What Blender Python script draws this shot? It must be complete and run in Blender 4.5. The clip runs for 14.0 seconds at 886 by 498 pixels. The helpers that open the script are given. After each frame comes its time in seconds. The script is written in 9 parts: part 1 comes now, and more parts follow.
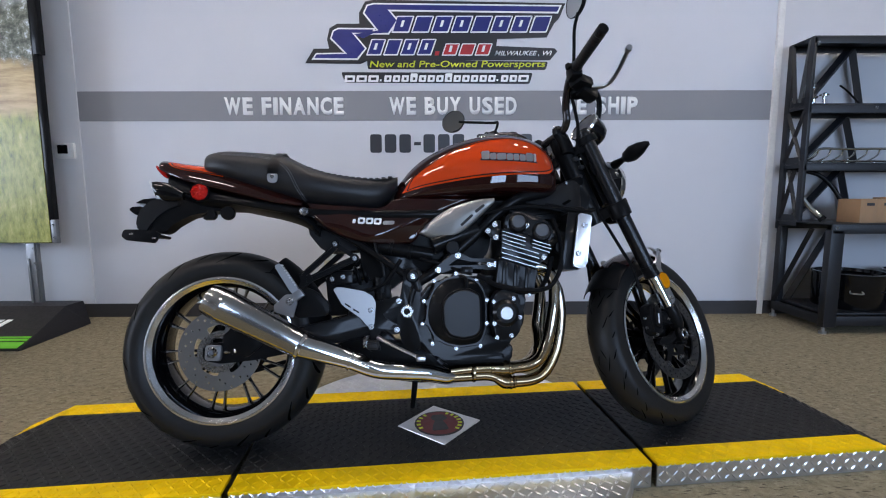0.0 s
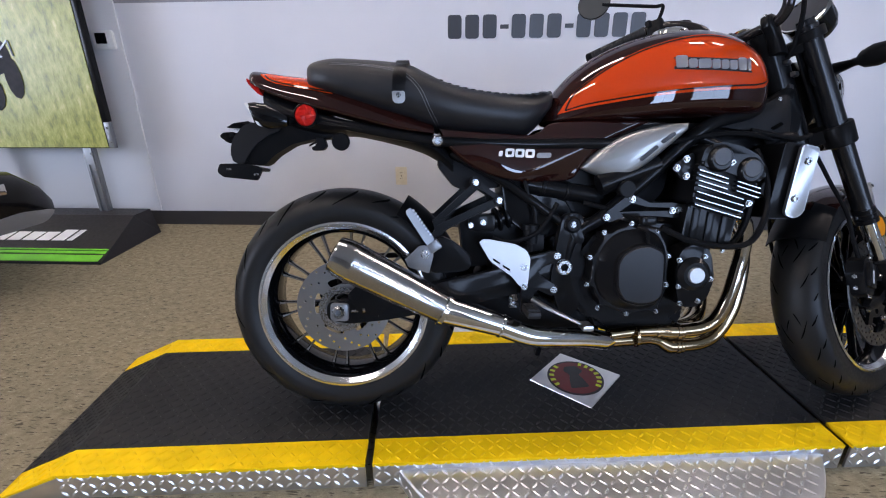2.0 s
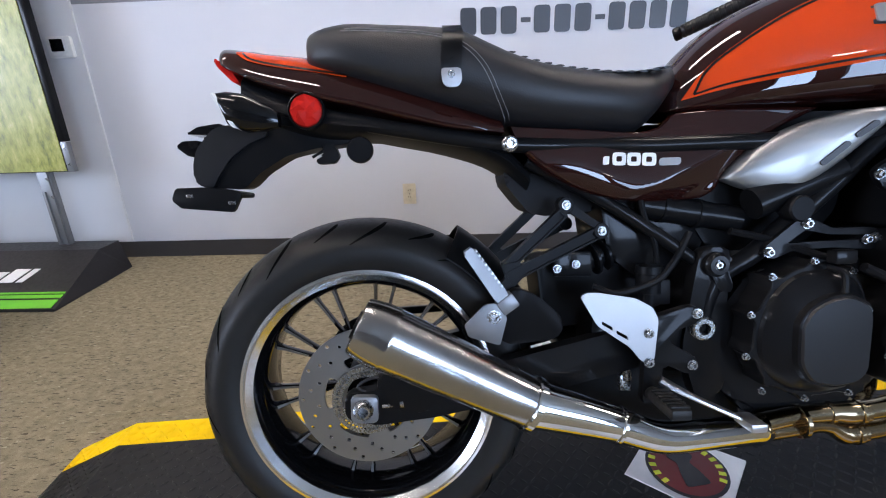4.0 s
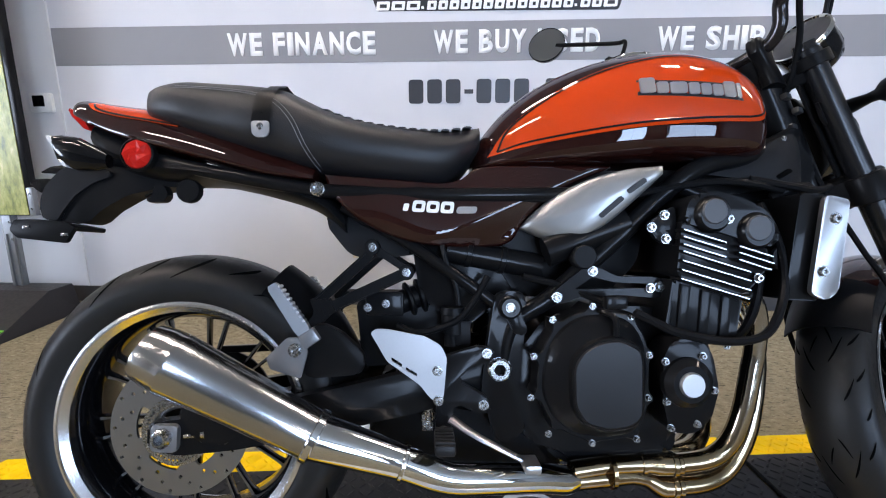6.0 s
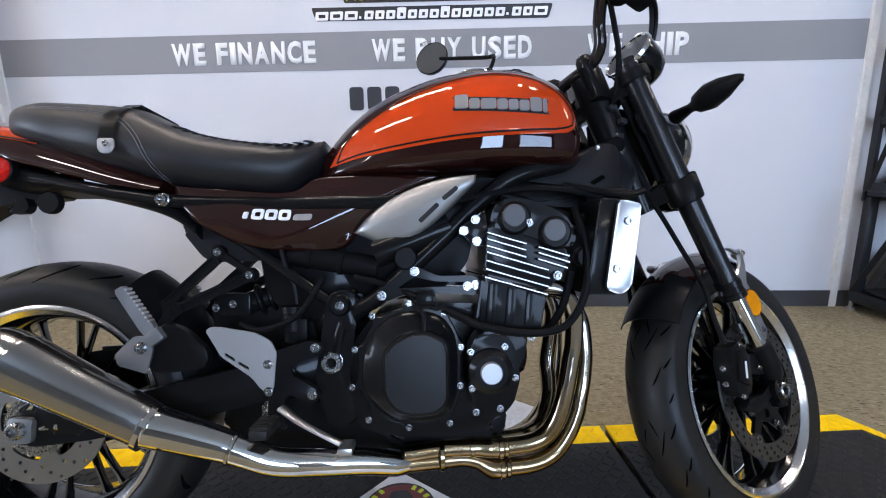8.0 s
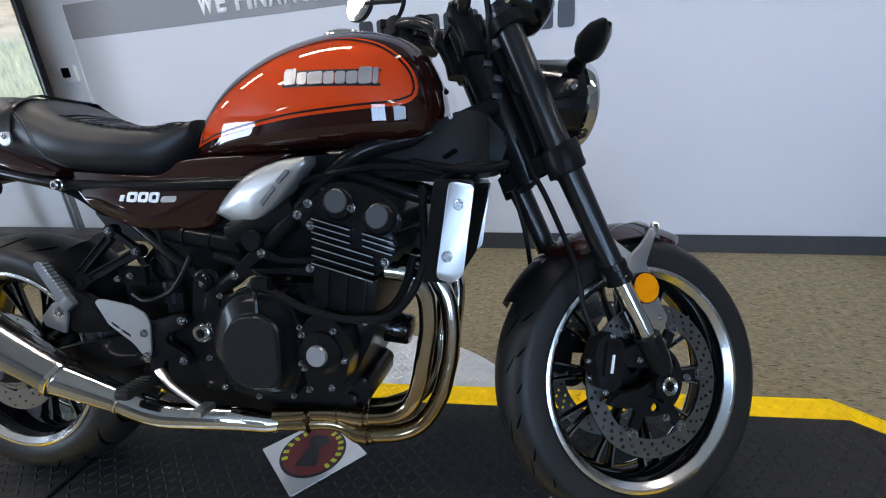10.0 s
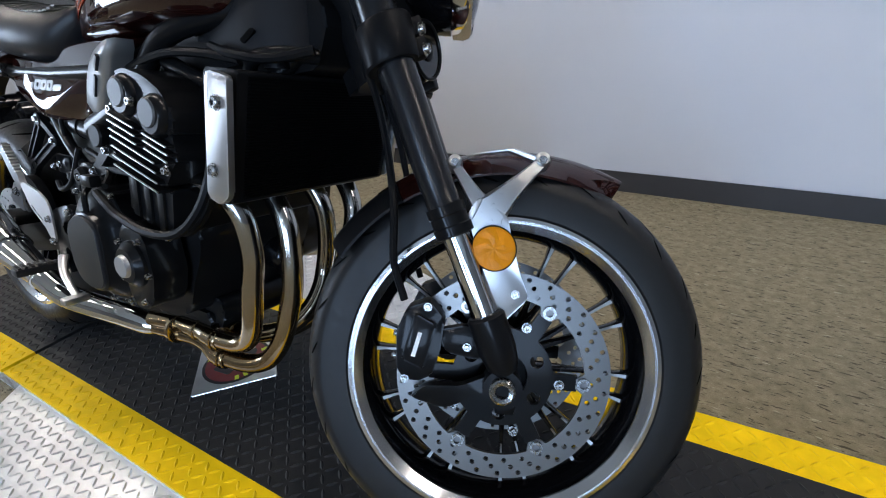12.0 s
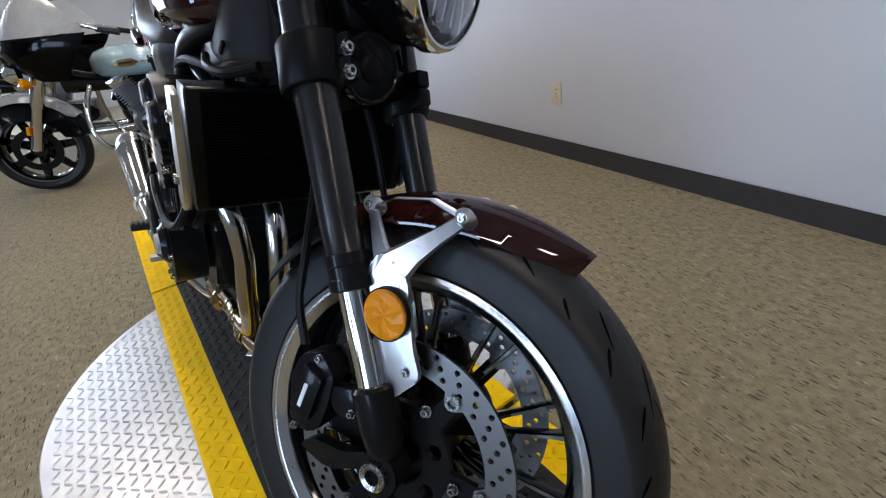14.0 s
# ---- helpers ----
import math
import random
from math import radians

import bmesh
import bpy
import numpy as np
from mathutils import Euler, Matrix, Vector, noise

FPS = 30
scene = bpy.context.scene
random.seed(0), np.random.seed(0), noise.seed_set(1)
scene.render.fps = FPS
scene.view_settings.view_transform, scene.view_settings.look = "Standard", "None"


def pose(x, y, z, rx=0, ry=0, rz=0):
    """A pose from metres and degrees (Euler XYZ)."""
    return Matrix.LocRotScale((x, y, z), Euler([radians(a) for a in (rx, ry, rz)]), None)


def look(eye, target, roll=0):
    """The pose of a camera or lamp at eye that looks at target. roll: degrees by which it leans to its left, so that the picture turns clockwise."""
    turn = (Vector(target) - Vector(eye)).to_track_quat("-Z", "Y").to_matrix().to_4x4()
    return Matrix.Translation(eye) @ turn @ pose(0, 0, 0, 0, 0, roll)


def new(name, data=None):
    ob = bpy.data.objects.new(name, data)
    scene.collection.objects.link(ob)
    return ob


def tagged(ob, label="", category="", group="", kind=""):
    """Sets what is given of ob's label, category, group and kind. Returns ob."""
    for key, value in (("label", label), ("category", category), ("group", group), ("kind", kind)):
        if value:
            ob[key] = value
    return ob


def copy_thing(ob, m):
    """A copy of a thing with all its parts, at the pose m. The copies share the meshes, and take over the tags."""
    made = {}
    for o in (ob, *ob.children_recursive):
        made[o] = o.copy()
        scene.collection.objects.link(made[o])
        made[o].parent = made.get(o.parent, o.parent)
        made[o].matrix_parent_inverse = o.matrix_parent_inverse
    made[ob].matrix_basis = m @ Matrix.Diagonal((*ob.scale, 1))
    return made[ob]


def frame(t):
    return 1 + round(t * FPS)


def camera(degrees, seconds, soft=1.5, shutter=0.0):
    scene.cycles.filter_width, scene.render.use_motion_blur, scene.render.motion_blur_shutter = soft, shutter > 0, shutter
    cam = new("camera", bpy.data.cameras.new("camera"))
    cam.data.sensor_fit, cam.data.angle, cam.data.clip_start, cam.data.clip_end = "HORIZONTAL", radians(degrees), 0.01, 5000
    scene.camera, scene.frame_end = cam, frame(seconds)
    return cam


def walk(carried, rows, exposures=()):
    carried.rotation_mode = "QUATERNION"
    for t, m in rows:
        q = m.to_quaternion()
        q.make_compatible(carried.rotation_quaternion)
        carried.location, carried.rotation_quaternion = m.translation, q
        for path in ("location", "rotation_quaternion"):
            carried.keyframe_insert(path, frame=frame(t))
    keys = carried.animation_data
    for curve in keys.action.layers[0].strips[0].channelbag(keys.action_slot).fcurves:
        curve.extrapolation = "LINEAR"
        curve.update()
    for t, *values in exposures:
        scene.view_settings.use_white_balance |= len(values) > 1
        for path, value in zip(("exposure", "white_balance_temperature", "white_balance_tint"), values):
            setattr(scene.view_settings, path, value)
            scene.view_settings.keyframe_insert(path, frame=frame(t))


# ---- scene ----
cam = camera(88.2, 14.0, soft=1.1)
PATH = [
    (0, (0.074, 0.116, 0.886), (0.087, 2.103, 0.654), -0.2),
    (0.5, (0.078, 0.148, 0.978), (0.118, 2.087, 0.489), -0.6),
    (1, (0.054, 0.219, 1.017), (0.046, 2.103, 0.345), -0.6),
    (1.5, (-0.11, 0.303, 1.012), (-0.198, 2.162, 0.278), -1.1),
    (2, (-0.276, 0.419, 0.992), (-0.391, 2.284, 0.279), -0.5),
    (2.5, (-0.416, 0.57, 0.964), (-0.598, 2.442, 0.283), -1.8),
    (2.7, (-0.456, 0.617, 0.953), (-0.648, 2.491, 0.282), -2.3),
    (4.8, (-0.391, 0.848, 0.868), (-0.427, 2.747, 0.241), -1.6),
    (5, (-0.327, 0.833, 0.846), (-0.405, 2.765, 0.332), -1.5),
    (5.5, (-0.179, 0.791, 0.881), (-0.295, 2.743, 0.462), 0.1),
    (6, (-0.092, 0.766, 0.893), (-0.193, 2.724, 0.501), -0.1),
    (6.5, (-0.023, 0.734, 0.901), (-0.113, 2.697, 0.528), 0.1),
    (7, (0.037, 0.713, 0.908), (-0.044, 2.68, 0.554), -0.1),
    (7.5, (0.119, 0.685, 0.908), (0.042, 2.65, 0.543), -0.4),
    (8, (0.222, 0.705, 0.909), (0.141, 2.666, 0.522), -0.8),
    (8.2, (0.253, 0.729, 0.889), (0.161, 2.687, 0.49), -1.0),
    (10.3, (0.807, 0.87, 0.999), (0.232, 2.635, 0.257), -4.6),
    (10.5, (0.866, 0.904, 0.984), (0.258, 2.646, 0.214), -4.5),
    (11, (0.964, 1.014, 0.925), (0.224, 2.676, 0.094), -4.7),
    (11.5, (1.068, 1.132, 0.9), (0.177, 2.691, 0.021), -5.1),
    (12, (1.139, 1.244, 0.869), (0.051, 2.646, -0.054), -5.9),
    (12.5, (1.194, 1.334, 0.828), (-0.028, 2.541, -0.195), -7.1),
    (13, (1.209, 1.402, 0.826), (-0.093, 2.517, -0.203), -7.6),
    (13.5, (1.258, 1.482, 0.85), (-0.173, 2.461, -0.147), -7.8),
    (14, (1.271, 1.578, 0.881), (-0.298, 2.385, -0.062), -7.7),
]
walk(cam, [(t, look(eye, target, roll)) for t, eye, target, roll in PATH], [
    (0.0, -0.33, 6400, 15), (0.5, -0.4, 6400, 15), (1.0, -0.3, 6450, 17), (1.5, -0.12, 6450, 20), (2.0, -0.03, 6450, 20), (2.5, 0.1, 6450, 20),
    (5.0, 0.26, 6350, 15), (6.0, 0.30, 6600, 15), (7.0, 0.25, 6550, 15), (8.0, 0.17, 6500, 15), (10.5, -0.01, 6200, 10), (12.0, -0.04, 6300, 11), (12.7, -0.1, 6500, 12), (14.0, -0.17, 6500, 13)])

# ---- light and exposure ----
scene.view_settings.exposure = 0.0
world = bpy.data.worlds.new("sky")
scene.world = world
world.use_nodes = True
sky = world.node_tree.nodes.new("ShaderNodeTexSky")
sky.sky_type, sky.sun_disc = "NISHITA", False
sky.sun_elevation, sky.sun_rotation = radians(48), radians(20)
world.node_tree.links.new(sky.outputs[0], world.node_tree.nodes["Background"].inputs[0])
world.node_tree.nodes["Background"].inputs[1].default_value = 0.12


def window_light(eye, target, w, h, power, colour):
    data = bpy.data.lights.new("window_daylight", "AREA")
    data.shape, data.size, data.size_y = "RECTANGLE", w, h
    data.energy, data.color = power, colour
    lamp = new("window_daylight", data)
    lamp.matrix_world = look(eye, target)
    return lamp


WINDOWS = [(1.3, 1.3), (4.7, 3.6)]  # centre and width along the front wall
for (wx, ww), power in zip(WINDOWS, (125, 235)):
    window_light((wx, -4.42, 1.75), (wx, -3.42, 1.6), ww - 0.2, 2.1, power, (0.50, 0.70, 1.0))
SIDE_WINDOW = (-2.1, 3.4)  # centre and width along the left wall
window_light((-8.42, -2.1, 1.75), (-7.42, -2.0, 1.6), 3.2, 2.1, 400, (0.66, 0.80, 1.0))


# ---- materials ----
class Nodes:
    """A material's node tree, with short ways to add nodes and links."""

    def __init__(self, name, colour=(0.5, 0.5, 0.5), rough=0.5, metal=0.0):
        self.mat = bpy.data.materials.new(name)
        self.mat.use_nodes = True
        self.tree = self.mat.node_tree
        self.bsdf = self.tree.nodes["Principled BSDF"]
        self.put("Base Color", (*colour, 1))
        self.put("Roughness", rough)
        self.put("Metallic", metal)

    def put(self, socket, value):
        self.bsdf.inputs[socket].default_value = value

    def link(self, a, b):
        self.tree.links.new(a, b)

    def add(self, kind):
        return self.tree.nodes.new(kind)

    def coords(self, scale=(1, 1, 1), rotation=(0, 0, 0), space="Object"):
        tc, mp = self.add("ShaderNodeTexCoord"), self.add("ShaderNodeMapping")
        mp.inputs["Scale"].default_value = scale
        mp.inputs["Rotation"].default_value = rotation
        self.link(tc.outputs[space], mp.inputs[0])
        return mp.outputs[0]

    def noise(self, scale, detail=4.0, rough=0.55, vector=None):
        n = self.add("ShaderNodeTexNoise")
        n.inputs["Scale"].default_value, n.inputs["Detail"].default_value, n.inputs["Roughness"].default_value = scale, detail, rough
        self.link(vector or self.coords(), n.inputs["Vector"])
        return n.outputs["Fac"]

    def ramp(self, fac, stops):
        r = self.add("ShaderNodeValToRGB")
        while len(r.color_ramp.elements) < len(stops):
            r.color_ramp.elements.new(0.5)
        for e, (p, c) in zip(r.color_ramp.elements, stops):
            e.position = p
            e.color = (*c, 1) if len(c) == 3 else c
        self.link(fac, r.inputs[0])
        return r.outputs[0]

    def mix(self, fac, a, b, mode="MIX"):
        m = self.add("ShaderNodeMix")
        m.data_type, m.blend_type = "RGBA", mode
        for socket, v in ((m.inputs[0], fac), (m.inputs[6], a), (m.inputs[7], b)):
            if isinstance(v, (int, float)):
                socket.default_value = v
            elif isinstance(v, tuple):
                socket.default_value = (*v, 1)
            else:
                self.link(v, socket)
        return m.outputs[2]

    def bump(self, height, strength=0.2, distance=0.002):
        b = self.add("ShaderNodeBump")
        b.inputs["Strength"].default_value, b.inputs["Distance"].default_value = strength, distance
        self.link(height, b.inputs["Height"])
        self.link(b.outputs[0], self.bsdf.inputs["Normal"])

    def out(self, socket, name):
        self.link(socket, self.bsdf.inputs[name])


def plain(name, colour, rough=0.5, metal=0.0, vary=0.12, grain=60, bump=0.08, coat=0.0, rough_vary=0.1, spec=0.5, coat_rough=0.03):
    """Paint, plastic, rubber or metal with broad and fine unevenness."""
    n = Nodes(name, colour, rough, metal)
    n.put("Specular IOR Level", spec)
    broad, fine = n.noise(7.0, 3), n.noise(grain, 4)
    dark = tuple(c * (1 - vary) for c in colour)
    light = tuple(min(1, c * (1 + vary)) for c in colour)
    n.out(n.mix(0.5, n.ramp(broad, [(0.3, dark), (0.7, light)]), n.ramp(fine, [(0.3, dark), (0.7, light)])), "Base Color")
    n.out(n.ramp(fine, [(0.25, (max(0.02, rough - rough_vary),) * 3), (0.75, (min(1, rough + rough_vary),) * 3)]), "Roughness")
    if bump:
        n.bump(fine, bump, 0.001)
    if coat:
        n.put("Coat Weight", coat)
        n.put("Coat Roughness", coat_rough)
    return n.mat


def emitter(name, colour, strength):
    n = Nodes(name, (0.8, 0.8, 0.8), 0.6)
    n.put("Emission Color", (*colour, 1))
    n.put("Emission Strength", strength)
    return n.mat


def carpet_material():
    n = Nodes("carpet", rough=0.95)
    mottled = n.ramp(n.noise(34, 5, 0.65), [(0.3, (0.195, 0.165, 0.106)), (0.7, (0.325, 0.283, 0.192))])
    broad = n.ramp(n.noise(0.7, 3), [(0.3, (0.92, 0.92, 0.92)), (0.7, (1.06, 1.05, 1.03))])
    base = n.mix(1.0, mottled, broad, "MULTIPLY")
    bend = n.noise(9, 2)
    for turn, edge, tone in ((0.30, 0.640, (0.085, 0.071, 0.048)), (-0.85, 0.645, (0.090, 0.075, 0.050)), (1.45, 0.645, (0.085, 0.071, 0.048)), (2.2, 0.65, (0.10, 0.083, 0.056)), (0.95, 0.67, (0.40, 0.36, 0.26))):
        warp = n.add("ShaderNodeVectorMath")
        warp.operation = "MULTIPLY_ADD"
        n.link(bend, warp.inputs[0])
        warp.inputs[1].default_value = (0.9, 2.2, 0)
        n.link(n.coords((26, 125, 1), (0, 0, turn)), warp.inputs[2])
        flecks = n.ramp(n.noise(1.0, 2.0, 0.5, warp.outputs[0]), [(edge, (0, 0, 0)), (edge + 0.045, (1, 1, 1))])
        base = n.mix(flecks, base, tone)
    fibre = n.noise(420, 2)
    base = n.mix(1.0, base, n.ramp(fibre, [(0.3, (0.8, 0.8, 0.8)), (0.7, (1.15, 1.15, 1.15))]), "MULTIPLY")
    n.out(base, "Base Color")
    n.bump(fibre, 0.5, 0.004)
    n.put("Specular IOR Level", 0.15)
    return n.mat


def wall_material(name, colour):
    n = Nodes(name, colour, 0.75)
    broad = n.ramp(n.noise(0.8, 4), [(0.3, tuple(c * 0.965 for c in colour)), (0.7, tuple(min(1, c * 1.02) for c in colour))])
    n.out(broad, "Base Color")
    n.bump(n.noise(260, 3), 0.12, 0.0015)
    return n.mat


def paint_material(name, colour, flake):
    """Glossy two-coat metallic paint."""
    n = Nodes(name, colour, 0.5)
    n.put("Coat Weight", 1.0)
    n.put("Coat Roughness", 0.012)
    n.put("Coat IOR", 1.55)
    n.put("Specular IOR Level", 0.0)
    fine = n.noise(900, 2)
    n.out(n.mix(1.0, colour, n.ramp(fine, [(0.3, (1 - flake,) * 3), (0.7, (1 + flake,) * 3)]), "MULTIPLY"), "Base Color")
    n.bump(n.noise(14, 2), 0.015, 0.002)
    return n.mat


def brushed(name, colour, rough, stretch=(4, 4, 300), metal=1.0):
    n = Nodes(name, colour, rough, metal)
    lines = n.noise(3.0, 4, 0.6, n.coords(stretch))
    n.out(n.ramp(lines, [(0.25, (max(0.03, rough - 0.06),) * 3), (0.75, (rough + 0.06,) * 3)]), "Roughness")
    n.out(n.ramp(n.noise(9, 4), [(0.3, tuple(c * 0.9 for c in colour)), (0.7, colour)]), "Base Color")
    n.bump(lines, 0.015, 0.0004)
    return n.mat


def heat_material():
    """Stainless header pipes, straw to brown from heat in broad bands."""
    n = Nodes("heat_tinted_steel", rough=0.13, metal=1.0)
    sep, up = n.add("ShaderNodeSeparateXYZ"), n.add("ShaderNodeMath")
    n.link(n.coords(), sep.inputs[0])
    up.operation = "MULTIPLY_ADD"
    n.link(n.noise(7.0, 3), up.inputs[0])
    up.inputs[1].default_value = 0.22
    n.link(sep.outputs[2], up.inputs[2])
    tint = n.ramp(up.outputs[0], [(0.30, (0.29, 0.215, 0.125)), (0.36, (0.40, 0.315, 0.20)), (0.46, (0.42, 0.365, 0.285)), (0.62, (0.44, 0.425, 0.405))])
    n.out(tint, "Base Color")
    n.out(n.ramp(n.noise(40, 4), [(0.3, (0.09,) * 3), (0.7, (0.2,) * 3)]), "Roughness")
    return n.mat


def tread_metal():
    """Worn bright aluminium chequer plate."""
    n = Nodes("chequer_plate", rough=0.34, metal=1.0)
    n.out(n.ramp(n.noise(13, 5), [(0.3, (0.68, 0.675, 0.67)), (0.7, (0.82, 0.815, 0.81))]), "Base Color")
    n.out(n.ramp(n.noise(55, 4), [(0.3, (0.30,) * 3), (0.7, (0.40,) * 3)]), "Roughness")
    n.bump(n.noise(170, 3), 0.10, 0.001)
    return n.mat


def glass(name, colour, rough=0.0):
    n = Nodes(name, colour, rough)
    n.put("Transmission Weight", 1.0)
    n.put("IOR", 1.45)
    return n.mat


def lens_material(name, colour):
    """Moulded reflector plastic with fine prism cells in six sectors."""
    n = Nodes(name, colour, 0.3)
    v = n.add("ShaderNodeTexVoronoi")
    v.inputs["Scale"].default_value = 900
    n.link(n.coords(), v.inputs["Vector"])
    n.out(n.mix(n.ramp(v.outputs["Distance"], [(0.1, (0, 0, 0)), (0.6, (1, 1, 1))]), tuple(c * 0.8 for c in colour), colour), "Base Color")
    n.bump(v.outputs["Distance"], 0.1, 0.0005)
    n.put("Specular IOR Level", 0.05)
    n.put("Coat Weight", 0.07)
    n.put("Coat Roughness", 0.05)
    return n.mat


def poster_material():
    """A printed meadow: grass below, a tan field, a dark tree and pale sky above."""
    n = Nodes("printed_meadow", (0.5, 0.5, 0.5), 0.35)
    vec = n.coords()
    sep = n.add("ShaderNodeSeparateXYZ")
    n.link(vec, sep.inputs[0])
    blades = n.noise(16, 6, 0.7, n.coords((1.6, 1, 0.6), (0, 0.4, 0)))
    grass = n.ramp(blades, [(0.32, (0.10, 0.12, 0.02)), (0.48, (0.28, 0.30, 0.05)), (0.60, (0.42, 0.40, 0.10)), (0.72, (0.62, 0.58, 0.26))])
    field = n.ramp(n.noise(9, 5, 0.6, n.coords((0.5, 1, 3))), [(0.35, (0.30, 0.20, 0.08)), (0.65, (0.58, 0.44, 0.22))])
    tree = n.ramp(n.noise(20, 6, 0.75), [(0.42, (0.05, 0.06, 0.04)), (0.56, (0.20, 0.21, 0.16)), (0.66, (0.62, 0.68, 0.72))])
    wobble = n.add("ShaderNodeMath")
    wobble.operation = "MULTIPLY_ADD"
    n.link(n.noise(5, 3), wobble.inputs[0])
    wobble.inputs[1].default_value = 0.25
    n.link(sep.outputs[2], wobble.inputs[2])

    def step(a, b):
        m = n.add("ShaderNodeMapRange")
        n.link(wobble.outputs[0], m.inputs[0])
        m.inputs[1].default_value, m.inputs[2].default_value = a, b
        return m.outputs[0]

    low = n.mix(step(1.50, 1.62), grass, field)
    mid = n.mix(step(1.84, 1.90), low, tree)
    n.out(n.mix(step(2.20, 2.45), mid, (0.66, 0.72, 0.76)), "Base Color")
    return n.mat


M_CARPET = carpet_material()
M_WALL_GREY = wall_material("wall_pale_grey", (0.575, 0.592, 0.635))
M_BAND = wall_material("wall_band_grey", (0.235, 0.24, 0.26))
M_WALL_WHITE = wall_material("wall_white", (0.66, 0.665, 0.68))
M_WALL_SIDE = wall_material("wall_off_white", (0.60, 0.60, 0.62))
M_CEILING = wall_material("ceiling_tile", (0.40, 0.40, 0.39))
M_TRIM_WHITE = plain("white_trim_paint", (0.74, 0.73, 0.71), 0.45)
M_BASE = plain("rubber_base", (0.035, 0.034, 0.036), 0.55)
M_BLUE = plain("vinyl_blue", (0.012, 0.018, 0.16), 0.35, bump=0)
M_RED = plain("vinyl_red", (0.45, 0.02, 0.025), 0.35, bump=0)
M_VBLACK = plain("vinyl_black", (0.012, 0.012, 0.014), 0.4, bump=0)
M_VWHITE = plain("vinyl_white", (0.86, 0.86, 0.86), 0.6, bump=0, vary=0.03, spec=0.2)
M_VYELLOW = plain("vinyl_yellow", (0.62, 0.66, 0.03), 0.4, bump=0)
M_VGREY = plain("vinyl_dark_grey", (0.028, 0.030, 0.036), 0.4, bump=0)
M_VGREEN = plain("vinyl_green", (0.16, 0.62, 0.03), 0.4, bump=0)
M_YELLOW = plain("safety_yellow_paint", (0.88, 0.56, 0.002), 0.5, vary=0.14, grain=25, bump=0.15, spec=0.1)
M_DECK = plain("black_rubber_deck", (0.0135, 0.013, 0.013), 0.6, vary=0.3, grain=40, bump=0.3, spec=0.3)
M_PLATE = tread_metal()
M_RUBBER = plain("tyre_rubber", (0.0105, 0.0102, 0.0102), 0.46, vary=0.25, grain=120, bump=0.15, spec=0.28)
M_SATIN = plain("satin_black_metal", (0.0068, 0.0068, 0.0073), 0.30, vary=0.15, grain=700, bump=0.010, rough_vary=0.03, spec=0.06, coat=0.16, coat_rough=0.09)
M_GLOSSBLACK = plain("gloss_black_paint", (0.003, 0.003, 0.0035), 0.14, vary=0.1, coat=0.35, bump=0, spec=0.22)
M_PLASTIC = plain("black_plastic", (0.007, 0.007, 0.0075), 0.42, vary=0.15, grain=700, bump=0.03, rough_vary=0.04, spec=0.06, coat=0.05, coat_rough=0.25)
M_SEAT = plain("black_seat_vinyl", (0.012, 0.012, 0.0135), 0.43, vary=0.15, grain=520, bump=0.4, spec=0.42)
M_STITCH = plain("grey_thread", (0.16, 0.16, 0.17), 0.7)
M_BROWN = paint_material("dark_brown_paint", (0.020, 0.0048, 0.0036), 0.35)
M_ORANGE = paint_material("orange_paint", (0.58, 0.050, 0.005), 0.05)
M_PINSTRIPE = plain("stripe_black", (0.006, 0.004, 0.004), 0.5, coat=0.4, bump=0, spec=0.1)
M_CHROME = plain("polished_steel", (0.72, 0.71, 0.69), 0.07, 1.0, vary=0.04, bump=0, rough_vary=0.03)
M_MUFFLER = brushed("brushed_steel", (0.47, 0.465, 0.46), 0.17, (300, 300, 6))
M_HEADER = heat_material()
M_ALU = brushed("satin_aluminium", (0.62, 0.62, 0.63), 0.32, (60, 60, 900))
M_ALU_FLAT = plain("bead_blasted_aluminium", (0.45, 0.45, 0.46), 0.42, 0.9, vary=0.06, grain=300, bump=0.1)
M_SILVER = plain("silver_paint", (0.33, 0.33, 0.325), 0.42, 0.75, vary=0.06, grain=900, bump=0.01, coat=0.5, rough_vary=0.04)
M_BOLT = plain("zinc_bolt", (0.36, 0.36, 0.36), 0.26, 1.0, vary=0.1, grain=300)
M_RIMEDGE = brushed("machined_rim_lip", (0.78, 0.78, 0.79), 0.2, (60, 60, 60))
M_DISC = plain("brake_disc_steel", (0.17, 0.168, 0.165), 0.34, 1.0, vary=0.03, grain=500, bump=0.02, rough_vary=0.04)
M_FORK = plain("fork_black_anodise", (0.009, 0.009, 0.010), 0.26, vary=0.04, grain=30, bump=0, rough_vary=0.01, spec=0.35)
M_AMBER = lens_material("amber_reflector", (0.74, 0.255, 0.001))
M_REARDISC = plain("rear_disc_steel", (0.30, 0.298, 0.295), 0.36, 1.0, vary=0.04, grain=500, bump=0.02, rough_vary=0.04)
M_REDLENS = lens_material("red_reflector", (0.55, 0.016, 0.010))
M_BAR = plain("bar_black_chrome", (0.030, 0.026, 0.026), 0.12, 0.6, vary=0.1, bump=0, rough_vary=0.02)
M_MIRROR = plain("mirror_glass", (0.45, 0.45, 0.45), 0.02, 1.0, vary=0.0, bump=0, rough_vary=0.01)
M_LAMPGLASS = glass("clear_lamp_glass", (0.95, 0.97, 1.0))
M_STEELBLUE = plain("shelf_black_steel", (0.010, 0.011, 0.014), 0.4, vary=0.2, grain=30, spec=0.4)
M_CARD = plain("cardboard", (0.34, 0.21, 0.115), 0.85, vary=0.1, grain=40, bump=0.15)
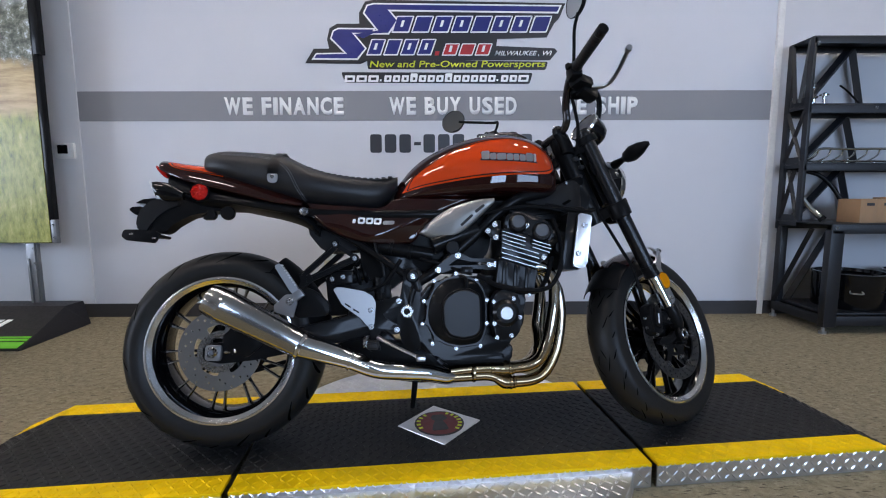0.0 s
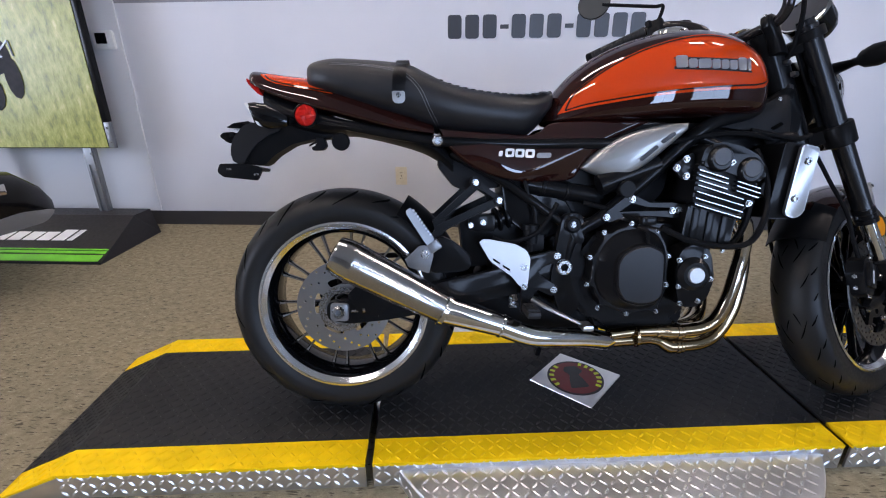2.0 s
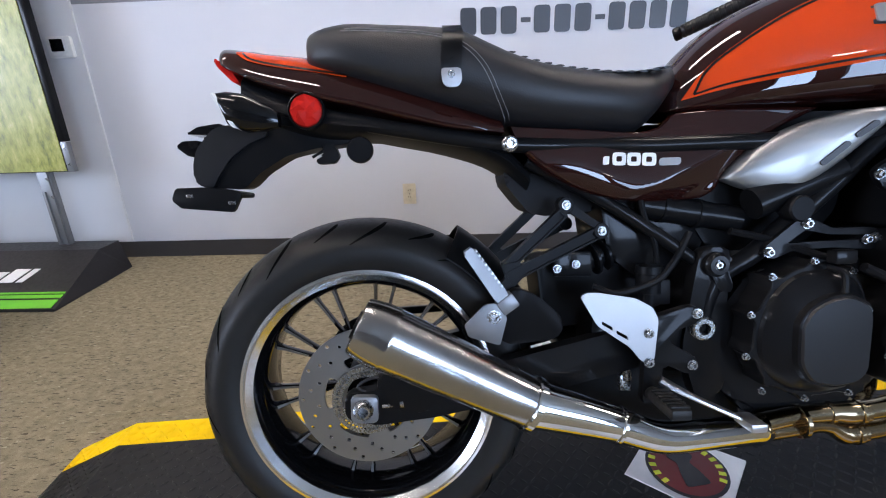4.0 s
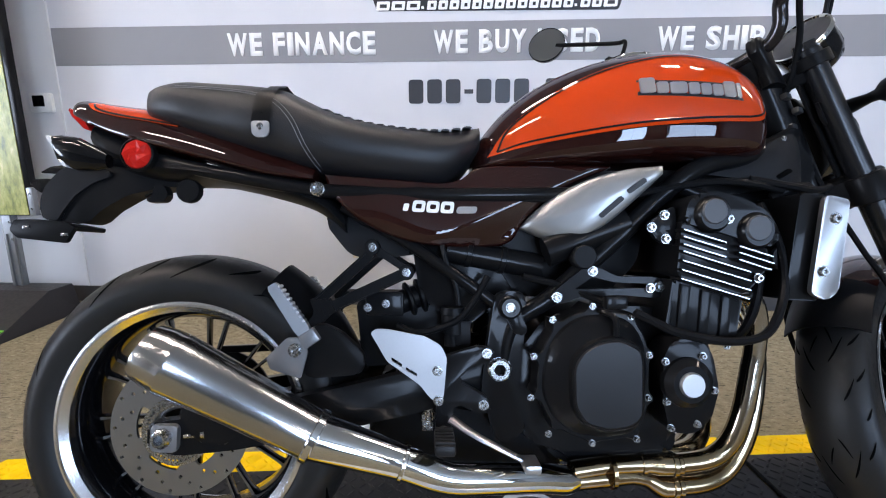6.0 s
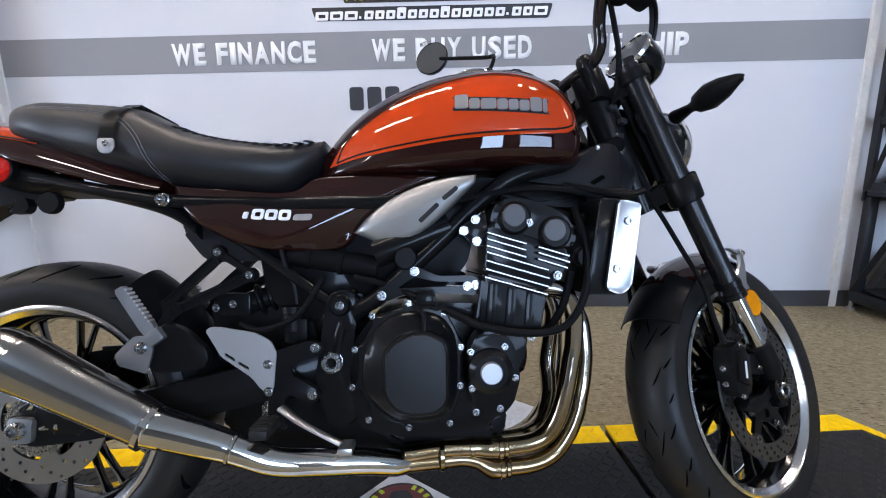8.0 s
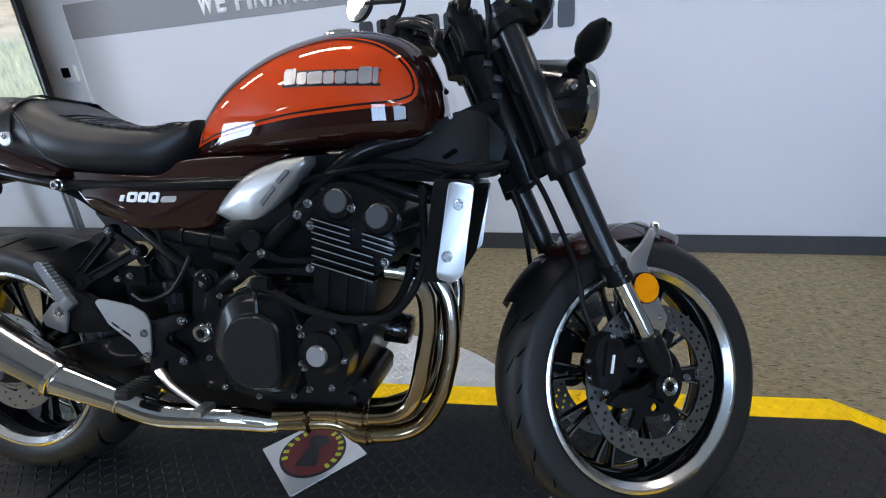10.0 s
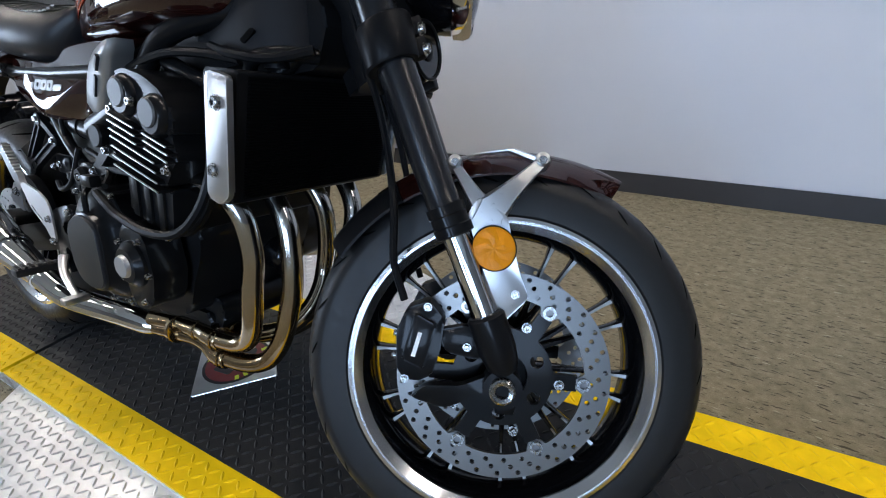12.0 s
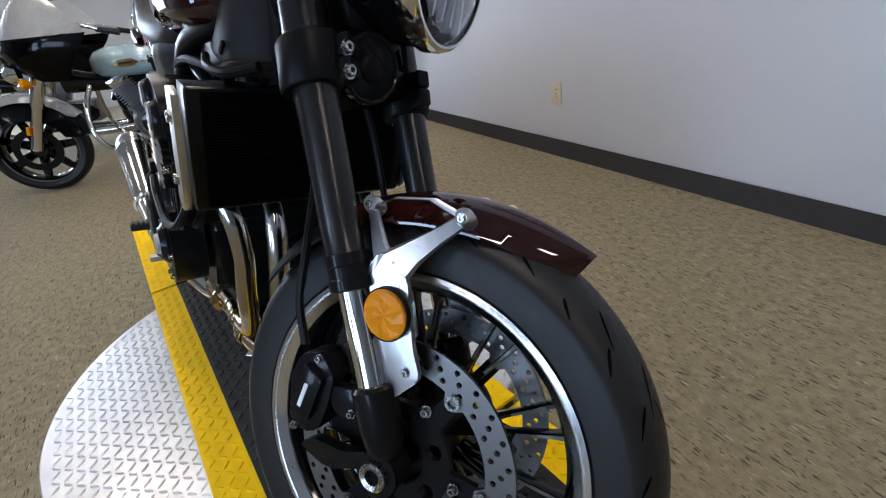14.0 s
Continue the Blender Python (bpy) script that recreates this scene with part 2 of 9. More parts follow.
M_OUTLET = plain("ivory_plastic", (0.62, 0.56, 0.42), 0.4, bump=0)
M_WHITEPLASTIC = plain("white_plastic", (0.74, 0.74, 0.72), 0.4, bump=0)
M_LIGHTPANEL = emitter("troffer_diffuser", (1.0, 0.90, 0.80), 39.0)
M_COPPER = plain("gold_bronze", (0.30, 0.17, 0.06), 0.35, 0.9)
M_PALEBLUE = plain("pale_blue_enamel", (0.36, 0.52, 0.58), 0.2, coat=0.8, bump=0)
M_BIKEWHITE = plain("white_enamel", (0.72, 0.72, 0.70), 0.2, coat=0.8, bump=0)
M_BADGERED = plain("printed_red", (0.16, 0.02, 0.02), 0.5, bump=0)
M_TAPE = plain("brown_tape", (0.38, 0.27, 0.15), 0.3, bump=0)
M_GREYMETAL = plain("grey_anodised_metal", (0.22, 0.225, 0.235), 0.4, 0.6, vary=0.08)
M_BASEBLACK = plain("printed_black_board", (0.022, 0.021, 0.023), 0.5, vary=0.1, spec=0.3)
M_PRINTBLUE = plain("printed_navy", (0.055, 0.06, 0.10), 0.5, vary=0.6, grain=25, bump=0, spec=0.15)
M_PRINTDARK = plain("printed_dark", (0.022, 0.02, 0.022), 0.5, vary=0.8, grain=30, bump=0, spec=0.12)
M_TINTED = glass("smoked_glass", (0.25, 0.25, 0.27))
M_ENGINEGREY = plain("grey_engine_metal", (0.16, 0.16, 0.17), 0.38, 0.7, vary=0.15, grain=120)
# dark colour for the added walls out of view, front and right
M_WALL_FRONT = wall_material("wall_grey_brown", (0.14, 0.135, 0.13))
M_POSTER = poster_material()
M_STRAP = plain("strap_vinyl", (0.006, 0.006, 0.007), 0.35, vary=0.1, grain=400, bump=0.1, spec=0.4)
M_MATTE = plain("matte_black_plastic", (0.012, 0.012, 0.013), 0.6, vary=0.15, grain=500, bump=0.1, spec=0.15)
M_CAPGREY = plain("satin_grey_cap", (0.060, 0.060, 0.062), 0.45, 0.35, vary=0.03, rough_vary=0.03, grain=700, bump=0)
# near-black that stands for the shade inside grooves and slots
M_SHADEBLACK = plain("recess_shade_black", (0.0012, 0.0012, 0.0012), 0.9, bump=0, spec=0.05)
M_PEG = plain("dark_cast_metal", (0.07, 0.07, 0.075), 0.42, 0.6, vary=0.15, grain=200)
M_COVERFACE = plain("cover_face_black", (0.012, 0.012, 0.013), 0.36, vary=0.12, grain=700, bump=0.015, rough_vary=0.03, spec=0.25)
M_WINDOWGLASS = glass("window_glass", (0.98, 0.99, 1.0))


# ---- mesh helpers ----
def part(name, bm, material, parent=None, label="", smooth=True, angle=35):
    """Links a bmesh as one mesh object, under a parent where one is given."""
    bmesh.ops.recalc_face_normals(bm, faces=bm.faces[:])
    me = bpy.data.meshes.new(name)
    bm.to_mesh(me)
    bm.free()
    me.materials.append(material)
    if smooth:
        me.polygons.foreach_set("use_smooth", [True] * len(me.polygons))
        me.set_sharp_from_angle(angle=radians(angle))
    ob = new(name, me)
    if parent:
        ob.parent = parent
    return tagged(ob, label)


def thing(name, m, label, category, group="", kind=""):
    """An empty at a thing's base, for its parts."""
    ob = new(name)
    ob.empty_display_size = 0.1
    ob.matrix_world = m
    return tagged(ob, label, category, group, kind)


def alone(ob, label, category="", group="", kind=""):
    return tagged(ob, label, category, group, kind)


def box(bm, centre, size, bevel=0.0, m=None, segments=2):
    r = bmesh.ops.create_cube(bm, size=1.0, matrix=Matrix.Translation(centre) @ Matrix.Diagonal((*size, 1)))
    vs = r["verts"]
    if bevel:
        es = list({e for v in vs for e in v.link_edges})
        vs = list({v for f in bmesh.ops.bevel(bm, geom=es, offset=bevel, segments=segments, affect="EDGES", profile=0.6)["faces"] for v in f.verts} | {v for v in vs if v.is_valid})
    if m:
        bmesh.ops.transform(bm, matrix=m, verts=vs)
    return vs


def ring(bm, pts):
    return [bm.verts.new(p) for p in pts]


def bridge(bm, a, b, closed=True):
    n = len(a)
    for i in range(n if closed else n - 1):
        j = (i + 1) % n
        bm.faces.new((a[i], a[j], b[j], b[i]))


def loft(bm, rings, cap=True):
    """Skin over rings of equal count."""
    rs = [ring(bm, r) for r in rings]
    for a, b in zip(rs, rs[1:]):
        bridge(bm, a, b)
    if cap:
        bm.faces.new(rs[0])
        bm.faces.new(rs[-1])
    return rs


def frame_of(d):
    d = Vector(d).normalized()
    u = d.cross(Vector((0, 0, 1)))
    if u.length < 1e-3:
        u = d.cross(Vector((1, 0, 0)))
    u.normalize()
    return u, d.cross(u)


def rod(bm, a, b, r0, r1=None, seg=16, cap=True):
    """A straight round bar, tapered where r1 is given."""
    a, b = Vector(a), Vector(b)
    u, v = frame_of(b - a)
    r1 = r0 if r1 is None else r1
    loft(bm, [[c + u * (r * math.cos(k)) + v * (r * math.sin(k)) for k in (2 * math.pi * i / seg for i in range(seg))] for c, r in ((a, r0), (b, r1))], cap)


def stack(bm, a, b, steps, seg=20):
    """A turned piece along a to b: steps of (share of the way, radius)."""
    a, b = Vector(a), Vector(b)
    u, v = frame_of(b - a)
    loft(bm, [[a.lerp(b, s) + u * (r * math.cos(k)) + v * (r * math.sin(k)) for k in (2 * math.pi * i / seg for i in range(seg))] for s, r in steps])


def smooth_path(pts, n=6):
    """Catmull-Rom through the points."""
    ps = [Vector(p) for p in pts]
    ps = [ps[0] * 2 - ps[1]] + ps + [ps[-1] * 2 - ps[-2]]
    out = []
    for a, b, c, d in zip(ps, ps[1:], ps[2:], ps[3:]):
        for i in range(n):
            t = i / n
            out.append(0.5 * (2 * b + (c - a) * t + (2 * a - 5 * b + 4 * c - d) * t * t + (3 * b - a - 3 * c + d) * t ** 3))
    out.append(ps[-2])
    return out


def tube(bm, pts, r, seg=10, n=6, flat=1.0, cap=True):
    """A round tube along a smooth path; r a number or one for each end point."""
    path = smooth_path(pts, n) if n > 1 else [Vector(p) for p in pts]
    total = len(path) - 1
    u = None
    rings = []
    for i, p in enumerate(path):
        d = (path[min(i + 1, total)] - path[max(i - 1, 0)]).normalized()
        if u is None:
            u, _ = frame_of(d)
        u = (u - d * u.dot(d)).normalized()
        v = d.cross(u)
        if isinstance(r, (int, float)):
            rad = r
        else:
            s = i / total * (len(r) - 1)
            k = min(int(s), len(r) - 2)
            rad = r[k] + (r[k + 1] - r[k]) * (s - k)
        rings.append([p + u * (rad * math.cos(a)) + v * (rad * flat * math.sin(a)) for a in (2 * math.pi * j / seg for j in range(seg))])
    loft(bm, rings, cap)


def plate(bm, pts, y0, y1, bevel=0.0, holes=(), segments=2):
    """A slab with the outline pts (x, z), between two values of y, bevelled round its rims."""
    start = set(bm.verts)
    lo, hi = ring(bm, [(x, y0, z) for x, z in pts]), ring(bm, [(x, y1, z) for x, z in pts])
    bm.faces.new(lo)
    bm.faces.new(hi[::-1])
    bridge(bm, lo, hi)
    if bevel:
        rim = [e for e in {e for v in lo + hi for e in v.link_edges} if abs(e.verts[0].co.y - e.verts[1].co.y) < 1e-7]
        bmesh.ops.bevel(bm, geom=rim, offset=bevel, segments=segments, affect="EDGES", profile=0.6)
    return [v for v in bm.verts if v not in start]


def round_pts(pts, r, n=4):
    """Rounds the corners of a closed outline."""
    out, m = [], len(pts)
    for i in range(m):
        p, a, b = Vector(pts[i]), Vector(pts[i - 1]), Vector(pts[(i + 1) % m])
        da, db = (a - p), (b - p)
        k = min(r, da.length * 0.45, db.length * 0.45)
        s, e = p + da.normalized() * k, p + db.normalized() * k
        for j in range(n + 1):
            t = j / n
            out.append(tuple((s * (1 - t) + p * t) * (1 - t) + (p * (1 - t) + e * t) * t))
    return out


def circle(cx, cz, r, n=24, a0=0.0):
    return [(cx + r * math.cos(a0 + 2 * math.pi * i / n), cz + r * math.sin(a0 + 2 * math.pi * i / n)) for i in range(n)]


def lathe(bm, centre, profile, seg=64, closed=True):
    """Turns a profile of (radius, y) round the y axis through centre."""
    cx, cy, cz = centre
    rs = [ring(bm, [(cx + r * math.cos(a), cy + y, cz + r * math.sin(a)) for a in (2 * math.pi * i / seg for i in range(seg))]) for r, y in profile]
    pairs = list(zip(rs, rs[1:]))
    if closed:
        pairs.append((rs[-1], rs[0]))
    for a, b in pairs:
        bridge(bm, a, b)


def hoop(bm, c, axis, radius, r, seg=40, sides=8):
    """A closed round ring about an axis."""
    c, axis = Vector(c), Vector(axis).normalized()
    u, v = frame_of(axis)
    rs = []
    for i in range(seg):
        a = 2 * math.pi * i / seg
        out = u * math.cos(a) + v * math.sin(a)
        rs.append(ring(bm, [c + out * (radius + r * math.cos(b)) + axis * (r * math.sin(b)) for b in (2 * math.pi * j / sides for j in range(sides))]))
    for a, b in zip(rs, rs[1:] + rs[:1]):
        bridge(bm, a, b)


def bolt_head(bm, p, axis, r=0.0075, h=0.005, seg=12):
    """A socket-head bolt with a washer and a recessed socket."""
    p, axis = Vector(p), Vector(axis).normalized()
    stack(bm, p, p + axis * h, [(0, r * 1.35), (0.25, r * 1.35), (0.26, r), (0.85, r), (1.0, r * 0.86), (1.0, r * 0.5), (0.5, r * 0.45)], seg)


def facets(bm, c, r, y, rise, seg=12):
    """A moulded lens face of wedges that tilt this way and that; it looks along the sign of rise."""
    cx, cz = c
    mid = bm.verts.new((cx, y + rise * 0.6, cz))
    inner = [bm.verts.new((cx + 0.5 * r * math.cos(a), y + rise * (1.0 if i % 2 else 0.35), cz + 0.5 * r * math.sin(a))) for i, a in enumerate(2 * math.pi * i / seg for i in range(seg))]
    outer = [bm.verts.new((cx + r * math.cos(a), y + rise * (0.1 if i % 2 else 0.6), cz + r * math.sin(a))) for i, a in enumerate(2 * math.pi * i / seg for i in range(seg))]
    for i in range(seg):
        j = (i + 1) % seg
        bm.faces.new((mid, inner[i], inner[j]))
        bm.faces.new((inner[i], outer[i], outer[j]))
        bm.faces.new((inner[i], outer[j], inner[j]))


def lugs(bm, spots, m, length=0.0255, width=0.0074, height=0.0026):
    """Raised chequer-plate lugs: pointed ovals turned one way and the other. spots: (x, y, turn)."""
    verts, faces = [], []
    for x, y, turn in spots:
        c, s = math.cos(turn), math.sin(turn)
        k = len(verts)
        for a, b, z in ((-0.5, 0, 0), (-0.18, -0.5, 0), (0.18, -0.5, 0), (0.5, 0, 0), (0.18, 0.5, 0), (-0.18, 0.5, 0), (-0.25, 0, 1), (0.25, 0, 1)):
            u, v = a * length, b * width
            verts.append(m @ Vector((x + u * c - v * s, y + u * s + v * c, z * height)))
        for f in ((0, 1, 6), (1, 2, 7, 6), (2, 3, 7), (3, 4, 7), (4, 5, 6, 7), (5, 0, 6)):
            faces.append([k + i for i in f])
    vs = [bm.verts.new(v) for v in verts]
    for f in faces:
        bm.faces.new([vs[i] for i in f])


def lug_grid(x0, x1, y0, y1, pitch=0.03, inside=None):
    spots = []
    nx, ny = int((x1 - x0) / pitch), int((y1 - y0) / pitch)
    for i in range(nx + 1):
        for j in range(ny + 1):
            x, y = x0 + (i + 0.5) * pitch, y0 + (j + 0.5) * pitch
            if x > x1 - 0.004 or y > y1 - 0.004:
                continue
            if inside is None or inside(x, y):
                spots.append((x, y, radians(45) if (i + j) % 2 else radians(-45)))
    return spots


def letters(name, text, height, m, material, parent=None, depth=0.0015, shear=0.0, stretch=1.0, width=None, bold=0.038):
    """Flat lettering in the built-in font, as a mesh, fitted to a height and width."""
    curve = bpy.data.curves.new(name, "FONT")
    curve.body, curve.size, curve.extrude, curve.shear, curve.resolution_u = text, 1.0, 0.0, shear, 3
    curve.offset = bold
    ob = new(name + "_curve", curve)
    dg = bpy.context.evaluated_depsgraph_get()
    me = bpy.data.meshes.new_from_object(ob.evaluated_get(dg))
    bpy.data.objects.remove(ob)
    bpy.data.curves.remove(curve)
    bm = bmesh.new()
    bm.from_mesh(me)
    bpy.data.meshes.remove(me)
    lo = [min(v.co[i] for v in bm.verts) for i in range(2)]
    hi = [max(v.co[i] for v in bm.verts) for i in range(2)]
    ky = height / (hi[1] - lo[1])
    kx = width / (hi[0] - lo[0]) if width else ky * stretch
    for v in bm.verts:
        v.co = Vector(((v.co.x - lo[0]) * kx, (v.co.y - lo[1]) * ky, 0))
    r = bmesh.ops.extrude_face_region(bm, geom=bm.faces[:])
    for v in r["geom"]:
        if isinstance(v, bmesh.types.BMVert):
            v.co.z += depth
    bmesh.ops.transform(bm, matrix=m, verts=bm.verts[:])
    return part(name, bm, material, parent, smooth=False)


# ---- the room ----
WALL_Y, CEIL = 3.462, 3.3
X0, X1, Y0 = -8.5, 7.0, -4.5


def slab(name, lo, hi, material, label, bevel=0.0):
    bm = bmesh.new()
    box(bm, [(a + b) / 2 for a, b in zip(lo, hi)], [b - a for a, b in zip(lo, hi)], bevel)
    return alone(part(name, bm, material, smooth=False), label, "", "", "structure")


slab("floor", (X0 - 0.2, Y0 - 0.2, -0.12), (X1 + 0.2, WALL_Y + 0.35, 0), M_CARPET, "beige flecked commercial carpet with dark short strokes")
slab("ceiling", (X0 - 0.2, Y0 - 0.2, CEIL), (X1 + 0.2, WALL_Y + 0.35, CEIL + 0.12), M_CEILING, "off-white showroom ceiling")
slab("wall_back", (-2.480, WALL_Y, 0), (2.440, WALL_Y + 0.2, CEIL), M_WALL_GREY, "pale grey painted showroom wall with lettering")
slab("wall_back_left", (X0, WALL_Y - 0.012, 0), (-2.480, WALL_Y + 0.2, CEIL), M_WALL_WHITE, "white painted wall beside the grey wall")
slab("wall_back_right", (2.48, WALL_Y, 0), (X1, WALL_Y + 0.2, CEIL), M_WALL_SIDE, "white painted wall behind the shelf")
slab("trim", (2.440, WALL_Y - 0.02, 0), (2.48, WALL_Y + 0.2, CEIL), M_TRIM_WHITE, "white upright trim board at the wall joint")
# unseen wall that closes the room, as dark as the window wall
slab("wall_right", (X1, Y0, 0), (X1 + 0.2, WALL_Y + 0.2, CEIL), M_WALL_FRONT, "dark grey-brown far side wall, out of view")
slab("wall_band", (-2.478, WALL_Y - 0.003, 1.418), (2.438, WALL_Y, 1.623), M_BAND, "mid-grey horizontal painted stripe on the wall")
slab("baseboard", (X0, WALL_Y - 0.016, 0), (X1, WALL_Y - 0.0125, 0.10), M_BASE, "dark rubber cove base along the wall")


def front_wall():
    """The window wall behind the camera, with sills, posts and glass."""
    edges = [X0] + [e for wx, ww in WINDOWS for e in (wx - ww / 2, wx + ww / 2)] + [X1]
    z0, z1 = 0.6, 2.9
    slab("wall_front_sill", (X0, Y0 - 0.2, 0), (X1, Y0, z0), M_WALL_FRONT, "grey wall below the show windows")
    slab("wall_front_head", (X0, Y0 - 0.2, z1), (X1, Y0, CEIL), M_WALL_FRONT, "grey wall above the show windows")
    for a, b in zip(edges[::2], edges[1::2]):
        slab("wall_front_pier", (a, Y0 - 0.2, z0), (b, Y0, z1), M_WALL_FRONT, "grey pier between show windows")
    sy, sw = SIDE_WINDOW
    slab("wall_left_sill", (X0 - 0.2, Y0, 0), (X0, WALL_Y + 0.2, z0), M_WALL_WHITE, "white wall below the side window")
    slab("wall_left_head", (X0 - 0.2, Y0, z1), (X0, WALL_Y + 0.2, CEIL), M_WALL_WHITE, "white wall above the side window")
    slab("wall_left_pier", (X0 - 0.2, Y0, z0), (X0, sy - sw / 2, z1), M_WALL_WHITE, "white wall beside the side window")
    slab("wall_left_pier", (X0 - 0.2, sy + sw / 2, z0), (X0, WALL_Y + 0.2, z1), M_WALL_WHITE, "white wall beside the side window")
    spots = [(pose(wx, Y0 - 0.1, z0), ww) for wx, ww in WINDOWS] + [(pose(X0 - 0.1, sy, z0, 0, 0, 90), sw)]
    for i, (place, ww) in enumerate(spots):
        w = thing("window_%d" % (i + 1), place, "large show window in a dark metal frame", "window", "", "structure")
        for x in (-ww / 2 + 0.03, 0, ww / 2 - 0.03):
            bm = bmesh.new()
            box(bm, (x, 0, (z1 - z0) / 2), (0.06, 0.08, z1 - z0))
            part("window_frame", bm, M_SATIN, w, smooth=False)
        bm = bmesh.new()
        box(bm, (0, 0, (z1 - z0) / 2), (ww, 0.008, z1 - z0))
        pane = part("pane", bm, M_WINDOWGLASS, w, smooth=False)
        pane.visible_shadow = False


front_wall()


def ceiling_light(x, y):
    t = thing("ceiling_light", pose(x, y, CEIL), "narrow rectangular ceiling light with a white diffuser", "ceiling light", "ceiling lights")
    bm = bmesh.new()
    for sx, sy, w, d in ((0, 0.115, 1.24, 0.03), (0, -0.115, 1.24, 0.03), (0.605, 0, 0.03, 0.2), (-0.605, 0, 0.03, 0.2)):
        box(bm, (sx, sy, -0.02), (w, d, 0.04))
    part("frame", bm, M_TRIM_WHITE, t, smooth=False)
    bm = bmesh.new()
    box(bm, (0, 0, -0.012), (1.18, 0.2, 0.016))
    part("diffuser", bm, M_LIGHTPANEL, t, smooth=False)


for lx, ly in ((-5.6, 2.0), (-3.2, 2.0), (-0.8, 2.0), (1.6, 2.0), (4.0, 2.0), (-1.9, 0.2), (-5.2, -3.6), (2.6, -3.6)):
    ceiling_light(lx, ly)


CELL = {"W": 1.42, "I": 0.42, " ": 0.46, "E": 0.88, "F": 0.84, "A": 1.08, "Y": 1.04, "P": 0.94}


def wall_writing():
    """Condensed capitals: each character fitted to a cell of its own."""
    for text, x0, x1 in (("WE FINANCE", -1.446, -0.604), ("WE BUY USED", -0.281, 0.623), ("WE SHIP", 0.928, 1.485)):
        unit = (x1 - x0) / (sum(CELL.get(c, 1.0) for c in text) + 0.16 * (len(text) - 1))
        x = x0
        word = thing("wall_lettering", pose(x0, WALL_Y - 0.004, 1.458), "white capital vinyl lettering on the grey stripe", "lettering")
        for c in text:
            w = CELL.get(c, 1.0) * unit
            if c != " ":
                ob = letters("glyph", c, 0.122, pose(x, WALL_Y - 0.004, 1.458, 90, 0, 0), M_VWHITE, width=w, bold=0.042 if c != "I" else 0.02)
                glyph = bmesh.new()
                glyph.from_mesh(ob.data)
                bpy.data.objects.remove(ob)
                bmesh.ops.translate(glyph, verts=glyph.verts[:], vec=(-x0, 0.004 - WALL_Y, -1.458))
                part("letter", glyph, M_VWHITE, word, smooth=False)
            x += w + 0.16 * unit


wall_writing()


# ---- the display platform ----
PLAT = pose(0.0976, 1.4355, 0) @ pose(0, 0, 0, 0, 0, 5.7)
P_Y0, P_Y1, P_Z, STRIP = -0.084, 0.535, 0.077, 0.085


def platform_section(x0, x1, ramp, label):
    """One deck section; ramp: -1 or 1 where it slopes to the floor at that end, 0 where it is level."""
    t = thing("display_platform", PLAT, label, "platform", "sections of the motorcycle platform")
    tip = 0.165
    if ramp:
        ends = (x0, x1, x1 + tip) if ramp > 0 else (x0 - tip, x0, x1)
        line = [(ends[0], P_Z if ramp > 0 else 0.004), (ends[1], P_Z), (ends[2], 0.004 if ramp > 0 else P_Z)]
    else:
        line = [(x0, P_Z), (x1, P_Z)]

    def strip(name, y0, y1, drop, material, lug_m, lift=0.0):
        bm = bmesh.new()
        top = [(x, z + lift) for x, z in line]
        low = [(x, max(0.0, z - drop)) for x, z in line]
        plate(bm, top + low[::-1], y0, y1)
        for (xa, za), (xb, zb) in zip(top, top[1:]):
            run = math.hypot(xb - xa, zb - za)
            spots = lug_grid(0.004, run - 0.004, 0.003, y1 - y0 - 0.003, 0.0242)
            lugs(bm, spots, Matrix.Translation((xa, y0, za)) @ pose(0, 0, 0, 0, math.degrees(-math.atan2(zb - za, xb - xa)), 0))
        part(name, bm, material, t, smooth=False)

    strip("deck", P_Y0 + STRIP, P_Y1 - STRIP, 0.01, M_DECK, None)
    strip("yellow_edge", P_Y0, P_Y0 + STRIP - 0.0005, 0.01, M_YELLOW, None)
    strip("yellow_edge", P_Y1 - STRIP + 0.0005, P_Y1, 0.01, M_YELLOW, None)
    for y, s in ((P_Y0 + 0.004, -1), (P_Y1 - 0.004, 1)):
        bm = bmesh.new()
        out = [(x, max(0.002, z - 0.0105)) for x, z in line] + [(line[-1][0], 0.0), (line[0][0], 0.0)]
        plate(bm, out, y - 0.003, y + 0.003)
        xs = [x for x, z in line if z > 0.05]
        spots = lug_grid(min(xs), max(xs), 0.004, P_Z - 0.003, 0.0242)
        lugs(bm, spots, Matrix.Translation((0, y + s * 0.003, 0)) @ (pose(0, 0, 0, 90, 0, 0) if s < 0 else pose(0, 0, 0, 90, 0, 180) @ Matrix.Diagonal((-1, 1, 1, 1))))
        part("side_plate", bm, M_PLATE, t, "bright chequer-plate side", smooth=False)


platform_section(-1.405, -0.641, -1, "black rubber-topped ramp section with yellow edges")
platform_section(-0.622, 0.611, 0, "black rubber-topped centre section with yellow edges on a turntable")
platform_section(0.630, 1.400, 1, "black rubber-topped ramp section with yellow edges")


